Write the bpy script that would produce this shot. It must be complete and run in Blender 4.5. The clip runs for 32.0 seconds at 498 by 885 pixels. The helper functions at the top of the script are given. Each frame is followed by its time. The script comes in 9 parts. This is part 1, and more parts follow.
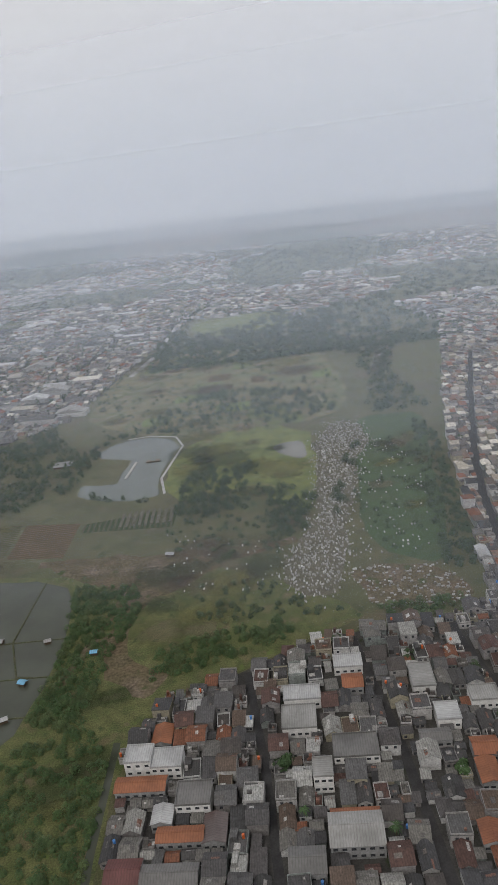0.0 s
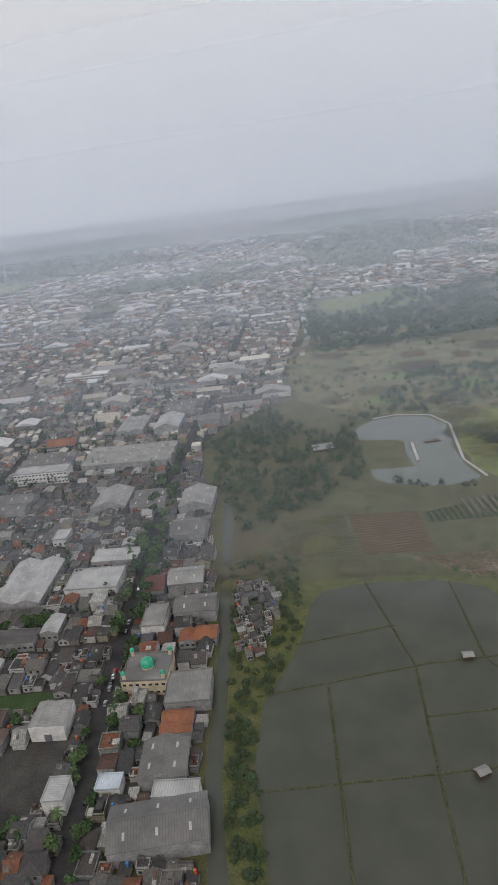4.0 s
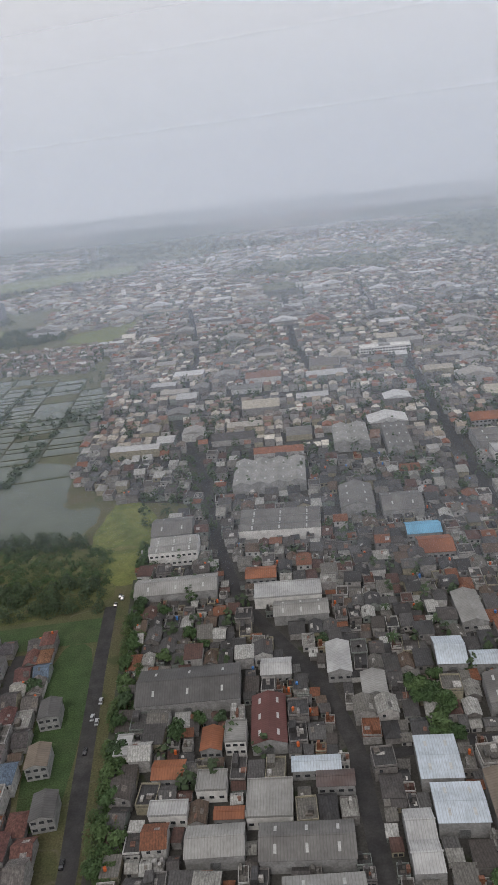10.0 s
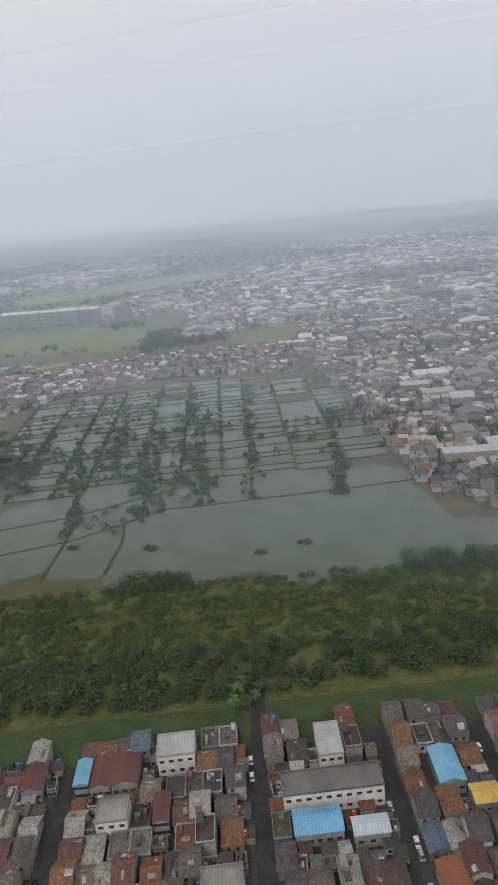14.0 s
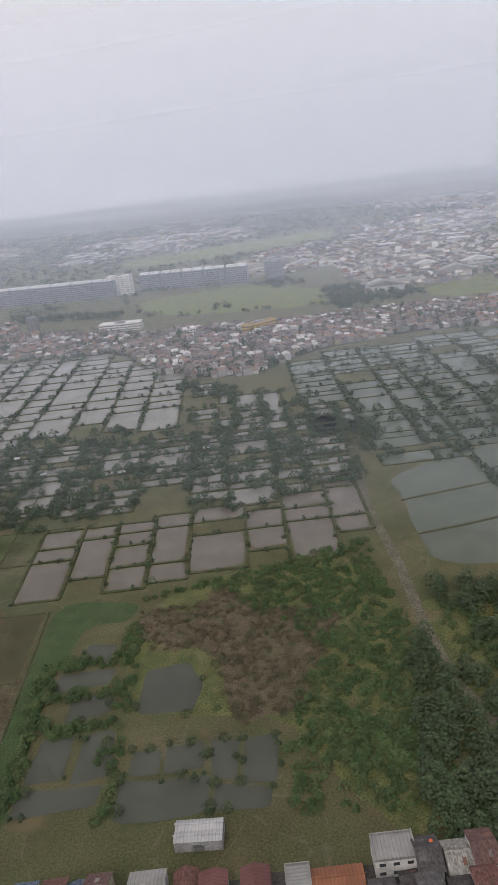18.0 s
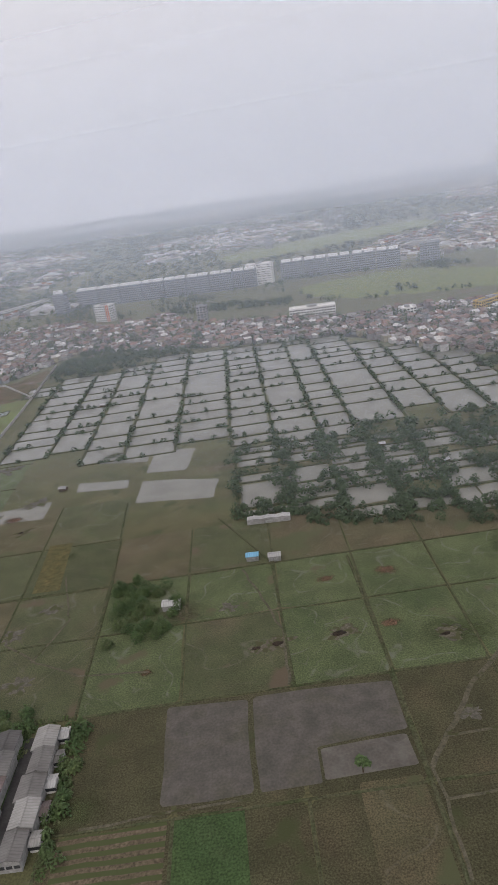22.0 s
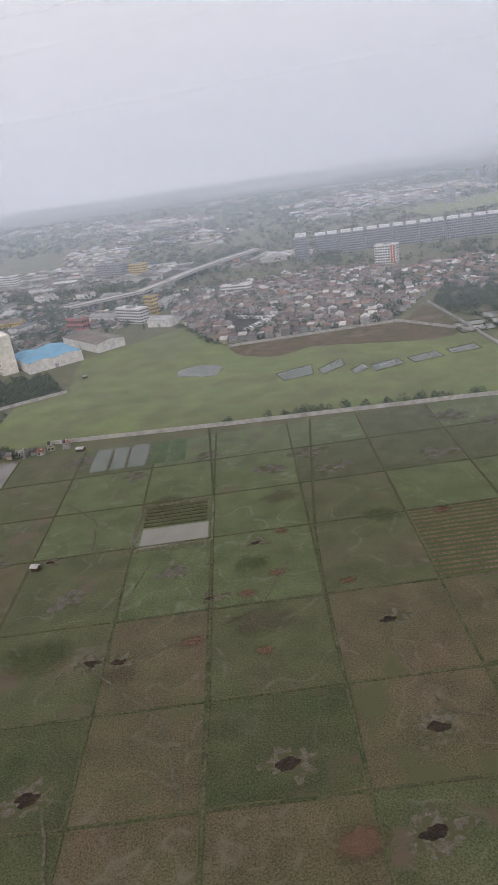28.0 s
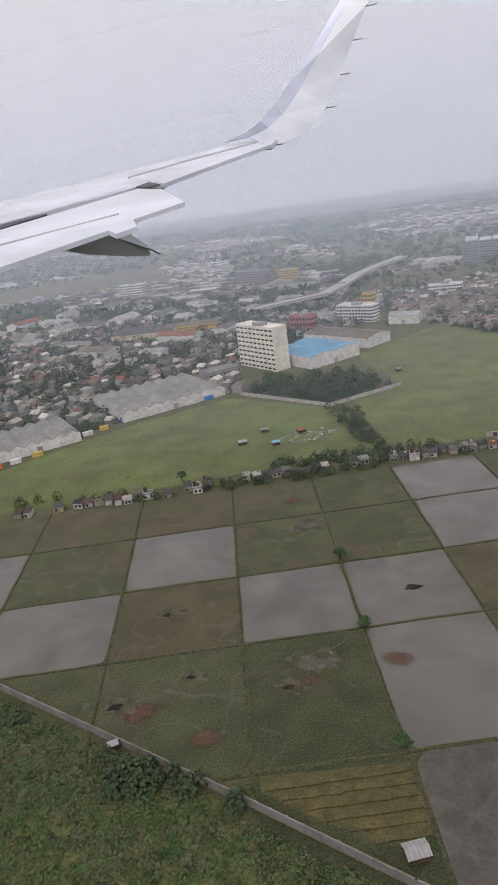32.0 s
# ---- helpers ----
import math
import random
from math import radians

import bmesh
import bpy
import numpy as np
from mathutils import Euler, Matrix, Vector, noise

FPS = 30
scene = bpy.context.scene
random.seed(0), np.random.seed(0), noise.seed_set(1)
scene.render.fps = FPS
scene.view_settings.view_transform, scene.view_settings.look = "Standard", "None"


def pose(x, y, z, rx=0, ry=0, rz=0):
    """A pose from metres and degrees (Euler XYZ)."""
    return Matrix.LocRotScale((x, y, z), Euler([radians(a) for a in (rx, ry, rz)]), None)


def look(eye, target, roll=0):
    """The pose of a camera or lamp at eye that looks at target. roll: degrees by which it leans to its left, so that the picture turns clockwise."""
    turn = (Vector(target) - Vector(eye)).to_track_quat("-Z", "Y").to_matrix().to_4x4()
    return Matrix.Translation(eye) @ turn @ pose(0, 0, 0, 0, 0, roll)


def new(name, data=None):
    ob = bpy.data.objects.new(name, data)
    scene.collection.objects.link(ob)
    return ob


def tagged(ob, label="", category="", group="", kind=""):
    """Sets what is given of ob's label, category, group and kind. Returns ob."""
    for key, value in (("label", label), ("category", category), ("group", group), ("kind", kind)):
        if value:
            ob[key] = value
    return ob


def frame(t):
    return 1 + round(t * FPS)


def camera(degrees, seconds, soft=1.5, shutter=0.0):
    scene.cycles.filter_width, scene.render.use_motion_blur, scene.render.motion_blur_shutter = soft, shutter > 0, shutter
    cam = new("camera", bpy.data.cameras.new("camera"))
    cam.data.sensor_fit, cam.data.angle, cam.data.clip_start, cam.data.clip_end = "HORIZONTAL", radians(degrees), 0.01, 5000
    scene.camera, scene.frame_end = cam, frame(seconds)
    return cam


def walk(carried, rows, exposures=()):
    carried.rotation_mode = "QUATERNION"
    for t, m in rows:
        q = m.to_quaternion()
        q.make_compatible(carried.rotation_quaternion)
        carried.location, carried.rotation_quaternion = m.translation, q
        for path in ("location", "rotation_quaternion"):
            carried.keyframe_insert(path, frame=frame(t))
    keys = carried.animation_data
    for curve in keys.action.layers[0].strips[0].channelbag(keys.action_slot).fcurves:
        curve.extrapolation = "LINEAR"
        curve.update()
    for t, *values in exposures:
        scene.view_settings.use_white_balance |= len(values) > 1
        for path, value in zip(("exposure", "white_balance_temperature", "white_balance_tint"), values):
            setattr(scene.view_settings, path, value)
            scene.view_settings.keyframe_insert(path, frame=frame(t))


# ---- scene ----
# exposure, light and haze; S: the size of the model against the measures below
S = 0.556
EXPOSURES = ((0.0, 0.02, 6500, 10), (9.0, 0.05, 6500, 11), (14.0, 0.1, 6500, 11), (18.0, 0.18, 6600, 15), (24.0, 0.14, 6600, 15), (28.0, 0.22, 6600, 15), (30.0, 0.26, 6600, 15), (31.0, 0.16, 6600, 15), (32.0, 0.13, 6600, 15))
SKY_STRENGTH, SUN_STRENGTH = 0.099, 0.7
HAZE_COLOUR = ((0.495, 0.57, 0.68), (0.63, 0.62, 0.627))  # near and far tint painted on the haze sheets
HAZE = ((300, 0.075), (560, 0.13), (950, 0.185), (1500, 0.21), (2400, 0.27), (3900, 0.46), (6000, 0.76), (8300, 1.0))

cam = camera(39.99, 32.0)
PATH = [
    (0, look((0.00, 0.00, 133.80), (-1.23, 93.79, 99.14), -7.11)),
    (0.5, look((-18.17, 5.62, 133.11), (-19.46, 99.43, 98.48), -7.33)),
    (1, look((-36.36, 11.25, 132.41), (-37.04, 105.03, 97.69), -7.13)),
    (1.5, look((-54.56, 16.88, 131.71), (-55.56, 110.77, 97.30), -6.87)),
    (2, look((-72.78, 22.52, 131.00), (-73.32, 116.47, 96.75), -6.76)),
    (2.5, look((-91.01, 28.16, 130.29), (-90.95, 122.07, 95.93), -6.73)),
    (4.5, look((-164.10, 50.76, 127.41), (-164.09, 144.15, 91.66), -7.92)),
    (5, look((-182.41, 56.42, 126.68), (-182.26, 149.81, 90.91), -7.73)),
    (5.5, look((-200.73, 62.08, 125.94), (-199.83, 155.45, 90.15), -7.11)),
    (6, look((-219.07, 67.75, 125.20), (-217.84, 161.05, 89.24), -6.85)),
    (6.5, look((-237.43, 73.42, 124.46), (-236.31, 166.32, 87.48), -6.73)),
    (7, look((-255.80, 79.09, 123.71), (-254.67, 171.85, 86.36), -6.95)),
    (7.5, look((-274.19, 84.77, 122.96), (-272.30, 177.52, 85.63), -6.71)),
    (8, look((-292.58, 90.45, 122.20), (-290.72, 183.34, 85.23), -6.04)),
    (8.5, look((-311.00, 96.13, 121.43), (-309.19, 189.27, 85.08), -5.71)),
    (9, look((-329.43, 101.81, 120.66), (-327.66, 195.15, 84.83), -6.22)),
    (9.5, look((-347.87, 107.50, 119.89), (-346.22, 200.86, 84.11), -6.51)),
    (10, look((-366.33, 113.18, 119.11), (-364.99, 206.60, 83.45), -6.82)),
    (10.5, look((-384.80, 118.87, 118.32), (-383.39, 212.39, 82.94), -6.68)),
    (11, look((-403.29, 124.57, 117.53), (-401.86, 218.01, 81.94), -6.86)),
    (11.5, look((-421.78, 130.26, 116.73), (-420.68, 223.39, 80.31), -6.87)),
    (12, look((-440.30, 135.96, 115.93), (-439.43, 229.04, 79.38), -7.06)),
    (12.5, look((-458.82, 141.66, 115.12), (-457.90, 235.03, 79.34), -6.84)),
    (13, look((-477.37, 147.36, 114.30), (-475.51, 240.98, 79.20), -6.64)),
    (13.5, look((-495.92, 153.06, 113.48), (-494.03, 246.98, 79.20), -6.27)),
    (14, look((-514.49, 158.76, 112.65), (-512.94, 253.00, 79.24), -6.05)),
    (14.5, look((-533.07, 164.47, 111.82), (-532.25, 258.83, 78.71), -5.87)),
    (15, look((-551.66, 170.17, 110.97), (-551.19, 264.46, 77.66), -5.77)),
    (15.5, look((-570.27, 175.88, 110.12), (-570.69, 270.06, 76.51), -5.99)),
    (17.5, look((-644.83, 198.72, 106.66), (-645.49, 291.82, 70.17), -7.05)),
    (18, look((-663.50, 204.43, 105.78), (-664.35, 297.45, 69.07), -7.12)),
    (18.5, look((-682.18, 210.14, 104.88), (-682.55, 303.28, 68.47), -6.77)),
    (19, look((-700.88, 215.86, 103.98), (-700.75, 309.19, 68.10), -6.18)),
    (19.5, look((-719.59, 221.57, 103.08), (-719.82, 315.12, 67.74), -6.23)),
    (20, look((-738.31, 227.28, 102.16), (-738.72, 321.03, 67.36), -6.90)),
    (20.5, look((-757.04, 232.99, 101.24), (-757.93, 326.64, 66.17), -7.82)),
    (21, look((-775.79, 238.71, 100.31), (-776.91, 332.13, 64.66), -8.65)),
    (21.5, look((-794.54, 244.42, 99.37), (-795.55, 337.72, 63.40), -8.69)),
    (22, look((-813.31, 250.13, 98.42), (-814.28, 343.55, 62.76), -8.84)),
    (22.5, look((-832.09, 255.84, 97.47), (-833.10, 349.52, 62.49), -8.67)),
    (23, look((-850.89, 261.55, 96.50), (-852.03, 355.29, 61.69), -8.49)),
    (23.5, look((-869.69, 267.26, 95.53), (-870.44, 361.04, 60.81), -8.43)),
    (24, look((-888.50, 272.97, 94.55), (-889.02, 366.84, 60.06), -8.13)),
    (24.5, look((-907.33, 278.68, 93.56), (-907.52, 372.59, 59.18), -8.32)),
    (25, look((-926.17, 284.39, 92.56), (-926.38, 378.23, 58.02), -8.11)),
    (25.5, look((-945.02, 290.10, 91.55), (-945.16, 383.99, 57.14), -7.92)),
    (27.5, look((-1020.52, 312.91, 87.42), (-1021.75, 405.94, 50.76), -7.56)),
    (28, look((-1039.43, 318.61, 86.36), (-1041.90, 411.27, 48.84), -8.60)),
    (28.5, look((-1058.34, 324.31, 85.30), (-1060.53, 417.03, 47.91), -8.49)),
    (29, look((-1077.26, 330.00, 84.22), (-1078.76, 422.80, 46.98), -8.34)),
    (29.5, look((-1096.20, 335.70, 83.14), (-1097.80, 428.71, 46.45), -8.58)),
    (30, look((-1115.14, 341.39, 82.04), (-1116.37, 434.64, 45.96), -8.76)),
    (30.5, look((-1134.10, 347.08, 80.94), (-1135.04, 440.70, 45.81), -8.68)),
    (31, look((-1153.06, 352.76, 79.82), (-1153.46, 446.70, 45.54), -8.50)),
    (31.5, look((-1172.04, 358.45, 78.69), (-1171.82, 452.60, 45.00), -8.16)),
    (32, look((-1191.02, 364.13, 77.56), (-1190.72, 458.35, 44.05), -8.00)),
]
walk(cam, PATH, EXPOSURES)
# sky, sun, haze light
world = bpy.data.worlds.new("sky")
scene.world = world
world.use_nodes = True
wn, wl = world.node_tree.nodes, world.node_tree.links
sky = wn.new("ShaderNodeTexSky")
sky.sky_type = "NISHITA"
sky.sun_disc = False
sky.sun_elevation, sky.sun_rotation = radians(52), radians(200)
sky.air_density, sky.dust_density, sky.ozone_density = 1.0, 6.0, 1.5
veil = wn.new("ShaderNodeMix")
veil.data_type = "RGBA"
veil.inputs[0].default_value = 0.88
veil.inputs[7].default_value = (7.25, 7.2, 7.35, 1)  # even cloud cover
wl.new(sky.outputs[0], veil.inputs[6])
wl.new(veil.outputs[2], wn["Background"].inputs[0])
wn["Background"].inputs[1].default_value = SKY_STRENGTH

sun = new("sun", bpy.data.lights.new("sun", "SUN"))
sun.data.energy, sun.data.angle, sun.data.color = SUN_STRENGTH, radians(12), (1, 0.95, 0.88)
sun.matrix_world = look((0, 0, 900), (240, 640, 0))

# ---------------------------------------------------------------- materials
def tree_of(name):
    m = bpy.data.materials.new(name)
    m.use_nodes = True
    return m, m.node_tree.nodes, m.node_tree.links


def ramp_of(nodes, stops, constant=False):
    r = nodes.new("ShaderNodeValToRGB")
    if constant:
        r.color_ramp.interpolation = "CONSTANT"
    el = r.color_ramp.elements
    while len(el) < len(stops):
        el.new(0.5)
    for e, (p, c) in zip(el, stops):
        e.position, e.color = p, (*c, 1)
    return r


def mixer(nodes, links, kind, fac, a, b):
    m = nodes.new("ShaderNodeMix")
    m.data_type, m.blend_type = "RGBA", kind
    if isinstance(fac, float):
        m.inputs[0].default_value = fac
    else:
        links.new(fac, m.inputs[0])
    for i, v in ((6, a), (7, b)):
        if isinstance(v, tuple):
            m.inputs[i].default_value = (*v, 1)
        else:
            links.new(v, m.inputs[i])
    return m.outputs[2]


def ramp_link(n, l, fac):
    r = ramp_of(n, [(0.38, (0, 0, 0)), (0.6, (1, 1, 1))])
    l.new(fac, r.inputs[0])
    return r.outputs[0]


def stain(name, colour, rough=0.8, gain=1.5, streak=2.6, size=2.0, most=1.0):
    """A stain on the ground that thins out towards its ragged edge; one unit wide in its object's space."""
    m, n, l = tree_of(name)
    tc, ln = n.new("ShaderNodeTexCoord"), n.new("ShaderNodeVectorMath")
    ln.operation = "LENGTH"
    l.new(tc.outputs["Object"], ln.inputs[0])
    geo, t = n.new("ShaderNodeNewGeometry"), n.new("ShaderNodeTexNoise")
    t.inputs["Scale"].default_value, t.inputs["Detail"].default_value, t.inputs["Distortion"].default_value = 1 / (size * S), 1.6, 1.2
    l.new(geo.outputs["Position"], t.inputs["Vector"])
    a = n.new("ShaderNodeMath")
    a.operation = "MULTIPLY_ADD"
    l.new(ln.outputs["Value"], a.inputs[0])
    a.inputs[1].default_value, a.inputs[2].default_value = -gain, gain - streak / 2
    c = n.new("ShaderNodeMath")
    c.operation = "MULTIPLY_ADD"
    l.new(t.outputs["Fac"], c.inputs[0])
    c.inputs[1].default_value = streak
    l.new(a.outputs[0], c.inputs[2])
    lim = n.new("ShaderNodeMapRange")
    lim.interpolation_type = "SMOOTHSTEP"
    lim.inputs[4].default_value = most
    l.new(c.outputs[0], lim.inputs[0])
    b, clear, mx = n["Principled BSDF"], n.new("ShaderNodeBsdfTransparent"), n.new("ShaderNodeMixShader")
    r = ramp_of(n, [(0.3, tuple(0.8 * v for v in colour)), (0.7, tuple(1.2 * v for v in colour))])
    l.new(t.outputs["Fac"], r.inputs[0])
    l.new(r.outputs[0], b.inputs["Base Color"])
    b.inputs["Roughness"].default_value = rough
    l.new(lim.outputs[0], mx.inputs[0])
    l.new(clear.outputs[0], mx.inputs[1])
    l.new(b.outputs[0], mx.inputs[2])
    l.new(mx.outputs[0], n["Material Output"].inputs[0])
    return m


def surface(name, colours, big=20.0, small=1.2, rough=0.85, bump=0.3, vary=None, spots=None, depth=0.3, metal=0.0,
            contrast=0.5, rows=None, tracks=None, mottle=(0.8, 1.15), nap=0.0, ribs=None):
    """A weathered surface. colours: one colour, or several picked per piece; big, small: sizes of the stains and the grain in metres;
    spots: (colour, size, threshold) of patches; rows: (spacing, colour, direction) of planted or pressed lines."""
    m, n, l = tree_of(name)
    geo = n.new("ShaderNodeNewGeometry")
    place = geo.outputs["Position"]

    def noise_at(size, detail=4.0):
        t = n.new("ShaderNodeTexNoise")
        t.inputs["Scale"].default_value, t.inputs["Detail"].default_value = 1.0 / (size * S), detail
        l.new(place, t.inputs["Vector"])
        return t.outputs["Fac"]
    if vary:
        if vary == "object":
            src = n.new("ShaderNodeObjectInfo").outputs["Random"]
        else:
            src = geo.outputs["Random Per Island"]
        step = 1.0 / len(colours)
        ramp = ramp_of(n, [(i * step, c) for i, c in enumerate(colours)], True)
        l.new(src, ramp.inputs[0])
        base = ramp.outputs[0]
    elif len(colours) > 1:
        ramp = ramp_of(n, [(0.3 + 0.4 * i / (len(colours) - 1), c) for i, c in enumerate(colours)])
        l.new(noise_at(big), ramp.inputs[0])
        base = ramp.outputs[0]
    else:
        base = mixer(n, l, "MIX", 0.0, colours[0], colours[0])
    lo, hi = 1 - contrast, 1 + contrast
    r2 = ramp_of(n, [(0.3, (lo, lo, lo)), (0.7, (hi, hi, hi))])
    l.new(noise_at(small, 6.0), r2.inputs[0])
    base = mixer(n, l, "MULTIPLY", 0.8, base, r2.outputs[0])
    r3 = ramp_of(n, [(0.35, (mottle[0],) * 3), (0.65, (mottle[1],) * 3)])
    l.new(noise_at(big * 0.37, 3.0), r3.inputs[0])
    base = mixer(n, l, "MULTIPLY", 0.8, base, r3.outputs[0])
    if ribs:
        tc, w = n.new("ShaderNodeTexCoord"), n.new("ShaderNodeTexWave")
        w.bands_direction = "X"
        w.inputs["Scale"].default_value, w.inputs["Distortion"].default_value = 0.314 / ribs[0], 0.4
        l.new(tc.outputs["Object"], w.inputs["Vector"])
        rr = ramp_of(n, [(0.0, (ribs[1],) * 3), (0.35, (1, 1, 1))])
        l.new(w.outputs["Fac"], rr.inputs[0])
        mp, st = n.new("ShaderNodeMapping"), n.new("ShaderNodeTexNoise")
        mp.inputs["Scale"].default_value = (0.8, 0.12, 0.3)
        l.new(tc.outputs["Object"], mp.inputs["Vector"])
        l.new(mp.outputs[0], st.inputs["Vector"])
        rs = ramp_of(n, [(0.35, (0.66, 0.64, 0.62)), (0.62, (1.15, 1.15, 1.15))])
        l.new(st.outputs["Fac"], rs.inputs[0])
        base = mixer(n, l, "MULTIPLY", 0.7, mixer(n, l, "MULTIPLY", 0.6, base, rr.outputs[0]), rs.outputs[0])
    if rows:
        w = n.new("ShaderNodeTexWave")
        w.bands_direction = rows[2]
        w.inputs["Scale"].default_value = 0.314 / (rows[0] * S)
        w.inputs["Distortion"].default_value, w.inputs["Detail"].default_value = 1.2, 2.0
        l.new(place, w.inputs["Vector"])
        rr = ramp_of(n, [(0.35, (0, 0, 0)), (0.6, (1, 1, 1))])
        l.new(w.outputs["Fac"], rr.inputs[0])
        base = mixer(n, l, "MIX", rr.outputs[0], base, rows[1])
    if tracks:
        for col, size, width, amount in tracks:
            t = n.new("ShaderNodeTexNoise")
            t.inputs["Scale"].default_value, t.inputs["Detail"].default_value = 1.0 / (size * S), 1.5
            l.new(place, t.inputs["Vector"])
            rt = ramp_of(n, [(0.5 - width, (0, 0, 0)), (0.5, (amount, amount, amount)), (0.5 + width, (0, 0, 0))])
            l.new(t.outputs["Fac"], rt.inputs[0])
            thin = mixer(n, l, "MULTIPLY", 1.0, rt.outputs[0], ramp_link(n, l, noise_at(5.0, 4.0)))
            base = mixer(n, l, "MIX", thin, base, col)
    if spots:
        for col, size, thr in spots:
            rs = ramp_of(n, [(thr, (0, 0, 0)), (thr + 0.07, (1, 1, 1))])
            l.new(noise_at(size, 5.0), rs.inputs[0])
            base = mixer(n, l, "MIX", rs.outputs[0], base, col)
    b = n["Principled BSDF"]
    l.new(base, b.inputs["Base Color"])
    b.inputs["Roughness"].default_value, b.inputs["Metallic"].default_value = rough, metal
    if rough > 0.89:
        b.inputs["Specular IOR Level"].default_value = 0.12
    if nap:
        b.inputs["Sheen Weight"].default_value, b.inputs["Sheen Roughness"].default_value, b.inputs["Sheen Tint"].default_value = nap, 0.45, (0.82, 0.85, 0.68, 1)
    if bump:
        bn = n.new("ShaderNodeBump")
        bn.inputs["Strength"].default_value, bn.inputs["Distance"].default_value = bump, depth * S
        l.new(noise_at(small, 6.0), bn.inputs["Height"])
        l.new(bn.outputs[0], b.inputs["Normal"])
    return m


ROOFS = [(0.05538, 0.05312, 0.05192), (0.07878, 0.07636, 0.07656), (0.04056, 0.03984, 0.04136), (0.1186, 0.1129, 0.103), (0.06552, 0.05727, 0.05192), (0.04602, 0.04565, 0.04576),
         (0.17, 0.0664, 0.03344), (0.09204, 0.09047, 0.08976), (0.06552, 0.06308, 0.06336), (0.2496, 0.2473, 0.2297), (0.08502, 0.04565, 0.03696), (0.05538, 0.05561, 0.05808),
         (0.1388, 0.1328, 0.1197), (0.09828, 0.06972, 0.05192), (0.3471, 0.3486, 0.3326), (0.07176, 0.0664, 0.06512)]
ROWROOFS = [(0.07568, 0.0558, 0.05225), (0.1058, 0.0909, 0.0874), (0.129, 0.0594, 0.04845), (0.0645, 0.0585, 0.0589), (0.1608, 0.135, 0.1092), (0.09804, 0.0459, 0.0418), (0.07912, 0.0756, 0.07505), (0.1058, 0.0477, 0.0418),
            (0.1591, 0.0792, 0.0456), (0.0946, 0.0828, 0.0798), (0.1135, 0.063, 0.0551), (0.07224, 0.0675, 0.07315), (0.1213, 0.1107, 0.1045), (0.2726, 0.2655, 0.2413), (0.09116, 0.1269, 0.1757), (0.1815, 0.0909, 0.05035)]
WALLS = [(0.3402, 0.3328, 0.324), (0.2419, 0.2322, 0.2268), (0.4158, 0.4025, 0.3888), (0.1966, 0.1858, 0.1782), (0.2873, 0.2786, 0.2673), (0.4687, 0.4644, 0.4536), (0.3024, 0.2786, 0.2106), (0.2117, 0.2322, 0.2187)]
M = {}
M["ground"] = surface("open_ground", [(0.06708, 0.07722, 0.03435), (0.08881, 0.08336, 0.04281), (0.0735, 0.0792, 0.03643), (0.09734, 0.0792, 0.05137)], 60, 0.8, 0.95, 0.5, nap=0.22, contrast=0.45,
                      spots=[((0.05411, 0.06296, 0.02788), 17, 0.60), ((0.1136, 0.09652, 0.05356), 37, 0.66), ((0.1514, 0.127, 0.1071), 5, 0.76)], tracks=[((0.1514, 0.1321, 0.1071), 40, 0.008, 0.5)])
M["urban"] = surface("trodden_urban_soil", [(0.0533, 0.05124, 0.04872), (0.0697, 0.06636, 0.0609), (0.04592, 0.04704, 0.04176)], 25, 0.9, 0.95, 0.3, contrast=0.3, spots=[((0.03936, 0.04872, 0.0261), 13, 0.62)])
M["scrub"] = surface("scrub_grass", [(0.06496, 0.08296, 0.02829), (0.104, 0.1074, 0.04375), (0.0715, 0.08781, 0.0309), (0.117, 0.09999, 0.05398)], 17, 0.8, 0.95, 0.8, nap=0.22, contrast=0.55,
                     spots=[((0.1364, 0.1098, 0.06682), 14, 0.64), ((0.04155, 0.05861, 0.02057), 7, 0.62), ((0.09745, 0.1281, 0.03602), 10, 0.66)])
M["meadow"] = surface("meadow_grass", [(0.09767, 0.1341, 0.04008), (0.1149, 0.1478, 0.04612), (0.1034, 0.1158, 0.04427), (0.08959, 0.1227, 0.03613)], 55, 1.4, 0.95, 0.5, nap=0.22, contrast=0.4,
                      spots=[((0.06316, 0.09097, 0.02814), 16, 0.66), ((0.1263, 0.1045, 0.05524), 34, 0.68)])
M["plain_grass"] = surface("yellow_green_grass", [(0.1055, 0.1337, 0.03759), (0.1425, 0.1535, 0.04699), (0.08964, 0.1188, 0.0355), (0.1582, 0.1435, 0.06264)], 22, 0.9, 0.95, 0.6, nap=0.22, contrast=0.5, spots=[((0.06328, 0.08415, 0.02924), 9, 0.63)])
M["plain_dry"] = surface("olive_straw_grass", [(0.1115, 0.1114, 0.05262), (0.1586, 0.1325, 0.07126), (0.09391, 0.1061, 0.04605), (0.1761, 0.1378, 0.08771)], 45, 0.9, 0.95, 0.6, nap=0.22, contrast=0.5, spots=[((0.06455, 0.07952, 0.03289), 16, 0.62), ((0.1937, 0.1484, 0.1041), 12, 0.68)],
                         tracks=[((0.223, 0.1855, 0.148), 60, 0.006, 0.5)])
M["dirt"] = surface("bare_red_dirt", [(0.13, 0.095, 0.065), (0.10, 0.085, 0.05), (0.16, 0.125, 0.095)], 22, 1.8, 0.95, 0.5, spots=[((0.06, 0.075, 0.03), 14, 0.6)])
M["asphalt"] = surface("worn_asphalt", [(0.042, 0.042, 0.044), (0.06, 0.058, 0.057)], 12, 0.8, 0.9, 0.1, contrast=0.2)
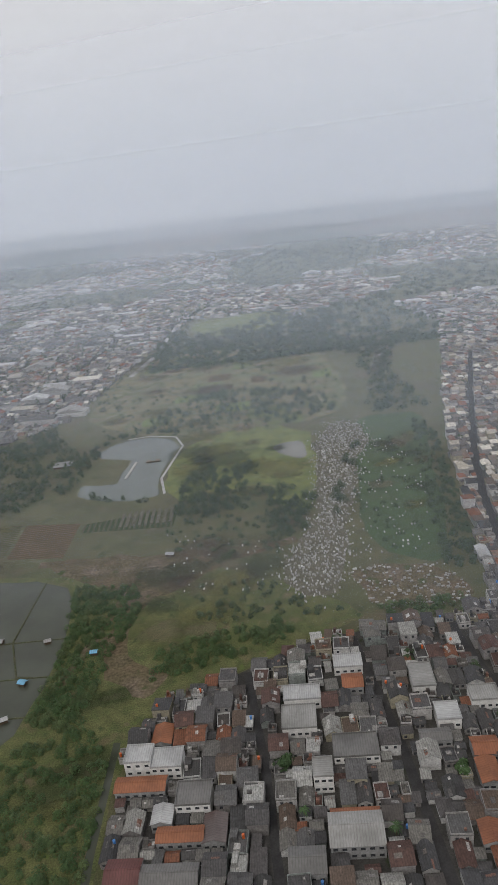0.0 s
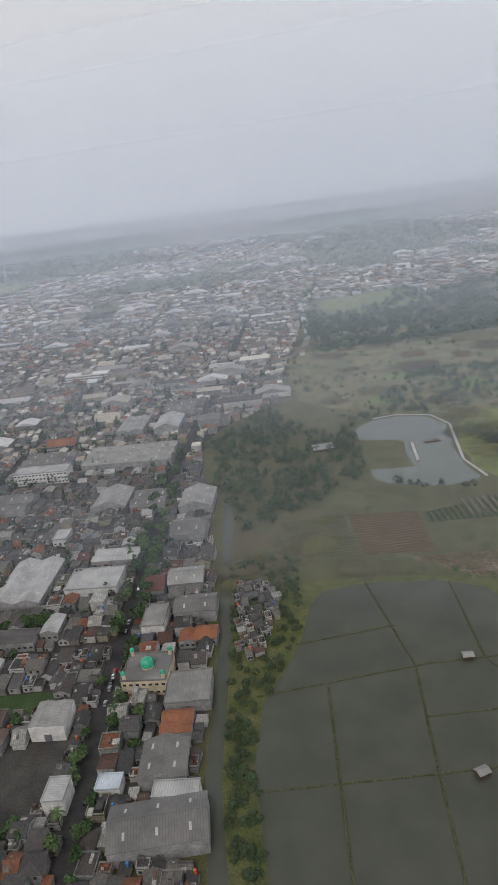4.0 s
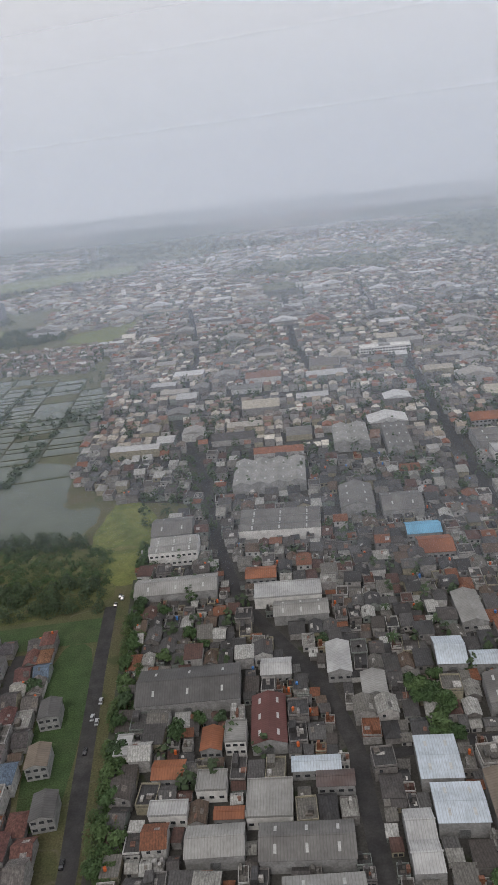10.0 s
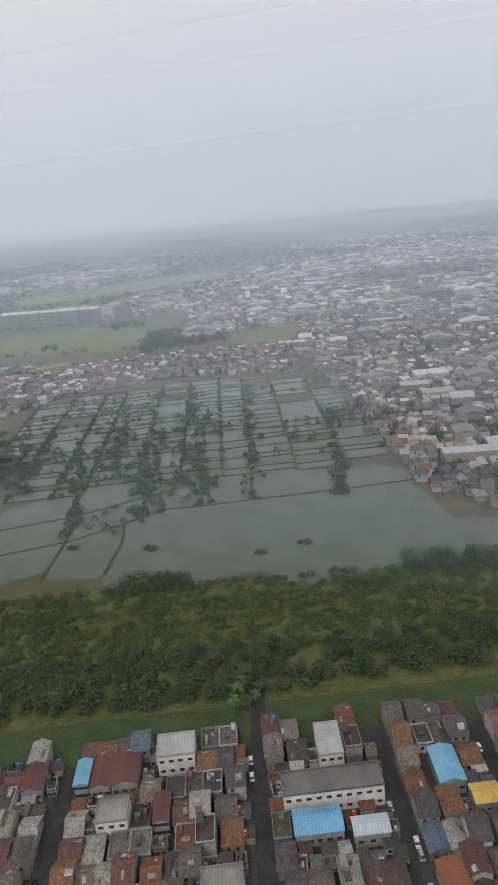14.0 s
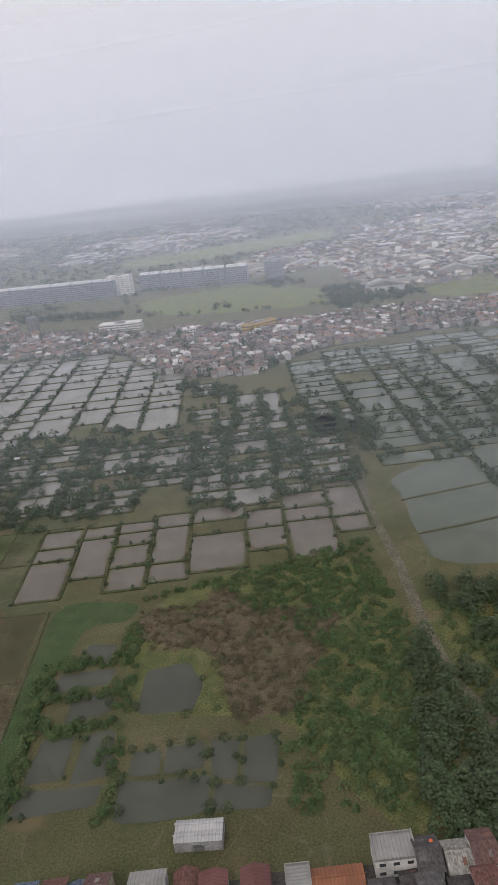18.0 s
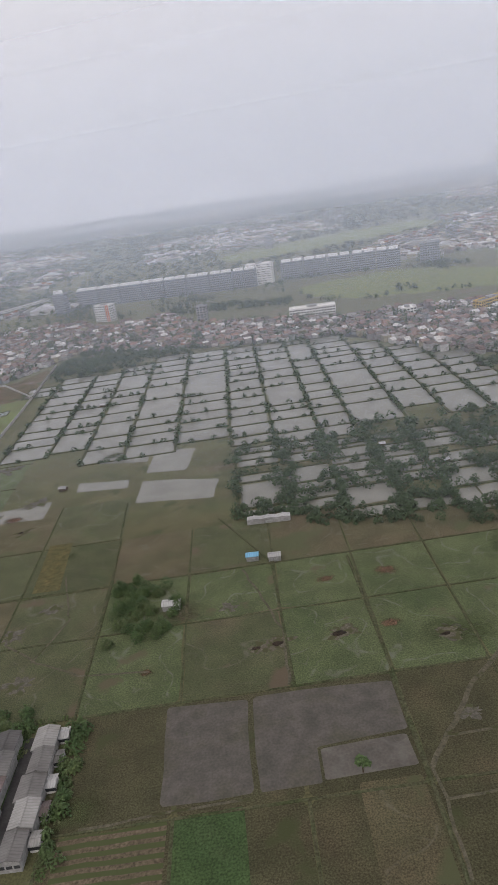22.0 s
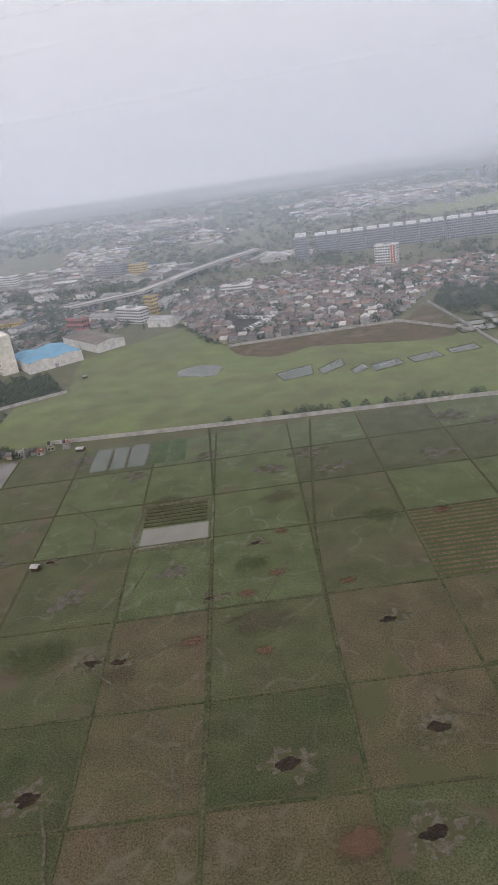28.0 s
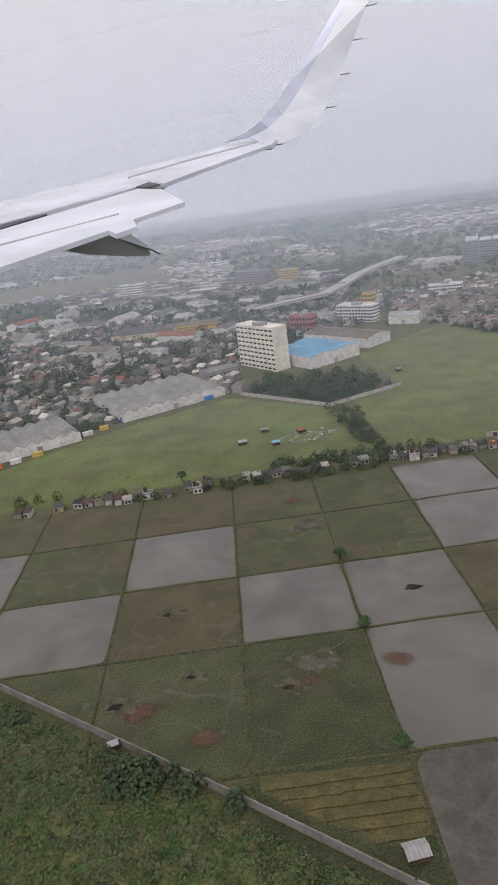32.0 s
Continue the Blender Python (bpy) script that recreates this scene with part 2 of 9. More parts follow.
M["concrete"] = surface("stained_concrete", [(0.2025, 0.193, 0.1766), (0.2205, 0.2128, 0.198), (0.1935, 0.1861, 0.1712)], 16, 1.0, 0.9, 0.1, contrast=0.12, spots=[((0.153, 0.1435, 0.1263), 9, 0.66)])
M["slab"] = surface("dusty_concrete_slab", [(0.29, 0.25, 0.22), (0.33, 0.29, 0.255), (0.26, 0.225, 0.195)], 14, 1.0, 0.9, 0.1, contrast=0.15, spots=[((0.2, 0.172, 0.148), 8, 0.62)])
M["bund"] = surface("grassy_bund", [(0.05421, 0.06922, 0.03281), (0.07703, 0.07809, 0.04633), (0.04812, 0.06209, 0.02704)], 12, 0.8, 0.95, 0.6)
M["path"] = surface("trodden_path", [(0.1318, 0.1203, 0.09266), (0.1054, 0.1025, 0.06949)], 18, 1.0, 0.95, 0.3)
M["green"] = surface("green_rice", [(0.0493, 0.08295, 0.03001), (0.03976, 0.06941, 0.02601), (0.05566, 0.07787, 0.03401)], 22, 0.7, 0.95, 0.6, nap=0.22, contrast=0.55)
M["olive"] = surface("rice_stubble", [(0.07647, 0.07959, 0.04326), (0.06468, 0.07557, 0.03677), (0.08632, 0.07753, 0.04763)], 38, 0.55, 0.95, 0.55, nap=0.22, contrast=0.6,
                     spots=[((0.0932, 0.0737, 0.0519), 26, 0.60), ((0.1276, 0.1213, 0.1061), 8, 0.72)], tracks=[((0.1373, 0.1343, 0.1135), 34, 0.012, 0.5), ((0.1079, 0.1045, 0.08109), 15, 0.012, 0.4)])
M["brown"] = surface("dry_stubble", [(0.09125, 0.07558, 0.04709), (0.07915, 0.07371, 0.04128), (0.0978, 0.07754, 0.04902)], 40, 0.55, 0.95, 0.55, nap=0.22, contrast=0.6,
                     spots=[((0.07071, 0.07754, 0.03926), 30, 0.58), ((0.1256, 0.1194, 0.09319), 8, 0.70), ((0.1397, 0.08459, 0.05405), 7, 0.76)], tracks=[((0.1397, 0.1343, 0.1031), 30, 0.012, 0.5), ((0.1117, 0.1045, 0.07648), 14, 0.012, 0.4)])
M["dark"] = surface("dark_crop", [(0.05133, 0.0632, 0.02931), (0.05864, 0.06508, 0.03232), (0.04578, 0.06133, 0.0262)], 30, 0.55, 0.95, 0.6, nap=0.22, contrast=0.6, spots=[((0.0751, 0.06508, 0.04241), 24, 0.63)],
                    tracks=[((0.11, 0.104, 0.0859), 32, 0.010, 0.4)])
M["stubble"] = surface("dark_olive_stubble", [(0.068, 0.062, 0.036), (0.058, 0.057, 0.031), (0.078, 0.065, 0.04)], 34, 0.55, 0.95, 0.55, nap=0.15, contrast=0.6, spots=[((0.05, 0.058, 0.026), 20, 0.6)])
M["grassy"] = surface("grassy_stubble", [(0.06439, 0.08705, 0.03764), (0.07805, 0.09693, 0.04517), (0.05658, 0.07912, 0.03334)], 34, 0.6, 0.95, 0.55, nap=0.22, contrast=0.6, spots=[((0.08585, 0.07715, 0.04839), 20, 0.63), ((0.1463, 0.1434, 0.1345), 7, 0.73)],
                      tracks=[((0.1659, 0.1632, 0.1506), 30, 0.012, 0.5), ((0.1366, 0.1335, 0.1183), 12, 0.012, 0.4)])
M["gold"] = surface("ripe_rice", [(0.1134, 0.1008, 0.04517), (0.09297, 0.08983, 0.04301), (0.124, 0.1054, 0.04839)], 7, 0.6, 0.95, 0.6, contrast=0.35)
M["beds"] = surface("vegetable_beds", [(0.08701, 0.08331, 0.05328), (0.0725, 0.07841, 0.04263)], 20, 1.0, 0.95, 0.5, rows=(4.2, (0.04351, 0.05881, 0.02665), "X"))
M["furrow"] = surface("ploughed_furrows", [(0.1187, 0.09386, 0.06804), (0.1009, 0.08424, 0.05888)], 20, 1.0, 0.95, 0.5, rows=(3.4, (0.06528, 0.07942, 0.03401), "Y"))
M["red_furrow"] = surface("red_brown_furrows", [(0.14, 0.088, 0.06), (0.115, 0.076, 0.052)], 20, 1.0, 0.95, 0.5, rows=(3.4, (0.078, 0.07, 0.036), "Y"))
M["reed"] = surface("dry_reeds", [(0.1107, 0.08482, 0.06126), (0.09296, 0.08667, 0.0535), (0.124, 0.09425, 0.06683)], 6, 0.6, 0.95, 0.8, contrast=0.5, spots=[((0.05755, 0.07069, 0.0368), 8, 0.60)])
M["mud_stain"] = surface("pale_trampled_mud", [(0.12, 0.115, 0.10), (0.095, 0.09, 0.074), (0.135, 0.128, 0.112)], 6, 0.7, 0.9, 0.3, contrast=0.35, spots=[((0.07, 0.074, 0.037), 5, 0.5)])
M["trampled_stain"] = surface("trampled_stubble", [(0.10, 0.092, 0.07), (0.118, 0.108, 0.086)], 5, 0.6, 0.95, 0.4, contrast=0.4, spots=[((0.07, 0.07, 0.037), 3, 0.47)])
M["red_stain"] = stain("turned_red_soil", (0.15, 0.082, 0.052), 0.95, 1.7, 2.0, 1.5, 0.6)
M["brown_stain"] = stain("bare_brown_soil", (0.115, 0.09, 0.06), 0.95, 1.6, 1.6, 5.0, 0.32)
M["damp_stain"] = stain("damp_dirty_concrete", (0.165, 0.145, 0.125), 0.8, 1.4, 1.4, 4.0, 0.5)
M["green_stain"] = stain("fresh_grass_patch", (0.07, 0.092, 0.034), 0.95, 1.5, 1.6, 5.0, 0.45)
M["yellow_stain"] = stain("yellowing_grass", (0.16, 0.155, 0.05), 0.95, 1.6, 1.8, 9.0, 0.42)
M["olive_stain"] = stain("pale_dry_grass", (0.165, 0.145, 0.085), 0.95, 1.6, 1.8, 9.0, 0.42)
M["dark_stain"] = stain("dark_rank_grass", (0.038, 0.055, 0.02), 0.95, 1.6, 1.8, 9.0, 0.4)
M["track"] = surface("trodden_mud_track", [(0.1044, 0.09652, 0.07232), (0.085, 0.08106, 0.05711)], 9, 0.7, 0.95, 0.3, contrast=0.4, spots=[((0.05799, 0.0618, 0.03043), 5, 0.58)])
M["drained"] = surface("drained_field_mud", [(0.06442, 0.06112, 0.04423), (0.08226, 0.07544, 0.06528), (0.06659, 0.06287, 0.05254)], 14, 0.9, 0.88, 0.25, depth=0.1, contrast=0.25, spots=[((0.05484, 0.0613, 0.03025), 7, 0.70), ((0.1018, 0.09587, 0.08602), 10, 0.68)])
M["soil_hole"] = surface("burnt_straw", [(0.022, 0.02, 0.018), (0.05, 0.035, 0.025)], 4, 0.6, 0.95, 0.8)
M["roof"] = surface("weathered_roofing", ROOFS, 7, 0.9, 0.75, 0.25, vary="object", depth=0.05, contrast=0.4, mottle=(0.82, 1.1), ribs=(1.0, 0.55))
FAR_ROOFS = [(0.088, 0.079, 0.075), (0.159, 0.132, 0.111), (0.336, 0.308, 0.261), (0.106, 0.088, 0.084), (0.243, 0.202, 0.167), (0.066, 0.062, 0.062), (0.185, 0.101, 0.075), (0.447, 0.414, 0.365), (0.132, 0.119, 0.11), (0.28, 0.238, 0.19), (0.079, 0.075, 0.07),
             (0.176, 0.114, 0.088), (0.579, 0.546, 0.483), (0.119, 0.106, 0.097), (0.373, 0.343, 0.285), (0.211, 0.088, 0.053)]
M["roof_far"] = surface("distant_roofing", FAR_ROOFS, 7, 1.2, 0.75, 0.2, vary="island", depth=0.05, contrast=0.4)
M["roof_broad"] = surface("broad_sheet_roofing", [(0.38, 0.38, 0.38), (0.27, 0.26, 0.25), (0.50, 0.50, 0.50), (0.20, 0.19, 0.18), (0.33, 0.31, 0.28), (0.15, 0.145, 0.14)], 9, 1.2, 0.7, 0.1, vary="island", depth=0.05, contrast=0.2)
M["pale_concrete"] = surface("sunbleached_concrete", [(0.3906, 0.3762, 0.3551), (0.4371, 0.4257, 0.4028), (0.3348, 0.3267, 0.3074)], 12, 1.0, 0.9, 0.1, contrast=0.15)
M["rowroof"] = surface("clay_tile_roofing", ROWROOFS, 7, 0.8, 0.8, 0.35, vary="object", depth=0.06, contrast=0.55, mottle=(0.82, 1.12), ribs=(0.75, 0.7))
M["wall"] = surface("painted_plaster", WALLS, 5, 0.8, 0.9, 0.1, vary="object", depth=0.03, contrast=0.35)
M["wall_far"] = surface("distant_plaster", WALLS, 6, 1.0, 0.9, 0.0, vary="island", contrast=0.35)
M["white_paint"] = surface("white_painted_wall", [(0.72, 0.71, 0.69), (0.6, 0.59, 0.57)], 9, 0.9, 0.8, 0.1, depth=0.02, contrast=0.15)
M["cream_paint"] = surface("cream_painted_wall", [(0.62, 0.52, 0.36), (0.52, 0.45, 0.33)], 9, 0.9, 0.8, 0.1, depth=0.02, contrast=0.15)
M["grey_wall"] = surface("grey_rendered_wall", [(0.33, 0.33, 0.33), (0.25, 0.25, 0.245)], 9, 0.9, 0.9, 0.1, depth=0.02, contrast=0.25)
M["glass"] = surface("dark_window_glass", [(0.05, 0.054, 0.06)], 3, 0.8, 0.12, 0.0)
M["steel"] = surface("galvanised_steel", [(0.4, 0.41, 0.42)], 3, 0.4, 0.45, 0.05, metal=0.7)
M["tank_orange"] = surface("orange_plastic", [(0.55, 0.12, 0.03)], 2, 0.4, 0.5, 0.0, contrast=0.15)
M["tank_blue"] = surface("blue_plastic", [(0.06, 0.2, 0.5)], 2, 0.4, 0.5, 0.0, contrast=0.15)
M["tarp_blue"] = surface("blue_sheet_roofing", [(0.04, 0.17, 0.46), (0.06, 0.22, 0.5)], 6, 0.7, 0.6, 0.2, depth=0.05, contrast=0.2)
M["bark"] = surface("tree_bark", [(0.10, 0.075, 0.05)], 2, 0.3, 0.95, 0.5)
M["leaf"] = surface("foliage", [(0.03587, 0.07091, 0.02256), (0.05124, 0.09546, 0.03223), (0.04232, 0.07505, 0.03223), (0.0705, 0.1159, 0.04024), (0.04612, 0.08455, 0.02745)], 6, 0.8, 0.8, 0.0,
                    vary="object", contrast=0.4)
M["leaf_far"] = surface("distant_foliage", [(0.03269, 0.05436, 0.02312), (0.04594, 0.07383, 0.03079), (0.03879, 0.06085, 0.02823), (0.05619, 0.08474, 0.03857)], 18, 1.2, 0.85, 0.0, contrast=0.45)
M["leaf_lush"] = surface("lush_foliage", [(0.04227, 0.07951, 0.02368), (0.07153, 0.09894, 0.03444), (0.03739, 0.07421, 0.02153), (0.06096, 0.09894, 0.03014), (0.04877, 0.07775, 0.02799)], 18, 0.9, 0.85, 0.0, contrast=0.4)
M["leaf_bean"] = surface("bean_leaves", [(0.04315, 0.09108, 0.01872), (0.05208, 0.103, 0.02246), (0.03869, 0.08078, 0.01872)], 14, 0.8, 0.8, 0.0, contrast=0.35)
M["leaf_grass"] = surface("tall_wild_grass", [(0.05957, 0.106, 0.0345), (0.0961, 0.1185, 0.05573), (0.07207, 0.1123, 0.04245), (0.1105, 0.1185, 0.06634), (0.05285, 0.09979, 0.03184)], 16, 0.7, 0.9, 0.0, contrast=0.4)
M["stone"] = surface("pale_stones", [(0.40, 0.39, 0.37), (0.24, 0.23, 0.21), (0.56, 0.55, 0.52)], 8, 0.6, 0.9, 0.1)


def water(name, colour, rough, ripple, gloss=0.5, swing=0.1, size=22.0):
    m, n, l = tree_of(name)
    b = n["Principled BSDF"]
    geo = n.new("ShaderNodeNewGeometry")
    t = n.new("ShaderNodeTexNoise")
    t.inputs["Scale"].default_value, t.inputs["Detail"].default_value, t.inputs["Distortion"].default_value = 1 / (size * S), 5, 10 * swing - 1
    l.new(geo.outputs["Position"], t.inputs["Vector"])
    r = ramp_of(n, [(0.35, tuple((1 - swing) * c for c in colour)), (0.5, colour), (0.66, tuple((1 + 1.2 * swing) * c for c in colour))])
    l.new(t.outputs["Fac"], r.inputs[0])
    l.new(r.outputs[0], b.inputs["Base Color"])
    b.inputs["Roughness"].default_value, b.inputs["Specular IOR Level"].default_value = rough, gloss
    t2 = n.new("ShaderNodeTexNoise")
    t2.inputs["Scale"].default_value = 0.8 / S
    l.new(geo.outputs["Position"], t2.inputs["Vector"])
    bn = n.new("ShaderNodeBump")
    bn.inputs["Strength"].default_value, bn.inputs["Distance"].default_value = ripple, 0.05
    l.new(t2.outputs["Fac"], bn.inputs["Height"])
    l.new(bn.outputs[0], b.inputs["Normal"])
    return m


M["lake"] = water("still_lake_water", (0.10, 0.115, 0.10), 0.08, 0.05)
M["pond"] = water("silty_pond_water", (0.17, 0.168, 0.145), 0.15, 0.05, 0.4)
M["brown_pond"] = water("brown_pond_water", (0.115, 0.102, 0.082), 0.12, 0.05, 0.4)
M["green_water"] = water("green_flood_water", (0.0777, 0.0947, 0.0666), 0.2, 0.1, 0.3)
M["dark_water"] = water("dark_pond_water", (0.066, 0.072, 0.056), 0.2, 0.1, 0.2)
# wider colour swing paints cloud reflections and mud swirls into the paddies
M["paddy"] = water("flooded_mud_cloud_tones", (0.128, 0.12, 0.106), 0.2, 0.2, 0.4, 0.17, 34.0)
M["wet_mud"] = surface("wet_mud", [(0.06411, 0.05603, 0.04551), (0.08014, 0.07092, 0.05815), (0.05699, 0.05078, 0.04214)], 16, 1.0, 0.5, 0.2, depth=0.1, contrast=0.3, tracks=[((0.14, 0.132, 0.117), 17, 0.05, 0.3), ((0.1336, 0.1243, 0.1062), 22, 0.03, 0.45), ((0.1425, 0.1313, 0.1138), 7, 0.015, 0.3)])


def haze(name, amount, low, high, tint):
    """A tinted sheet that stands in for hazy air: amount of it scatters light in the painted tint, the rest is clear;
    it thins out towards its foot and its top.
    """
    m, n, l = tree_of(name)
    n.remove(n["Principled BSDF"])
    geo = n.new("ShaderNodeNewGeometry")
    sep = n.new("ShaderNodeSeparateXYZ")
    l.new(geo.outputs["Position"], sep.inputs[0])
    up = n.new("ShaderNodeMapRange")
    up.interpolation_type = "SMOOTHSTEP"
    for i, v in enumerate((low[0] * S, low[1] * S, 0.0, amount)):
        up.inputs[i + 1].default_value = v
    down = n.new("ShaderNodeMapRange")
    down.interpolation_type = "SMOOTHSTEP"
    for i, v in enumerate((high[0] * S, high[1] * S, 1.0, 0.0)):
        down.inputs[i + 1].default_value = v
    l.new(sep.outputs[2], up.inputs[0])
    l.new(sep.outputs[2], down.inputs[0])
    mul = n.new("ShaderNodeMath")
    mul.operation = "MULTIPLY"
    l.new(up.outputs[0], mul.inputs[0])
    l.new(down.outputs[0], mul.inputs[1])
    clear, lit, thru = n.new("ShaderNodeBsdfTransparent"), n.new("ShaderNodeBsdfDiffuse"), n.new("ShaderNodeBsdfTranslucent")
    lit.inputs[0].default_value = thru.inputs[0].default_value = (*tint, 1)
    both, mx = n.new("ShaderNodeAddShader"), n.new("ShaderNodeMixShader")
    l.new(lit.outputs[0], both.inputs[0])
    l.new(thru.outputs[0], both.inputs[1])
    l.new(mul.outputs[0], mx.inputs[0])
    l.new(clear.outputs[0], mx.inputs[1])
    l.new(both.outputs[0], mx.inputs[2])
    l.new(mx.outputs[0], n["Material Output"].inputs[0])
    return m


# ---------------------------------------------------------------- mesh helpers
class Build:
    """Collects faces of one mesh, with one material each."""

    def __init__(self):
        self.v, self.f, self.k = [], [], []

    def face(self, *pts, k=0):
        i = len(self.v)
        self.v.extend(pts)
        self.f.append(tuple(range(i, i + len(pts))))
        self.k.append(k)

    def box(self, x0, y0, z0, x1, y1, z1, k=0, top=None, bottom=True):
        i = len(self.v)
        self.v += [(x0, y0, z0), (x1, y0, z0), (x1, y1, z0), (x0, y1, z0), (x0, y0, z1), (x1, y0, z1), (x1, y1, z1), (x0, y1, z1)]
        q = [(0, 1, 5, 4), (1, 2, 6, 5), (2, 3, 7, 6), (3, 0, 4, 7), (4, 5, 6, 7)] + ([(3, 2, 1, 0)] if bottom else [])
        self.f += [tuple(i + a for a in s) for s in q]
        self.k += [k] * 4 + [k if top is None else top] + ([k] if bottom else [])

    def tray(self, x0, y0, x1, y1, z, deck, rim, t=0.3, k=0):
        """A flat roof with its parapet, as one piece."""
        i = len(self.v)
        for a, h in ((0, z), (0, rim), (t, rim), (t, deck)):
            self.v += [(x0 + a, y0 + a, h), (x1 - a, y0 + a, h), (x1 - a, y1 - a, h), (x0 + a, y1 - a, h)]
        for r in range(3):
            for c in range(4):
                n = (c + 1) % 4
                self.f.append((i + r * 4 + c, i + r * 4 + n, i + r * 4 + 4 + n, i + r * 4 + 4 + c))
        self.f += [(i + 12, i + 13, i + 14, i + 15), (i + 3, i + 2, i + 1, i)]
        self.k += [k] * 14

    def gable(self, x0, y0, x1, y1, z, rise, over=0.5, thick=0.18, along="x", k=0):
        """A pitched roof with thick sheets, eaves that stand out, and a ridge cap."""
        half = ((y1 - y0) if along == "x" else (x1 - x0)) / 2
        drop = rise * over / half
        section = [(-half - over, z - drop), (0.0, z + rise), (half + over, z - drop), (half + over, z - drop - thick), (0.0, z + rise - thick), (-half - over, z - drop - thick)]
        i = len(self.v)
        for end in (0, 1):
            for a, h in section:
                if along == "x":
                    self.v.append(((x1 + over) if end else (x0 - over), (y0 + y1) / 2 + a, h))
                else:
                    self.v.append(((x0 + x1) / 2 + a, (y0 - over) if end else (y1 + over), h))
        for a in range(6):
            c = (a + 1) % 6
            self.f.append((i + a, i + 6 + a, i + 6 + c, i + c))
        self.f += [(i, i + 1, i + 4, i + 5), (i + 1, i + 2, i + 3, i + 4), (i + 11, i + 10, i + 7, i + 6), (i + 10, i + 9, i + 8, i + 7)]
        self.k += [k] * 10

    def ends(self, x0, y0, x1, y1, z, rise, along="x", k=0):
        if along == "x":
            ym = (y0 + y1) / 2
            self.face((x0, y1, z), (x0, y0, z), (x0, ym, z + rise), k=k)
            self.face((x1, y0, z), (x1, y1, z), (x1, ym, z + rise), k=k)
        else:
            xm = (x0 + x1) / 2
            self.face((x0, y0, z), (x1, y0, z), (xm, y0, z + rise), k=k)
            self.face((x1, y1, z), (x0, y1, z), (xm, y1, z + rise), k=k)

    def hip(self, x0, y0, x1, y1, z, rise, over=0.5, k=0):
        x0, y0, x1, y1 = x0 - over, y0 - over, x1 + over, y1 + over
        if x1 - x0 >= y1 - y0:
            h = (y1 - y0) / 2
            p, q = (x0 + h * 0.9, (y0 + y1) / 2, z + rise), (x1 - h * 0.9, (y0 + y1) / 2, z + rise)
            a, b, c, d = (x0, y0, z), (x1, y0, z), (x1, y1, z), (x0, y1, z)
            self.face(a, b, q, p, k=k), self.face(c, d, p, q, k=k), self.face(b, c, q, k=k), self.face(d, a, p, k=k)
        else:
            h = (x1 - x0) / 2
            p, q = ((x0 + x1) / 2, y0 + h * 0.9, z + rise), ((x0 + x1) / 2, y1 - h * 0.9, z + rise)
            a, b, c, d = (x0, y0, z), (x1, y0, z), (x1, y1, z), (x0, y1, z)
            self.face(a, b, p, k=k), self.face(b, c, q, p, k=k), self.face(c, d, q, k=k), self.face(d, a, p, q, k=k)
        self.face((x0, y1, z - 0.1), (x1, y1, z - 0.1), (x1, y0, z - 0.1), (x0, y0, z - 0.1), k=k)

    def tube(self, x, y, z0, z1, r0, r1, n=8, k=0):
        i = len(self.v)
        for z, r in ((z0, r0), (z1, r1)):
            self.v += [(x + r * math.cos(6.2832 * a / n), y + r * math.sin(6.2832 * a / n), z) for a in range(n)]
        for a in range(n):
            self.f.append((i + a, i + (a + 1) % n, i + n + (a + 1) % n, i + n + a))
            self.k.append(k)
        self.f.append(tuple(i + n + a for a in range(n)))
        self.k.append(k)

    def rod(self, p, q, r, n=5, k=0):
        p, q = Vector(p), Vector(q)
        w = (q - p).normalized()
        u = w.orthogonal().normalized()
        s = w.cross(u)
        i = len(self.v)
        for c in (p, q):
            self.v += [tuple(c + r * (math.cos(6.2832 * a / n) * u + math.sin(6.2832 * a / n) * s)) for a in range(n)]
        for a in range(n):
            self.f.append((i + a, i + (a + 1) % n, i + n + (a + 1) % n, i + n + a))
            self.k.append(k)

    def mesh(self, name, *mats):
        me = bpy.data.meshes.new(name)
        me.from_pydata(self.v, [], self.f)
        for m in mats:
            me.materials.append(m)
        if len(mats) > 1:
            me.polygons.foreach_set("material_index", self.k)
        me.update()
        return me


def thing(name, build, mats, at=None, label="", category="", group="", kind=""):
    mats = mats if isinstance(mats, (list, tuple)) else [mats]
    ob = new(name, build.mesh(name, *mats) if isinstance(build, Build) else build)
    if at is not None:
        ob.matrix_basis = at
    return tagged(ob, label, category, group, kind)


def part(name, build, mats, parent, label="", at=None, kind=""):
    mats = mats if isinstance(mats, (list, tuple)) else [mats]
    ob = new(name, build.mesh(name, *mats) if isinstance(build, Build) else build)
    ob.parent = parent
    if at is not None:
        ob.matrix_basis = at
    return tagged(ob, label, kind=kind)


def inside(poly, x, y):
    hit = False
    j = len(poly) - 1
    for i in range(len(poly)):
        (xi, yi), (xj, yj) = poly[i], poly[j]
        if (yi > y) != (yj > y) and x < (xj - xi) * (y - yi) / (yj - yi) + xi:
            hit = not hit
        j = i
    return hit


def mask(poly, xs, ys):
    hit = np.zeros(xs.shape, bool)
    j = len(poly) - 1
    for i in range(len(poly)):
        (xi, yi), (xj, yj) = poly[i], poly[j]
        if yi != yj:
            hit ^= ((yi > ys) != (yj > ys)) & (xs < (xj - xi) * (ys - yi) / (yj - yi) + xi)
        j = i
    return hit


# which ground is taken, on a grid of 2 m cells
OX, OY, NX, NY = -2560, 100, 1800, 900
TAKEN = np.zeros((NX, NY), bool)
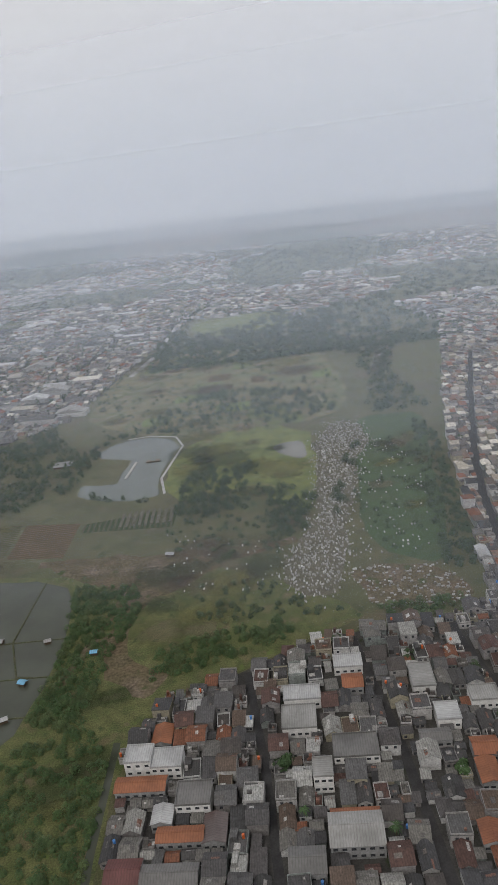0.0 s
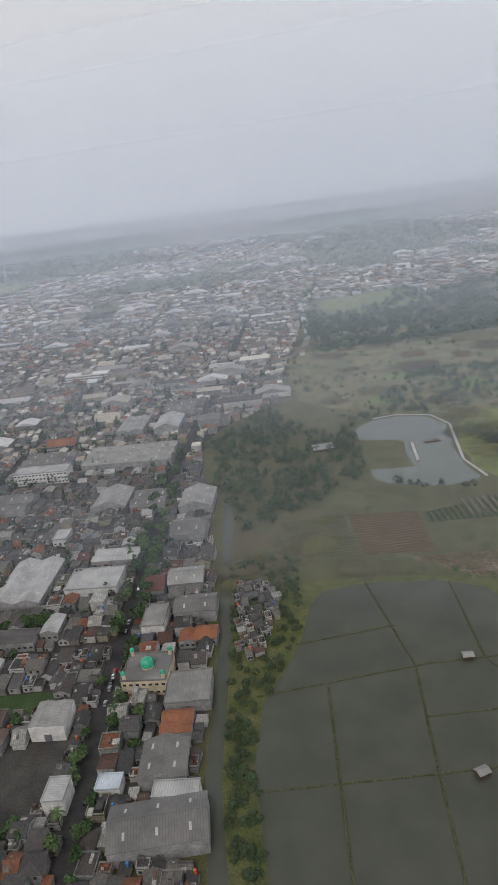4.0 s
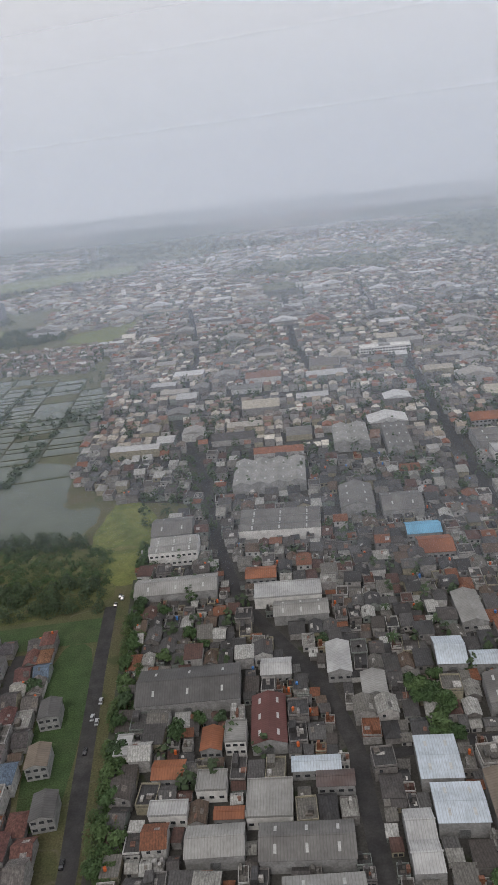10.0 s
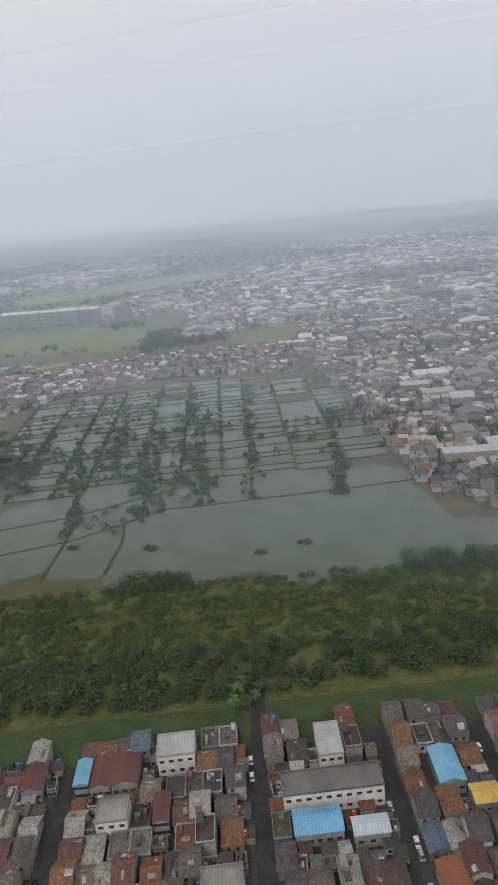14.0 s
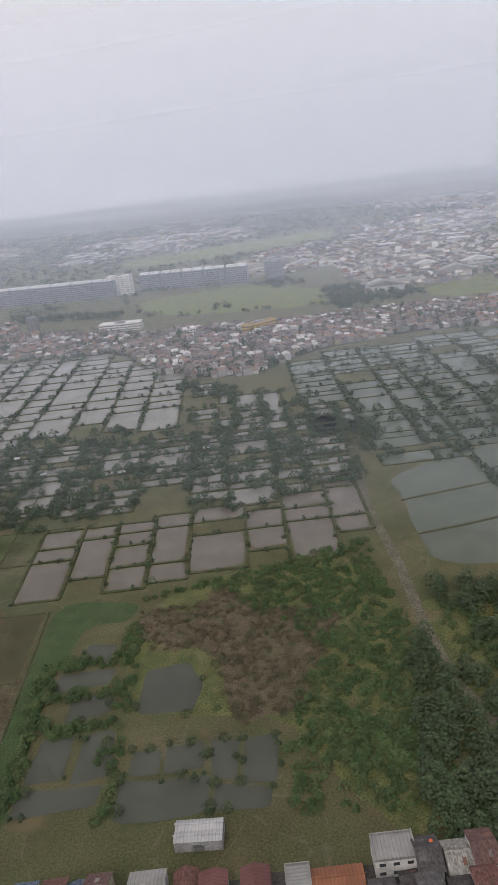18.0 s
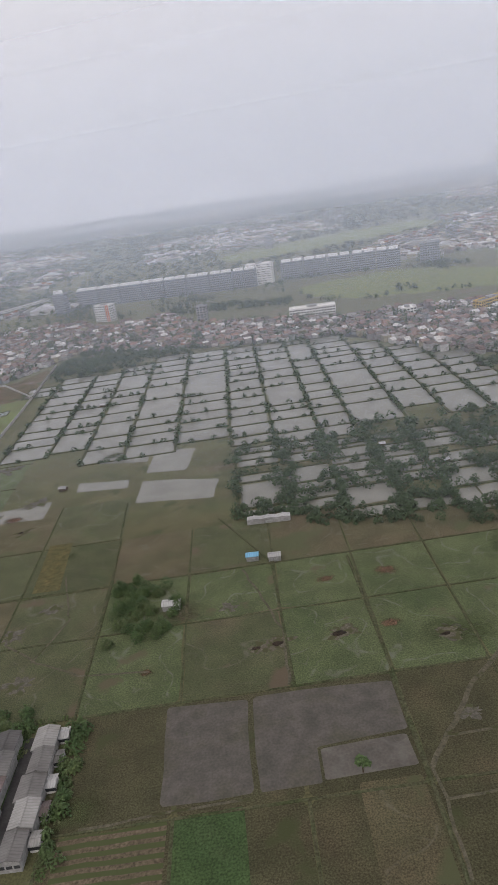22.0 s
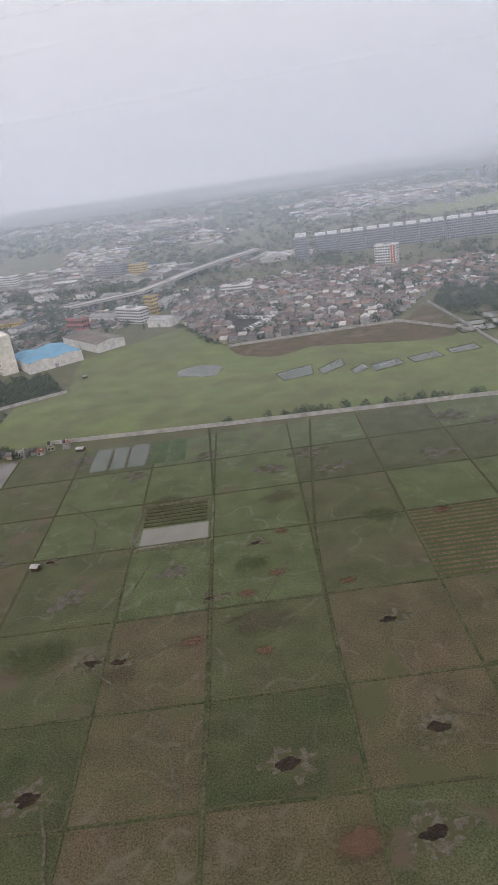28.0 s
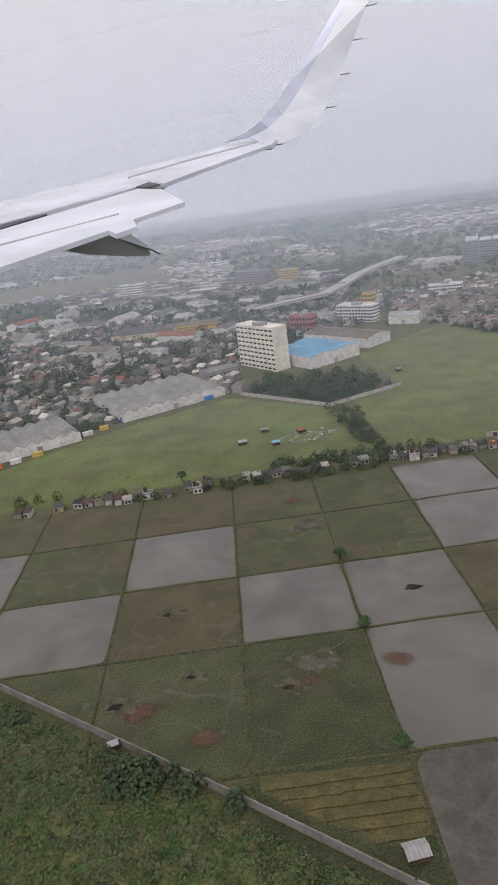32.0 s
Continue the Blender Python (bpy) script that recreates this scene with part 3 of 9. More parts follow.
CX, CY = np.meshgrid(OX + 2 * np.arange(NX) + 1, OY + 2 * np.arange(NY) + 1, indexing="ij")


def cells(cx, cy, w, d, rot):
    c, s = math.cos(radians(rot)), math.sin(radians(rot))
    u, v = np.meshgrid(np.arange(-w / 2 + 0.5, w / 2, 1.5), np.arange(-d / 2 + 0.5, d / 2, 1.5))
    i = ((cx + u * c - v * s - OX) / 2).astype(int)
    j = ((cy + u * s + v * c - OY) / 2).astype(int)
    return np.clip(i, 0, NX - 1), np.clip(j, 0, NY - 1)


def take(cx, cy, w, d, rot=0.0):
    TAKEN[cells(cx, cy, w, d, rot)] = True


def free(cx, cy, w, d, rot=0.0):
    return not TAKEN[cells(cx, cy, w, d, rot)].any()


def take_poly(poly):
    xs, ys = [p[0] for p in poly], [p[1] for p in poly]
    i0, i1 = int((min(xs) - OX) / 2) - 1, int((max(xs) - OX) / 2) + 2
    j0, j1 = int((min(ys) - OY) / 2) - 1, int((max(ys) - OY) / 2) + 2
    i0, j0 = max(i0, 0), max(j0, 0)
    TAKEN[i0:i1, j0:j1] |= mask(poly, CX[i0:i1, j0:j1], CY[i0:i1, j0:j1])


def aside(x, y):
    """Distance from the line of flight."""
    return 0.2924 * x + 0.9563 * y


def rounded(poly, cut=0.22, wobble=1.0, steps=2):
    """A polygon with its corners cut and its edges slightly uneven."""
    pts = [Vector((*p, 0)) for p in poly]
    for _ in range(steps):
        nxt = []
        for i, p in enumerate(pts):
            q = pts[(i + 1) % len(pts)]
            nxt += [p.lerp(q, cut), p.lerp(q, 1 - cut)]
        pts = nxt
    fine = []
    for i, p in enumerate(pts):
        q = pts[(i + 1) % len(pts)]
        n = max(1, int((q - p).length / 12))
        for s in range(n):
            r = p.lerp(q, s / n)
            fine.append((r.x + wobble * (noise.noise((r.x * 0.07, r.y * 0.07, 3)) ), r.y + wobble * (noise.noise((r.x * 0.07, r.y * 0.07, 9)))))
    return fine


def sheet(name, poly, z, material, label, category, soft=True, wobble=3.0, cut=0.2, steps=2):
    """A flat piece of ground or water, a little above what it lies on."""
    b = Build()
    pts = rounded(poly, cut, wobble, steps) if soft else poly
    b.face(*[(x, y, z) for x, y in pts])
    me = b.mesh(name, material)
    if me.polygons and me.polygons[0].normal.z < 0:
        me.flip_normals()
    bm = bmesh.new()
    bm.from_mesh(me)
    bmesh.ops.triangulate(bm, faces=bm.faces)
    bm.to_mesh(me)
    bm.free()
    return tagged(new(name, me), label, category, kind="structure")


def ribbon(name, pts, width, z, material, label, category, height=0.0, keep=True):
    """A road, canal or bank along a line of points; with a height it is a ridge."""
    b = Build()
    P = [Vector((*p, 0)) for p in pts]
    L, R = [], []
    for i, p in enumerate(P):
        d = (P[min(i + 1, len(P) - 1)] - P[max(i - 1, 0)]).normalized()
        s = Vector((-d.y, d.x, 0)) * width / 2
        L.append(p + s), R.append(p - s)
    for i in range(len(P) - 1):
        a, c, d, e = R[i], R[i + 1], L[i + 1], L[i]
        if height:
            k = 0.3
            ai, ci, di, ei = a.lerp(e, k), c.lerp(d, k), d.lerp(c, k), e.lerp(a, k)
            up = lambda p, h: (p.x, p.y, h)
            b.face(up(a, z), up(c, z), up(ci, z + height), up(ai, z + height))
            b.face(up(ai, z + height), up(ci, z + height), up(di, z + height), up(ei, z + height))
            b.face(up(ei, z + height), up(di, z + height), up(d, z), up(e, z))
        else:
            b.face((a.x, a.y, z), (c.x, c.y, z), (d.x, d.y, z), (e.x, e.y, z))
        if keep:
            m = (P[i] + P[i + 1]) / 2
            take(m.x, m.y, width, (P[i + 1] - P[i]).length, math.degrees(math.atan2(P[i + 1].y - P[i].y, P[i + 1].x - P[i].x)) - 90)
    return thing(name, b, material, None, label, category, kind="structure")


def wall_line(name, pts, height, thick, material, label, category="wall", posts=0):
    """A freestanding wall along a line, with pillars where it has them."""
    b = Build()
    for p, q in zip(pts, pts[1:]):
        p, q = Vector((*p, 0)), Vector((*q, 0))
        d = (q - p).normalized()
        q = q - d * 0.02
        s = Vector((-d.y, d.x, 0)) * thick / 2
        for z0, z1, e in ((0, height, 1.0), (height, height + 0.12, 1.4)):
            c = [p - s * e, q - s * e, q + s * e, p + s * e]
            i = len(b.v)
            b.v += [(v.x, v.y, z0) for v in c] + [(v.x, v.y, z1) for v in c]
            b.f += [tuple(i + a for a in f) for f in ((0, 1, 5, 4), (1, 2, 6, 5), (2, 3, 7, 6), (3, 0, 4, 7), (4, 5, 6, 7))]
            b.k += [0] * 5
        if posts:
            n = max(1, int((q - p).length / posts))
            for a in range(n + 1):
                c = p.lerp(q, a / n)
                i = len(b.v)
                o = [c - s * 2 - d * thick * 0.8, c - s * 2 + d * thick * 0.8, c + s * 2 + d * thick * 0.8, c + s * 2 - d * thick * 0.8]
                b.v += [(v.x, v.y, 0.01 * (a % 2)) for v in o] + [(v.x, v.y, height + 0.25) for v in o]
                b.f += [tuple(i + k for k in f) for f in ((0, 1, 5, 4), (1, 2, 6, 5), (2, 3, 7, 6), (3, 0, 4, 7), (4, 5, 6, 7))]
                b.k += [0] * 5
    return thing(name, b, material, None, label, category, kind="structure")

# ---------------------------------------------------------------- the ground and the large surfaces
b = Build()
b.face((-7500, -900, 0), (4500, -900, 0), (4500, 8900, 0), (-7500, 8900, 0))
thing("ground", b, M["ground"], None, "flat grassy plain under the whole district", "ground", kind="structure")

# town ground
K1 = [(-78, 130), (-79, 250), (-61, 286), (-25, 299), (20, 323), (65, 325), (121, 330), (135, 377), (150, 456), (171, 566), (212, 728), (254, 868), (330, 1150), (640, 1250), (520, 130)]
K2 = [(-731, 250), (-728, 600), (-692, 655), (-752, 672), (-798, 722), (-800, 800), (-822, 880), (-812, 1040), (-835, 1250), (-760, 1600), (-60, 1620), (-157, 1179), (-224, 802), (-307, 717),
      (-305, 600), (-296, 500), (-302, 250)]
K3 = [(-1275, 380), (-1275, 505), (-1170, 508), (-1110, 498), (-1000, 504), (-768, 504), (-766, 400), (-750, 396), (-750, 330), (-1000, 330)]
K4 = [(-1526, 1405), (-1336, 1302), (-1163, 1276), (-1012, 1270), (-830, 1250), (-848, 1095), (-985, 1135), (-1120, 1100), (-1185, 1030), (-1276, 1060), (-1340, 1200), (-1467, 1230),
      (-1560, 1270), (-1680, 1330), (-1680, 1480), (-1560, 1500)]
K5 = [(-1901, 1212), (-1737, 1206), (-1686, 1295), (-1623, 1393), (-1700, 1540), (-1777, 1562), (-1967, 1565), (-1953, 1370)]
K6 = [(-2480, 1000), (-2330, 1060), (-2230, 1130), (-2140, 1165), (-2138, 1290), (-2000, 1360), (-1960, 1560), (-2150, 1620), (-2600, 1640)]
for poly in (K1, K2, K3, K4, K5, K6):
    sheet("urban_ground", poly, 0.03, M["urban"], "trodden grey soil and paving between houses", "ground", wobble=2)

# scrub, woods and fields around the first lake
sheet("scrub", [(-290, 200), (-300, 420), (-230, 440), (-130, 420), (-40, 420), (60, 340), (20, 325), (-25, 300), (-60, 286), (-82, 250), (-84, 130), (-290, 130)], 0.02, M["scrub"], "rough green scrub beside the ponds", "grass")
sheet("meadow", [(-92, 570), (-79, 655), (-40, 690), (-5, 700), (27, 690), (58, 660), (47, 550), (36, 480), (9, 500), (0, 540), (-39, 540), (-70, 520)], 0.025, M["plain_grass"], "bright yellow-green rough grass beside the lake", "grass", wobble=8)
sheet("meadow", [(-215, 800), (-190, 990), (-150, 1100), (0, 1110), (110, 1030), (118, 800), (90, 700), (-60, 690), (-130, 712)], 0.022, M["plain_dry"], "open plain of olive and straw-coloured grass", "grass", wobble=12)
sheet("soil_patch", [(-137, 957), (-104, 995), (-20, 983), (43, 863), (-21, 872), (-86, 881)], 0.03, M["plain_dry"], "straw-coloured dry ground on the plain", "soil", wobble=12)
sheet("pond", [(13, 632), (26, 641), (46, 637), (47, 600), (36, 592), (20, 612)], 0.08, M["pond"], "small muddy pond in the bright grass", "pond", wobble=3)
ribbon("lake_path", [(-140, 705), (-116, 708), (-86, 695), (-77, 665), (-86, 617), (-92, 584), (-86, 548)], 2.4, 0.1, M["pale_concrete"], "pale paved path along the lake shore", "path", keep=False)
ribbon("earth_track", [(-170, 445), (-122, 440), (-90, 405), (-56, 405), (-28, 424), (20, 440)], 9, 0.045, M["dirt"], "wide rutted track of reddish earth", "path", keep=False)
ribbon("earth_track", [(-125, 300), (-112, 340), (-100, 385), (-90, 405)], 6, 0.047, M["dirt"], "rutted track of reddish earth", "path", keep=False)
ribbon("earth_track", [(-190, 830), (-160, 860), (-120, 870), (-40, 865)], 2.5, 0.05, M["path"], "pale footpath across the plain", "path", keep=False)
ribbon("earth_track", [(60, 930), (20, 900), (30, 860), (90, 840), (140, 850)], 2.5, 0.052, M["path"], "pale footpath across the plain", "path", keep=False)
ribbon("street", [(-175, 990), (-150, 1110), (-131, 1378), (-94, 1497), (-60, 1583)], 9, 0.07, M["pale_concrete"], "pale road at the edge of the far quarter", "road")
jetty = thing("jetty", Build(), M["bark"], pose(-104, 628, 0), "timber jetty with a small platform on the lake", "jetty")
for jx, jy, jw, jd in ((0, 0, 14, 2.2), (-5, 3, 4, 4), (4, 3, 4, 4)):
    jb = Build()
    jb.box(jx - jw / 2, jy - jd / 2, 0.5, jx + jw / 2, jy + jd / 2, 0.8)
    part("deck", jb, M["bark"], jetty)
dyke_b = Build()
dyke_b.box(-1.2, -20, 0, 1.2, 20, 0.7)
thing("lake_dyke", dyke_b, M["pale_concrete"], pose(-124, 612, 0, 0, 0, -8), "narrow concrete dyke in the lake", "dyke")
sheet("meadow", [(100, 690), (85, 560), (65, 420), (110, 380), (130, 440), (150, 560), (180, 690)], 0.02, M["green"], "bright green plots beside the houses", "grass")
sheet("dirt_patch", [(-165, 450), (-60, 440), (-20, 440), (-40, 405), (-85, 380), (-92, 330), (-60, 300), (-75, 290), (-108, 320), (-95, 390), (-150, 425)], 0.04, M["dirt"], "bare reddish dirt track and clearing", "soil", wobble=8)
LAKE = [(-167, 667), (-156, 688), (-140, 701), (-116, 704), (-90, 690), (-82, 665), (-90, 617), (-96, 584), (-90, 546), (-113, 540), (-139, 547), (-166, 562), (-166, 588), (-133, 581), (-131, 609), (-127, 640), (-158, 652)]
take_poly(LAKE)
sheet("lake", LAKE, 0.08, M["lake"], "still grey lake that mirrors the sky", "lake", wobble=4, steps=1, cut=0.1)
PONDS = [(-236, 425), (-205, 429), (-157, 419), (-136, 405), (-128, 348), (-134, 281), (-157, 249), (-162, 190), (-276, 190), (-277, 333), (-253, 371)]
take_poly(PONDS)
sheet("fish_pond", PONDS, 0.08, M["dark_water"], "dull green shallow fish ponds", "pond", wobble=3, steps=1)
for pts in ([(-128, 350), (-190, 352), (-275, 345)], [(-134, 285), (-200, 287), (-276, 290)], [(-205, 428), (-196, 352), (-204, 290), (-214, 200)], [(-158, 418), (-162, 352), (-150, 318), (-130, 315)],
            [(-252, 380), (-198, 385)], [(-240, 345), (-244, 290), (-250, 200)], [(-132, 316), (-200, 318)]):
    ribbon("pond_bund", pts, 1.35, 0.06, M["bund"], "low earth bank between ponds", "bank", 0.4)
sheet("strip_beds", [(-148, 505), (-71, 517), (-74, 482), (-148, 490)], 0.05, M["beds"], "vegetable beds with pale furrows", "field", soft=False)
sheet("field", [(-247, 518), (-202, 518), (-202, 462), (-243, 466)], 0.05, M["furrow"], "ploughed plot with olive crop rows", "field", soft=False)
sheet("field", [(-199, 516), (-152, 508), (-154, 452), (-199, 460)], 0.05, M["red_furrow"], "ploughed plot of brown soil rows", "field", soft=False)
sheet("field", [(-290, 520), (-250, 520), (-246, 462), (-285, 440)], 0.05, M["brown"], "dry brown plot beside the wood", "field")
GRAVES = [(6, 382), (27, 361), (40, 370), (55, 418), (58, 454), (78, 523), (86, 576), (103, 602), (110, 658), (98, 683), (76, 678), (57, 629), (47, 550), (39, 473), (29, 449), (11, 412)]
take_poly(GRAVES)
sheet("burial_ground", GRAVES, 0.05, M["path"], "pale trodden burial ground", "ground", wobble=6)
sheet("burial_ground", [(150, 850), (176, 850), (216, 985), (198, 1005)], 0.05, M["path"], "pale trodden burial ground far off", "ground", wobble=5)
sheet("rubble_lot", [(50, 395), (110, 385), (120, 345), (80, 335), (55, 350)], 0.05, M["dirt"], "bare rubble-strewn lot", "soil", wobble=6)
sheet("meadow", [(-80, 1000), (60, 1010), (120, 880), (80, 800), (-60, 830), (-150, 900), (-150, 1000)], 0.02, M["olive"], "pale olive grassland beyond the wood", "grass", wobble=12)
sheet("meadow", [(-100, 1350), (60, 1400), (90, 1250), (-60, 1220)], 0.02, M["meadow"], "light green playing field far off", "grass", wobble=10)

plot_rng = random.Random(8)
for k in range(26):
    x, y = plot_rng.uniform(-170, 110), plot_rng.uniform(700, 1080)
    w, d = plot_rng.uniform(18, 46), plot_rng.uniform(16, 40)
    if aside(x, y) < 640 or not inside([(-218, 1089), (-92, 1080), (106, 990), (125, 780), (60, 690), (-137, 710), (-199, 839)], x, y):
        continue
    kind = plot_rng.choice(("meadow", "green", "path", "beds", "meadow", "scrub", "dirt"))
    sheet("field", [(x - w / 2, y - d / 2), (x + w / 2, y - d / 2 - 3), (x + w / 2 + 3, y + d / 2), (x - w / 2 + 2, y + d / 2 + 2)], 0.05 + 0.002 * k, M[kind], "rough plot of grass or crops on the plain", "field", wobble=4, cut=0.1, steps=1)
# the flooded lake, the green belt and the canal
FLOOD = [(-1112, 700), (-1110, 657), (-1076, 650), (-1052, 666), (-1048, 652), (-1020, 648), (-1014, 654), (-1010, 626), (-986, 624), (-941, 621), (-910, 619), (-878, 619), (-832, 621), (-785, 624), (-766, 632), (-768, 666), (-793, 670), (-795, 687), (-800, 706), (-799, 736), (-808, 768), (-850, 778), (-916, 790), (-990, 800), (-1060, 790), (-1112, 760)]
sheet("flood_lake", FLOOD, 0.06, M["green_water"], "wide green flooded lake", "lake", wobble=8)
sheet("green_belt", [(-1150, 632), (-1010, 633), (-840, 622), (-764, 614), (-742, 590), (-742, 525), (-1150, 524)], 0.037, M["scrub"], "belt of lush scrub along the lake", "grass")
sheet("canal_verge", [(-1150, 524), (-742, 525), (-742, 504), (-1150, 500)], 0.05, M["green"], "mown grass verge behind the houses", "grass", soft=False)
sheet("pasture", [(-768, 616), (-762, 640), (-757, 676), (-735, 668), (-722, 640), (-722, 560), (-744, 552)], 0.055, M["plain_grass"], "bright yellow-green pasture beside the lake", "grass", wobble=3)
sheet("pasture", [(-766, 504), (-744, 504), (-742, 392), (-763, 392)], 0.05, M["green"], "mown grass strip along the road", "grass", wobble=2)
sheet("pasture", [(-764, 612), (-761, 655), (-738, 668), (-736, 640), (-738, 596)], 0.05, M["green"], "small bright pasture by the lake", "grass")
for pts in ([(-1112, 688), (-1088, 691), (-1045, 700), (-1010, 718), (-984, 735), (-951, 733), (-921, 735), (-856, 735), (-803, 738)], [(-1052, 652), (-1047, 700), (-1045, 740), (-1062, 800)], [(-1014, 650), (-1008, 690), (-1010, 718)],
            [(-1112, 728), (-1045, 740), (-990, 765), (-951, 781)], [(-951, 733), (-952, 785)], [(-921, 735), (-917, 790)], [(-856, 735), (-850, 790)], [(-998, 735), (-1000, 800)]):
    ribbon("pond_bund", pts, 2.5, 0.05, M["bund"], "low weedy bank in the flooded lake", "bank", 0.5, keep=False)

for x, y, r in ((-1049, 715, 7), (-988, 677, 6), (-919, 656, 5), (-891, 663, 6), (-954, 671, 3), (-1040, 690, 5)):
    sheet("islet", [(x + r * 1.4 * math.cos(a * 0.9), y + 0.6 * r * math.sin(a * 0.9)) for a in range(7)], 0.14, M["scrub"], "small weedy islet in the lake", "bank", wobble=2)
# the mosaic of fish ponds
def mosaic(x0, y0, x1, y1, nx, ny, water_mat, poly, skip=0.0, tilt=0.0, seed=1, joined=False):
    """A patchwork of small ponds with earth banks between them. Returns the bank crossings, for trees."""
    rng = random.Random(seed)
    spots, drawn = [], set()
    jx = [x0 + (x1 - x0) * (i + rng.uniform(-0.22, 0.22)) / nx for i in range(nx + 1)]
    base_y = [y0 + (y1 - y0) * (j + rng.uniform(-0.15, 0.15)) / ny for j in range(ny + 1)]
    step = (y1 - y0) / ny
    banks, pools = Build(), Build()
    for i in range(nx):
        jy = [y + step * rng.uniform(-0.16, 0.16) + 0.3 * step * noise.noise((0.7 * i, y * 0.02, seed)) for y in base_y]
        if rng.random() < 0.85:
            drop = set(rng.sample(range(1, ny), max(1, ny // 5)))
            jy = [y for j, y in enumerate(jy) if j not in drop]
        for j in range(len(jy) - 1):
            xa, xb, ya, yb = jx[i], jx[i + 1], jy[j], jy[j + 1]
            off = tilt * ((xa + xb) / 2 - x0)
            ya, yb = ya + off, yb + off
            mx, my = (xa + xb) / 2, (ya + yb) / 2
            if not inside(poly, mx, my) or rng.random() < skip:
                continue
            e = 1.6
            if joined:
                pools.face((xa + e, ya + e, 0.08), (xb - e, ya + e + rng.uniform(-2, 2), 0.08), (xb - e, yb - e, 0.08), (xa + e, yb - e + rng.uniform(-2, 2), 0.08))
            else:
                sheet("fish_pond", [(xa + e, ya + e), (xb - e, ya + e + rng.uniform(-2, 2)), (xb - e, yb - e), (xa + e, yb - e + rng.uniform(-2, 2))], 0.08, water_mat,
                  "small silty fish pond between earth banks", "pond", wobble=2.2, cut=0.05, steps=1)
            take_poly([(xa + 2, ya + 2), (xb - 2, ya + 2), (xb - 2, yb - 2), (xa + 2, yb - 2)])
            for key, px, py, qx, qy in (((0, i, j), xa, ya, xb, ya), ((1, i, j), xa, ya, xa, yb), ((2, i, j), xb, ya, xb, yb), ((0, i, j + 1), xa, yb, xb, yb)):
                if key in drawn:
                    continue
                drawn.add(key)
                h = 0.4 + 0.012 * ((3 * i + 5 * j) % 7)
                if abs(qx - px) > abs(qy - py):
                    banks.box(px, py - 0.9, 0, qx, py + 0.9, h, bottom=False)
                else:
                    banks.box(px - 0.9, py, 0, px + 0.9, qy, h + 0.1, bottom=False)
                n = int(max(abs(qx - px), abs(qy - py)) / 8)
                for a in range(n + 1):
                    if rng.random() < 0.55:
                        t = (a + rng.random()) / (n + 1)
                        spots.append((px + (qx - px) * t, py + (qy - py) * t))
    if joined:
        thing("fish_ponds", pools, water_mat, None, "many narrow flooded ponds between the houses", "ponds", kind="stuff")
    thing("pond_banks", banks, M["bund"], None, "grassy earth banks between fish ponds", "bank", kind="stuff")
    return spots


MOSAIC_A = [(-1666, 975), (-1681, 1178), (-1595, 1200), (-1505, 1240), (-1347, 1185), (-1262, 1060), (-1250, 915), (-1366, 915), (-1479, 900), (-1500, 930), (-1600, 930)]
MOSAIC_B = [(-1330, 905), (-1255, 905), (-1130, 830), (-1128, 770), (-1200, 752), (-1330, 760), (-1470, 800), (-1480, 900)]
MOSAIC_C = [(-1330, 662), (-1255, 662), (-1235, 690), (-1140, 695), (-1132, 775), (-1217, 745), (-1325, 735)]
bank_spots = mosaic(-1690, 905, -1250, 1245, 13, 14, M["pond"], MOSAIC_A, 0.0, -0.12, 4)
wood_spots = mosaic(-1480, 752, -1128, 905, 12, 13, M["pond"], MOSAIC_B, 0.16, -0.1, 5)
wood_spots += mosaic(-1262, 830, -1085, 1070, 9, 17, M["pond"], [(-1246, 918), (-1258, 1050), (-1175, 950), (-1095, 880), (-1128, 838)], 0.12, -0.1, 7)
flood_spots = mosaic(-1150, 735, -805, 1110, 10, 24, M["green_water"], [(-1110, 770), (-1150, 909), (-1129, 1068), (-988, 1101), (-870, 1075), (-805, 990), (-808, 774), (-916, 785), (-990, 795)], 0.1, -0.06, 17, True)
near_spots = mosaic(-1330, 662, -1132, 775, 8, 6, M["brown_pond"], MOSAIC_C, 0.08, 0.1, 6)
for poly in ([(-1289, 595), (-1266, 597), (-1264, 607), (-1288, 606)], [(-1280, 578), (-1262, 580), (-1263, 592), (-1279, 591)], [(-1289, 549), (-1275, 551), (-1274, 571), (-1287, 570)], [(-1272, 548), (-1258, 550), (-1259, 572), (-1270, 570)],
             [(-1252, 577), (-1230, 576), (-1226, 590), (-1232, 605), (-1250, 602)], [(-1254, 529), (-1223, 530), (-1223, 545), (-1254, 546)], [(-1252, 547.5), (-1240, 548), (-1240, 559), (-1251, 559)], [(-1238.5, 548), (-1225, 548), (-1224, 561), (-1238, 560)],
             [(-1222.5, 543), (-1213, 542), (-1212, 560), (-1222, 561)], [(-1211, 540), (-1199, 540), (-1198, 560), (-1210, 560)], [(-1290, 536), (-1262, 538), (-1260, 547), (-1289, 547)], [(-1222, 530), (-1202, 530), (-1201, 538), (-1221, 541)],
             [(-1283, 612), (-1266, 612), (-1265, 624), (-1279, 626)]):
    take_poly(poly)
    sheet("fish_pond", poly, 0.1, M["dark_water"], "dark still pond hemmed in by weeds", "pond", wobble=1.6, steps=1, cut=0.08)
    for p, q in zip(poly, poly[1:] + poly[:1]):
        n = int(math.hypot(q[0] - p[0], q[1] - p[1]) / 5)
        near_spots += [(p[0] + (q[0] - p[0]) * k / n, p[1] + (q[1] - p[1]) * k / n) for k in range(n) if noise.noise((p[0] * 0.31 + 0.7 * k, p[1] * 0.37, 3.0)) > 0.08]
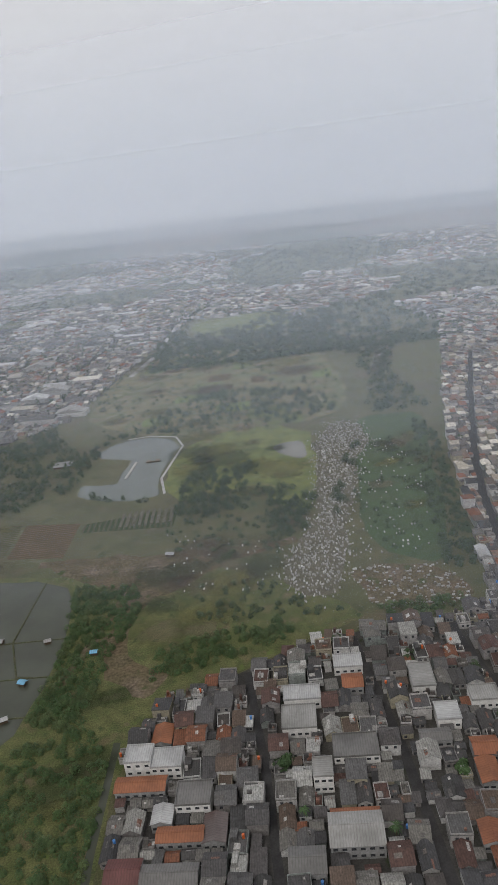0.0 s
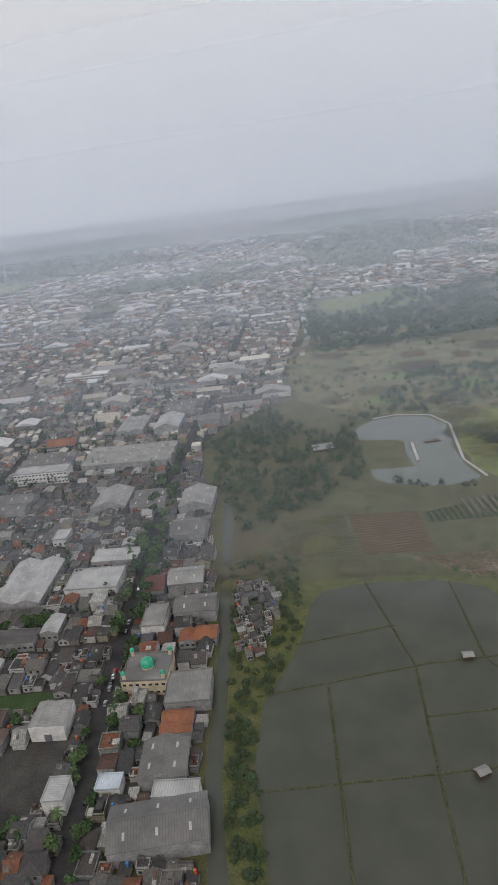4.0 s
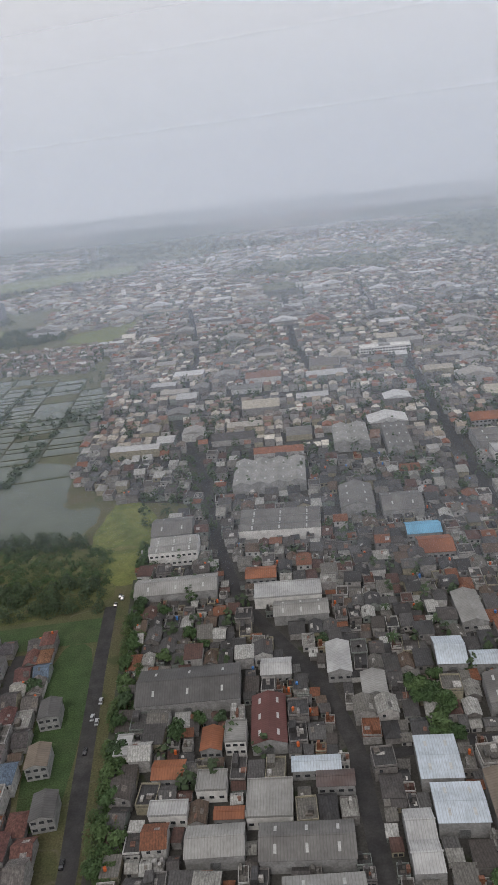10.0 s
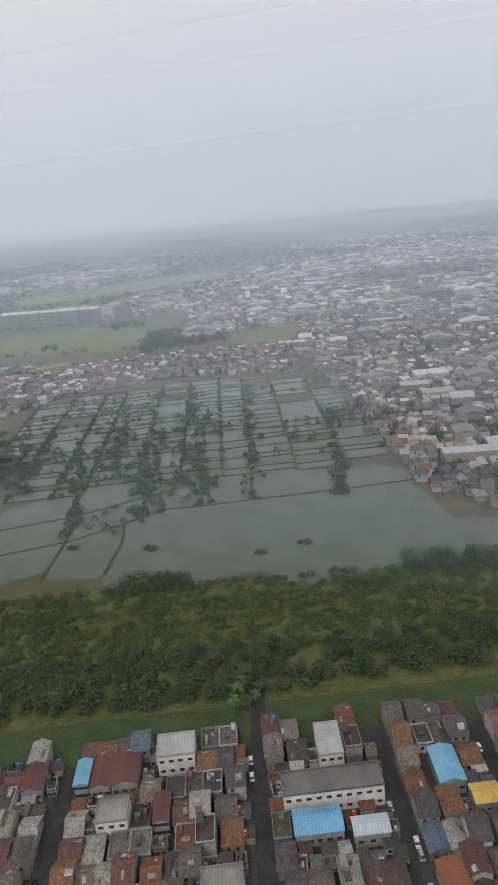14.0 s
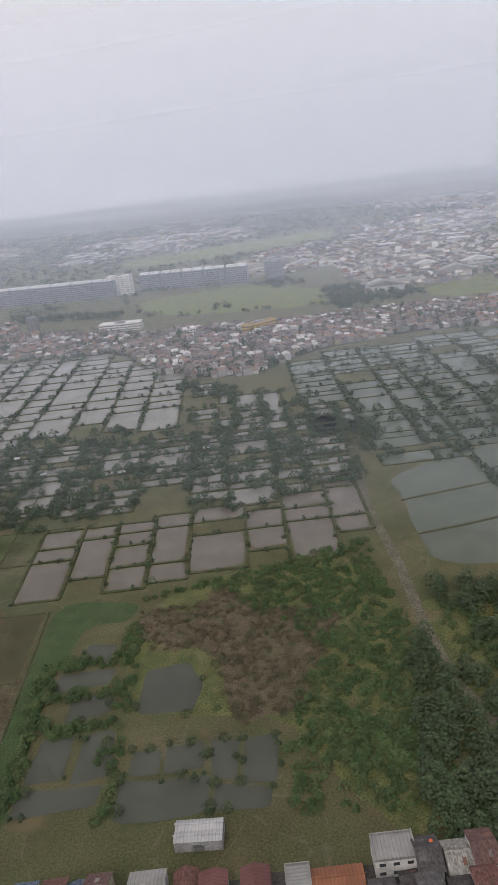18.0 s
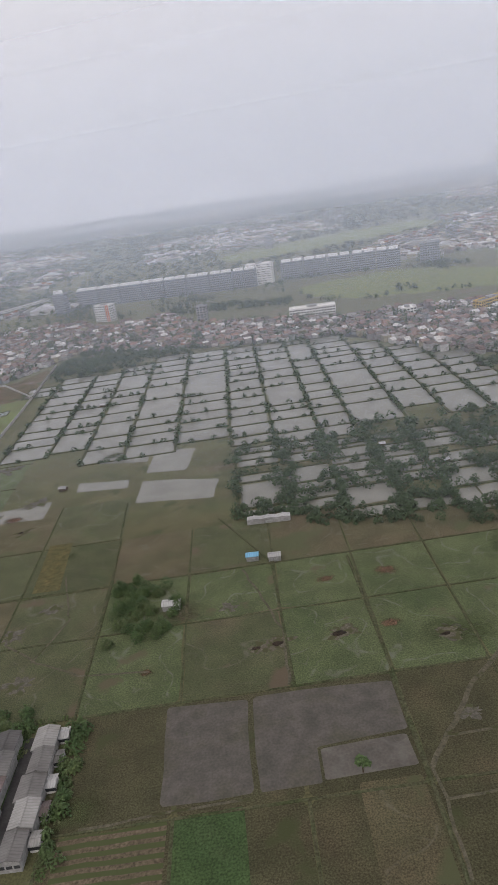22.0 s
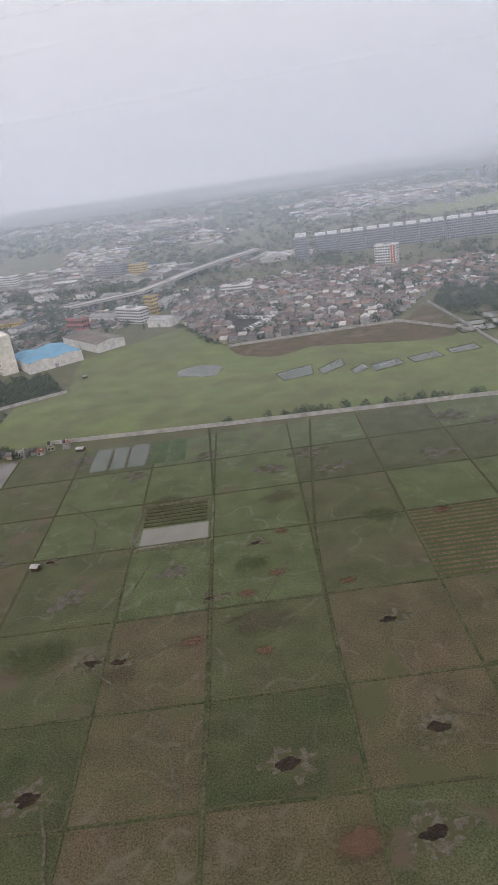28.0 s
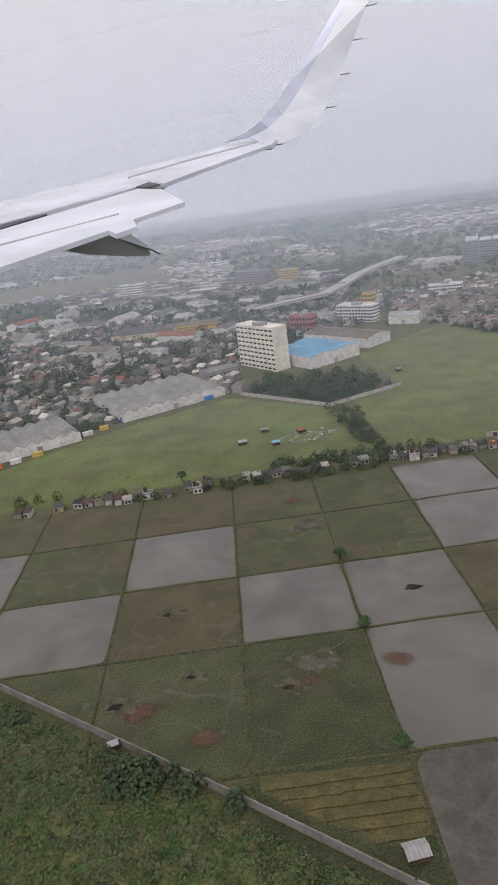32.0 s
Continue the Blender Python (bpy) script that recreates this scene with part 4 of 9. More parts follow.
for poly in ([(-1541, 872), (-1490, 857), (-1494, 830), (-1543, 838)], [(-1537, 925), (-1508, 919), (-1512, 880), (-1540, 885)], [(-1591, 941), (-1541, 927), (-1542, 905), (-1589, 919)],
             [(-1587, 884), (-1551, 877), (-1551, 864), (-1586, 869)], [(-1640, 855), (-1600, 860), (-1600, 835), (-1645, 838)]):
    take_poly(poly)
    sheet("fish_pond", poly, 0.09, M["pond"], "pale silty pond at the edge of the fields", "pond", wobble=1.5, steps=1, cut=0.04)
REEDS = [(-1258, 648), (-1231, 647), (-1215, 662), (-1205, 638), (-1161, 634), (-1185, 572), (-1210, 563), (-1220, 586), (-1224, 615), (-1243, 615), (-1256, 620)]
sheet("reed_bed", REEDS, 0.06, M["reed"], "dry russet reed bed", "reeds", wobble=9)
sheet("scrub", [(-1262, 655), (-1140, 690), (-1136, 520), (-1165, 512), (-1195, 570), (-1258, 575)], 0.03, M["scrub"], "tangled green scrub between ponds", "grass", wobble=5)
sheet("grass_strip", [(-1303, 662), (-1259, 655), (-1262, 640), (-1282, 640), (-1291, 609), (-1291, 510), (-1302, 510), (-1303, 608)], 0.05, M["green"], "lush grass strip beside the stubble", "grass", wobble=2)

# rice fields on a grid of parcels
XS = [-2320, -2292, -2247, -2199, -2153, -2112, -2071, -2027, -1984, -1937, -1900, -1855, -1811, -1767, -1717, -1675, -1633, -1590, -1545, -1505, -1463, -1425, -1389, -1345, -1306]
YS = [560, 605, 655, 704, 744, 793, 848, 892, 938, 980]
KIND = {}


def crop(kind, *at):
    for i, j in at:
        KIND[i, j] = kind


crop("paddy", (3, 7), (1, 7), (2, 6), (4, 6), (5, 6), (5, 5), (5, 4), (6, 4), (6, 8), (6, 7), (1, 6))
crop("wet_mud", (6, 4), (5, 4))
crop("dark", (4, 5), (9, 6), (10, 7))
crop("dark", (4, 4))
crop("brown", (3, 6), (8, 4), (9, 3), (10, 3), (11, 4), (11, 3), (12, 3), (13, 4), (13, 3), (12, 4), (9, 4), (14, 4), (15, 4), (13, 5), (14, 5), (16, 5), (23, 1), (23, 0), (22, 1), (15, 6), (16, 4))
crop("dark", (10, 4), (9, 5), (9, 8), (10, 8), (11, 8), (14, 3), (15, 3), (16, 3), (20, 3), (18, 3), (12, 8), (19, 0), (20, 0))
crop("olive", (4, 8), (5, 8), (2, 7), (7, 5), (7, 6), (10, 5), (10, 6), (11, 5), (7, 4), (4, 7), (19, 1), (8, 3))
crop("furrow", (12, 6), (20, 1))
crop("beds", (12, 5), (13, 6))
crop("olive", (20, 2), (21, 2), (22, 2), (7, 7))
crop("brown", (21, 0), (20, 0), (21, 1), (22, 0))
crop("olive", (8, 4), (10, 4), (11, 6), (11, 5), (8, 5), (5, 8), (9, 7), (16, 4), (17, 3), (17, 2), (17, 5), (18, 2), (7, 8), (7, 6))
crop("brown", (9, 4), (11, 4), (12, 4), (9, 3), (11, 3), (10, 2), (9, 2), (14, 5), (14, 4), (15, 4), (16, 3), (16, 2), (18, 5), (16, 5), (7, 3), (6, 6), (7, 5), (13, 4), (13, 3), (12, 3))
crop("dark", (10, 3), (12, 7), (11, 7), (13, 7), (14, 3), (15, 3), (17, 4), (19, 2), (20, 3), (20, 2), (21, 2), (7, 4), (8, 3), (6, 5), (8, 8))
crop("grassy", (10, 6), (8, 7), (9, 5), (10, 5), (10, 7), (9, 7), (13, 6), (14, 7), (15, 7), (8, 6), (14, 6), (15, 6), (9, 6), (12, 6), (11, 8), (10, 8), (9, 8), (13, 8), (14, 8), (13, 5))
crop("furrow", (12, 5))
crop("paddy", (6, 8), (5, 6), (5, 5), (5, 4))
crop("wet_mud", (6, 4), (5, 4))
crop("stubble", *[(i, j) for i in range(18, 24) for j in (0, 1)])
crop("grassy", (18, 2), (18, 3), (19, 3), (20, 3), (21, 3), (22, 3), (20, 2), (21, 2), (22, 2))
crop("olive", (19, 2), (23, 2))
rng = random.Random(11)
labels = {"stubble": ("dark olive rice stubble", "field"), "grassy": ("grassy green stubble with pale muddy marks", "field"), "paddy": ("flooded rice paddy with grey silty water", "paddy"), "wet_mud": ("drained paddy of wet grey mud", "paddy"), "green": ("bright green rice plot", "field"),
          "gold": ("ripe golden rice strip plot", "field"), "brown": ("brown dry rice stubble with bare spots", "field"), "dark": ("dark green crop plot", "field"),
          "olive": ("olive rice stubble with muddy patches", "field"), "furrow": ("ploughed plot with dark furrows", "field"), "beds": ("vegetable beds in long rows", "field")}
BUND = Build()
BUND.box(-0.5, -0.5, 0, 0.5, 0.5, 1, bottom=False)
BUND = BUND.mesh("bund", M["bund"])
bunds = tagged(new("field_bunds"), "narrow grassy bunds between the rice plots", "bank", kind="structure")


def bund(x, y, w, d, h):
    o = new("bund", BUND)
    o.parent, o.matrix_basis = bunds, pose(x, y, 0) @ Matrix.Diagonal((w, d, h, 1))


for i in range(len(XS) - 1):
    for j in range(len(YS) - 1):
        x0, x1, y0, y1 = XS[i], XS[i + 1], YS[j], YS[j + 1]
        mx, my = (x0 + x1) / 2, (y0 + y1) / 2
        if my < 790 + (-2192 - mx) * 0.76 and mx < -2085 or (j < 3 and -1790 < mx < -1630) or (j < 2 and -1640 < mx < -1545) or (j < 3 and mx < -2010) or (i > 15 and j > 5) or (j > 7 and i > 16) or aside(mx, my) < 60:
            continue
        if my > 800 and mx > -1540 or my > 660 and mx > -1305:
            continue
        kind = KIND.get((i, j)) or rng.choice(["olive", "olive", "brown", "olive", "dark", "brown"])
        e = 0.7
        c = [(x0 + e, y0 + e), (x1 - e, y0 + e), (x1 - e, y1 - e), (x0 + e, y1 - e)]
        sheet("rice_field", c, 0.07 + 0.003 * ((i + j) % 2), M[kind], labels[kind][0], labels[kind][1], wobble=1.2, cut=0.03 if kind != "wet_mud" else 0.06, steps=2)
        for px, py, qx, qy in ((x0, y0, x1, y0), (x0, y0, x0, y1))[:1 if (i, j) in ((19, 1), (20, 1)) else 2]:
            w = rng.uniform(0.32, 0.6)
            if px != qx:
                bund((px + qx) / 2, py, qx - px, 2 * w, 0.2)
            else:
                bund(px, (py + qy) / 2, 2 * w, qy - py, 0.22)
for poly, kind, words in (([(-1510, 653), (-1480, 652), (-1480, 610), (-1509, 610)], "drained", "drained paddy of olive mud"), ([(-1478, 653), (-1427, 651), (-1427, 627), (-1458, 625), (-1458, 610), (-1478, 610)], "drained", "drained paddy of grey mud"),
                          ([(-1457, 624), (-1428, 625), (-1427, 612), (-1457, 611)], "wet_mud", "pale drying corner of a paddy"), ([(-1389, 644), (-1368, 643), (-1367, 618), (-1389, 619)], "drained", "drained paddy of grey mud"),
                          ([(-1389, 617), (-1367, 615), (-1366, 603), (-1388, 601)], "wet_mud", "small drained paddy of wet mud"), ([(-1447, 608), (-1427, 608), (-1427, 573), (-1447, 575)], "brown", "brown stubble plot"),
                          ([(-1505, 605), (-1483, 606), (-1482, 572), (-1505, 572)], "green", "bright green young rice plot"), ([(-1540, 604), (-1507, 605), (-1507, 572), (-1540, 572)], "furrow", "ploughed plot with olive rows"),
                          ([(-1318, 606), (-1305, 607), (-1302, 536), (-1314, 536)], "reed", "strip of dry russet reeds"), ([(-1341, 662), (-1327, 661), (-1326, 634), (-1341, 638)], "reed", "patch of dry russet reeds")):
    sheet("rice_field", poly, 0.088, M[kind], words, "paddy" if kind in ("drained", "wet_mud") else "field", wobble=1, cut=0.03)
TRACK_Z = 0.25


def smooth(pts):
    """Points along a bent line, closer together and slightly wandering."""
    out = []
    for p, q in zip(pts, pts[1:]):
        n = max(2, int(math.hypot(q[0] - p[0], q[1] - p[1]) / 5))
        out += [(p[0] + (q[0] - p[0]) * k / n, p[1] + (q[1] - p[1]) * k / n + 0.8 * noise.noise((p[0] + k, p[1] * 0.3, 6.0))) for k in range(n)]
    return out + [pts[-1]]


for pts, w in (([(-1478, 742), (-1469, 709), (-1463, 690), (-1464, 656)], 1.6), ([(-1586, 707), (-1569, 692), (-1548, 679), (-1518, 675)], 1.6), ([(-1360, 667), (-1373, 670), (-1386, 656), (-1399, 644), (-1411, 627), (-1424, 610)], 2.6),
               ([(-1424, 610), (-1423, 598), (-1425, 573)], 1.5), ([(-1423, 598), (-1394, 599), (-1383, 602)], 1.5), ([(-1414, 621), (-1390, 622)], 1.6), ([(-1366, 619), (-1348, 620), (-1337, 630)], 2.0),
               ([(-1347, 614), (-1344, 582), (-1341, 540)], 1.0), ([(-1321, 644), (-1321, 605), (-1317, 569), (-1315, 540)], 1.0), ([(-1534, 605.5), (-1509, 607.5), (-1481, 608)], 1.4), ([(-1570, 760), (-1560, 720), (-1571, 692)], 1.3),
               ([(-1935, 800), (-1925, 840), (-1905, 843)], 1.0), ([(-1980, 905), (-1960, 880), (-1955, 850)], 1.2), ([(-1945, 770), (-1915, 740), (-1905, 705)], 1.2), ([(-1925, 769), (-1880, 790), (-1862, 830)], 1.0), ([(-1837, 760), (-1828, 728), (-1795, 715)], 1.0),
               ([(-1800, 790), (-1760, 800), (-1720, 830)], 1.2), ([(-1700, 830), (-1665, 800), (-1640, 770)], 1.2), ([(-2150, 830), (-2125, 838), (-2115, 846)], 1.0), ([(-1945, 712), (-1935, 680), (-1940, 660)], 1.2)):
    TRACK_Z += 0.0042
    ribbon("field_track", [(p[0] + 1.6 * noise.noise((p[0] * 0.3, p[1] * 0.3, 2.0)), p[1]) for p in smooth(pts)], 0.7 * w, TRACK_Z, M["track"], "pale trodden track across the stubble", "path", keep=False)
sheet("rice_field", [(-1587, 797), (-1574, 797), (-1571, 748), (-1585, 748)], 0.27, M["gold"], "narrow strip of ripe golden rice", "field", soft=False)
GRASS_Z = 0.10
for pts in ([(-1810, 745), (-1717, 745), (-1610, 745), (-1460, 744)], [(-1716, 970), (-1717, 850), (-1716, 706)], [(-1545, 655), (-1544, 745), (-1548, 840)], [(-1462, 655), (-1464, 745), (-1490, 800)],
            [(-1425, 560), (-1426, 655)], [(-1303, 560), (-1304, 655)], [(-1855, 700), (-1855, 800), (-1853, 845), (-1840, 980)], [(-1900, 660), (-1899, 745), (-1900, 890), (-1905, 990)],
            [(-1425, 655), (-1427, 740)]):
    GRASS_Z += 0.0043
    ribbon("field_track", pts, 1.3, GRASS_Z, M["bund"], "narrow grassy track between fields", "path", 0.3, keep=False)

# burnt straw heaps, red spots and muddy splashes in the fields
STAIN_Z = iter(range(10000))


def splash(x, y, r, material, name, label, category, long=1.0, ragged=False):
    """A ragged stain on the soil, broader than deep, thinning out towards its edge."""
    b = Build()
    def rim(a):
        return 1.05 if not ragged else 0.62 + 0.5 * noise.noise((x * 0.7 + math.cos(0.13 * a), y * 0.7 + math.sin(0.13 * a), 2.0)) + 0.5 * noise.noise((x + 2.6 * math.cos(0.1309 * a), y + 2.6 * math.sin(0.1309 * a), 9.0))
    pts = [(rim(a) * math.cos(6.2832 * a / 48), rim(a) * math.sin(6.2832 * a / 48), 0) for a in range(48)]
    for p, q in zip(pts, pts[1:] + pts[:1]):
        b.face((0, 0, 0), p, q)
    k = next(STAIN_Z)
    m = pose(x, y, 0.096 + 0.004 * (k % 37), 0, 0, 40 * noise.noise((x * 0.11, y * 0.13, 1.0))) @ Matrix.Diagonal((r * long, r, 1, 1))
    thing(name, b, material, m, label, category, kind="structure")


def heap(x, y, r):
    """A low heap of burnt straw with a ragged outline."""
    b = Build()
    rings = []
    for q, h in ((1.0, 0.0), (0.72, 0.3), (0.4, 0.5), (0.12, 0.55)):
        ring = []
        for a in range(14):
            t = 6.2832 * a / 14
            f = q * r * (1 + 0.75 * noise.noise((x + 1.2 * math.cos(t), y + 1.2 * math.sin(t), 4.0)) * q)
            ring.append(len(b.v))
            b.v.append((1.35 * f * math.cos(t), 0.85 * f * math.sin(t), h * (0.7 + 0.6 * abs(noise.noise((x + f, y + t, 1.0))))))
        rings.append(ring)
    for p, q in zip(rings, rings[1:]):
        for a in range(14):
            b.f.append((p[a], p[(a + 1) % 14], q[(a + 1) % 14], q[a]))
            b.k.append(0)
    b.f.append(tuple(rings[-1]))
    b.k.append(0)
    thing("ash_mound", b, M["soil_hole"], pose(x, y, 0.08, 0, 0, 25 * noise.noise((x * 0.3, y * 0.3, 0.0))), "black mound of burnt straw on trampled mud", "mound")


for x, y, r in ((-1835, 773, 2.2), (-1876, 716, 2.6), (-1942, 770, 2.4), (-1932, 769, 2.0), (-1985, 770, 2.0), (-1991, 768, 1.6), (-1880, 838, 1.6), (-1832, 722, 2.4), (-1950, 715, 2.8), (-1842, 690, 2.8), (-1890, 672, 2.6),
                (-1763, 728, 2.2), (-1690, 830, 1.9), (-1648, 866, 1.7), (-1735, 817, 1.6), (-1672, 778, 1.7), (-1790, 775, 1.6), (-1700, 776, 1.5), (-1655, 800, 1.5), (-2090, 868, 2.3), (-2180, 872, 1.3), (-2170, 835, 1.3),
                (-2193, 826, 1.9), (-2140, 824, 1.4), (-2020, 875, 1.8), (-2000, 700, 3.2), (-1975, 845, 1.6), (-1466, 681, 2.0), (-1475, 680, 1.5), (-1441, 682, 2.4), (-1900, 800, 1.6), (-1610, 820, 1.5), (-1400, 672, 1.6)):
    heap(x, y, r)
    if (x, y) == (-2090, 868):
        continue
    splash(x + 1, y + 0.5, 2.7 * r + 1.5, M["trampled_stain"], "mud_splash", "pale trampled mud round a straw heap", "mud", 1.3, True)
for x, y, r in ((-1885, 800, 4), (-1872, 812, 4), (-1868, 845, 3.4), (-1905, 775, 4), (-1880, 765, 3.4), (-1845, 800, 3.2), (-1800, 722, 6), (-1795, 845, 4), (-1760, 700, 6), (-1650, 735, 6), (-1640, 740, 4),
                (-1620, 840, 5), (-2105, 830, 4), (-2185, 822, 5), (-2165, 808, 4.6), (-2045, 880, 4), (-1520, 675, 3), (-1419, 684, 4), (-1440, 723, 4), (-1412, 723, 5), (-1700, 735, 4), (-1860, 690, 6), (-2125, 955, 4), (-2134, 826, 3)):
    splash(x, y, 0.85 * r, M["red_stain"], "red_soil_spot", "spot of turned orange soil", "soil", 1.5)
for x, y, r in ((-1960, 812, 9), (-1915, 823, 7), (-1870, 915, 9), (-1835, 905, 11), (-1945, 930, 9), (-2010, 850, 12), (-2130, 835, 9), (-1571, 731, 7), (-1584, 714, 6), (-1573, 679, 7),
                (-1760, 955, 12), (-1700, 960, 13), (-1650, 930, 11), (-1486, 711, 5), (-1405, 630, 5), (-1334, 629, 9), (-1356, 590, 6), (-1337, 580, 6), (-1387, 590, 6), (-1398, 673, 6), (-2120, 925, 9), (-1850, 930, 12), (-1780, 905, 10),
                (-1710, 925, 14), (-1690, 945, 12), (-1735, 940, 10), (-1985, 960, 12), (-1960, 965, 14), (-1940, 955, 12), (-1905, 945, 9), (-1610, 860, 9), (-1635, 845, 8)):
    splash(x, y, r, M["mud_stain"], "mud_splash", "pale shallow mud splashed over stubble", "mud", 1.35, True)
plain_rng = random.Random(77)
for poly, n, kinds, rr in (([(-68, 742), (24, 688), (45, 525), (-6, 470), (-70, 560)], 16, ("yellow_stain", "yellow_stain", "olive_stain", "dark_stain"), (9, 24)), ([(-218, 1089), (-92, 1080), (106, 990), (105, 780), (-57, 853), (-137, 720), (-199, 839)], 16, ("olive_stain", "olive_stain", "yellow_stain", "brown_stain"), (14, 34)),
                           ([(110, 638), (165, 632), (120, 430), (75, 400)], 14, ("yellow_stain", "dark_stain", "olive_stain"), (7, 16)), ([(-80, 470), (20, 430), (20, 350), (-80, 320)], 18, ("yellow_stain", "olive_stain", "brown_stain", "dark_stain"), (7, 18)),
                           ([(-120, 300), (-86, 300), (-86, 170), (-120, 170)], 8, ("yellow_stain", "dark_stain"), (6, 12)), ([(-290, 500), (-200, 520), (-190, 440), (-280, 430)], 8, ("olive_stain", "yellow_stain"), (8, 16)),
                           ([(-1110, 622), (-770, 612), (-770, 585), (-1110, 590)], 22, ("yellow_stain", "yellow_stain", "dark_stain"), (8, 18))):
    k = 0
    while k < n:
        x, y = plain_rng.uniform(min(p[0] for p in poly), max(p[0] for p in poly)), plain_rng.uniform(min(p[1] for p in poly), max(p[1] for p in poly))
        if inside(poly, x, y):
            splash(x, y, plain_rng.uniform(*rr), M[plain_rng.choice(kinds)], "grass_patch", "patch of differently coloured rough grass", "grass", 1.3)
            k += 1
stain_rng = random.Random(31)
for _ in range(18):
    x = stain_rng.uniform(-2030, -1320)
    y = stain_rng.uniform(600 if x > -1540 else 740, 640 if x > -1340 else 730 if x > -1540 else 930)
    if -1520 < x < -1415 and y < 665 or -1395 < x < -1360 and y < 650:
        continue
    splash(x, y, stain_rng.uniform(5, 11), M[stain_rng.choice(("brown_stain", "green_stain"))], "soil_patch", "worn patch in the stubble", "soil", 1.4)

# ripe rice in rows beside the panel wall
GOLD = [(-2151, 792), (-2112, 790), (-2112, 772), (-2118, 766), (-2125, 768), (-2138, 777), (-2151, 787)]
sheet("rice_field", GOLD, 0.09, M["gold"], "ripe golden rice standing in rows", "field", soft=False)
rows_b = Build()
for k in range(6):
    y = 769.5 + 3.7 * k
    x = -2150.5 if y > 786 else -2124 + (768 - y) * 1.35
    while x < -2113:
        w = min(3.0, -2113 - x)
        rows_b.box(x, y - 1.1 + 0.4 * noise.noise((x * 0.4, y, 0)), 0.05, x + w, y + 1.0 + 0.4 * noise.noise((x * 0.4, y, 5)), 0.5 + 0.35 * noise.noise((x * 0.8, y, 2)), bottom=False)
        x += w + 0.01
thing("rice_rows", rows_b, M["gold"], None, "uneven rows of ripe rice", "rice", kind="stuff")

# raised seed bed with a pond inside, in the fields
def bed_row(x0, y0, dx, dy, w, d, n, material, label):
    top = new("seed_beds")
    top.matrix_basis = pose(x0, y0, 0)
    tagged(top, label, "field")
    b = Build()
    b.box(0, 0, 0, w, d, 0.5)
    me = b.mesh("bed", material)
    for k in range(n):
        o = new("bed", me)
        o.parent, o.matrix_basis = top, pose(dx * k, dy * k, 0)


bed_row(-118, 492, 5.0, 0, 2.4, 26, 9, M["path"], "pale mulched vegetable beds beside the lake")
bed_row(-1934, 866, 0, 3.6, 31, 1.9, 6, M["bund"], "long raised seed beds inside a low bank")
sheet("fish_pond", [(-1934, 846), (-1902, 848), (-1902, 864), (-1934, 864)], 0.12, M["pond"], "grey pond below the seed beds", "pond", soft=False)
for pts in ([(-1937, 845), (-1937, 888), (-1900, 888), (-1900, 846), (-1937, 844)],):
    ribbon("pond_bund", pts, 1.8, 0.1, M["path"], "pale earth bank round the seed beds", "bank", 0.6)

for x0, x1, kind in ((-1976, -1966, "green_water"), (-1964, -1955, "green_water"), (-1953, -1942, "green_water"), (-1940, -1930, "green"), (-1928, -1918, "green")):
    sheet("seed_plot", [(x0, 944), (x1, 943), (x1, 977), (x0, 978)], 0.3, M[kind], "small banked seed plot by the wall", "pond" if kind == "green_water" else "field", wobble=0.8, cut=0.05, steps=1)
CAR_PARK = [(-1900, 1335), (-1866, 1332), (-1846, 1303), (-1843, 1256), (-1868, 1228), (-1884, 1228), (-1884, 1266)]
take_poly(CAR_PARK)
sheet("car_park", CAR_PARK, 0.09, M["asphalt"], "asphalt yard full of parked buses", "yard", wobble=1, cut=0.05, steps=1)
# meadows and walls past the long wall
sheet("meadow", [(-2066, 1004), (-1970, 1001), (-1883, 995), (-1745, 985), (-1684, 979), (-1684, 1132), (-1736, 1132), (-1787, 1155), (-1825, 1162), (-1852, 1142), (-1882, 1166), (-1894, 1200), (-1938, 1313), (-2000, 1262), (-2036, 1232), (-2034, 1180), (-2026, 1124), (-2066, 1104)],
      0.04, M["meadow"], "wide bright green meadow behind the wall", "grass", cut=0.05, steps=1)
sheet("meadow", [(-2330, 1030), (-2290, 1064), (-2230, 1112), (-2150, 1152), (-2085, 1094), (-2073, 1090), (-2073, 1002), (-2143, 1000), (-2202, 992), (-2330, 985)], 0.04, M["meadow"], "green meadow beside the warehouses", "grass", cut=0.05, steps=1)
sheet("dry_ground", [(-1894, 1201), (-1884, 1166), (-1852, 1138), (-1825, 1158), (-1787, 1150), (-1736, 1127), (-1686, 1130), (-1688, 1270), (-1724, 1202), (-1821, 1203)], 0.06, M["dirt"], "dry brown lot behind the village", "soil", wobble=6)
sheet("fish_pond", [(-1938, 1139), (-1915, 1150), (-1895, 1138), (-1902, 1108), (-1930, 1118)], 0.11, M["green_water"], "weedy dark pond in the meadow", "pond", wobble=4)
for poly in ([(-1854, 1091), (-1825, 1103), (-1826, 1076), (-1849, 1070)], [(-1821, 1088), (-1801, 1108), (-1800, 1089), (-1819, 1072)], [(-1798, 1074), (-1786, 1086), (-1784, 1072), (-1796, 1062)], [(-1782, 1079), (-1759, 1087), (-1757, 1072), (-1782, 1061)], [(-1752, 1085), (-1728, 1092), (-1726, 1076), (-1750, 1070)], [(-1720, 1092), (-1696, 1098), (-1695, 1082), (-1718, 1078)]):
    take_poly(poly)
    sheet("fish_pond", poly, 0.12, M["green_water"], "small murky pond at the meadow's edge", "pond", wobble=1.5, steps=1, cut=0.06)
    ribbon("pond_bund", poly + poly[:1], 1.2, 0.1, M["bund"], "low weedy bank round a pond", "bank", 0.3)
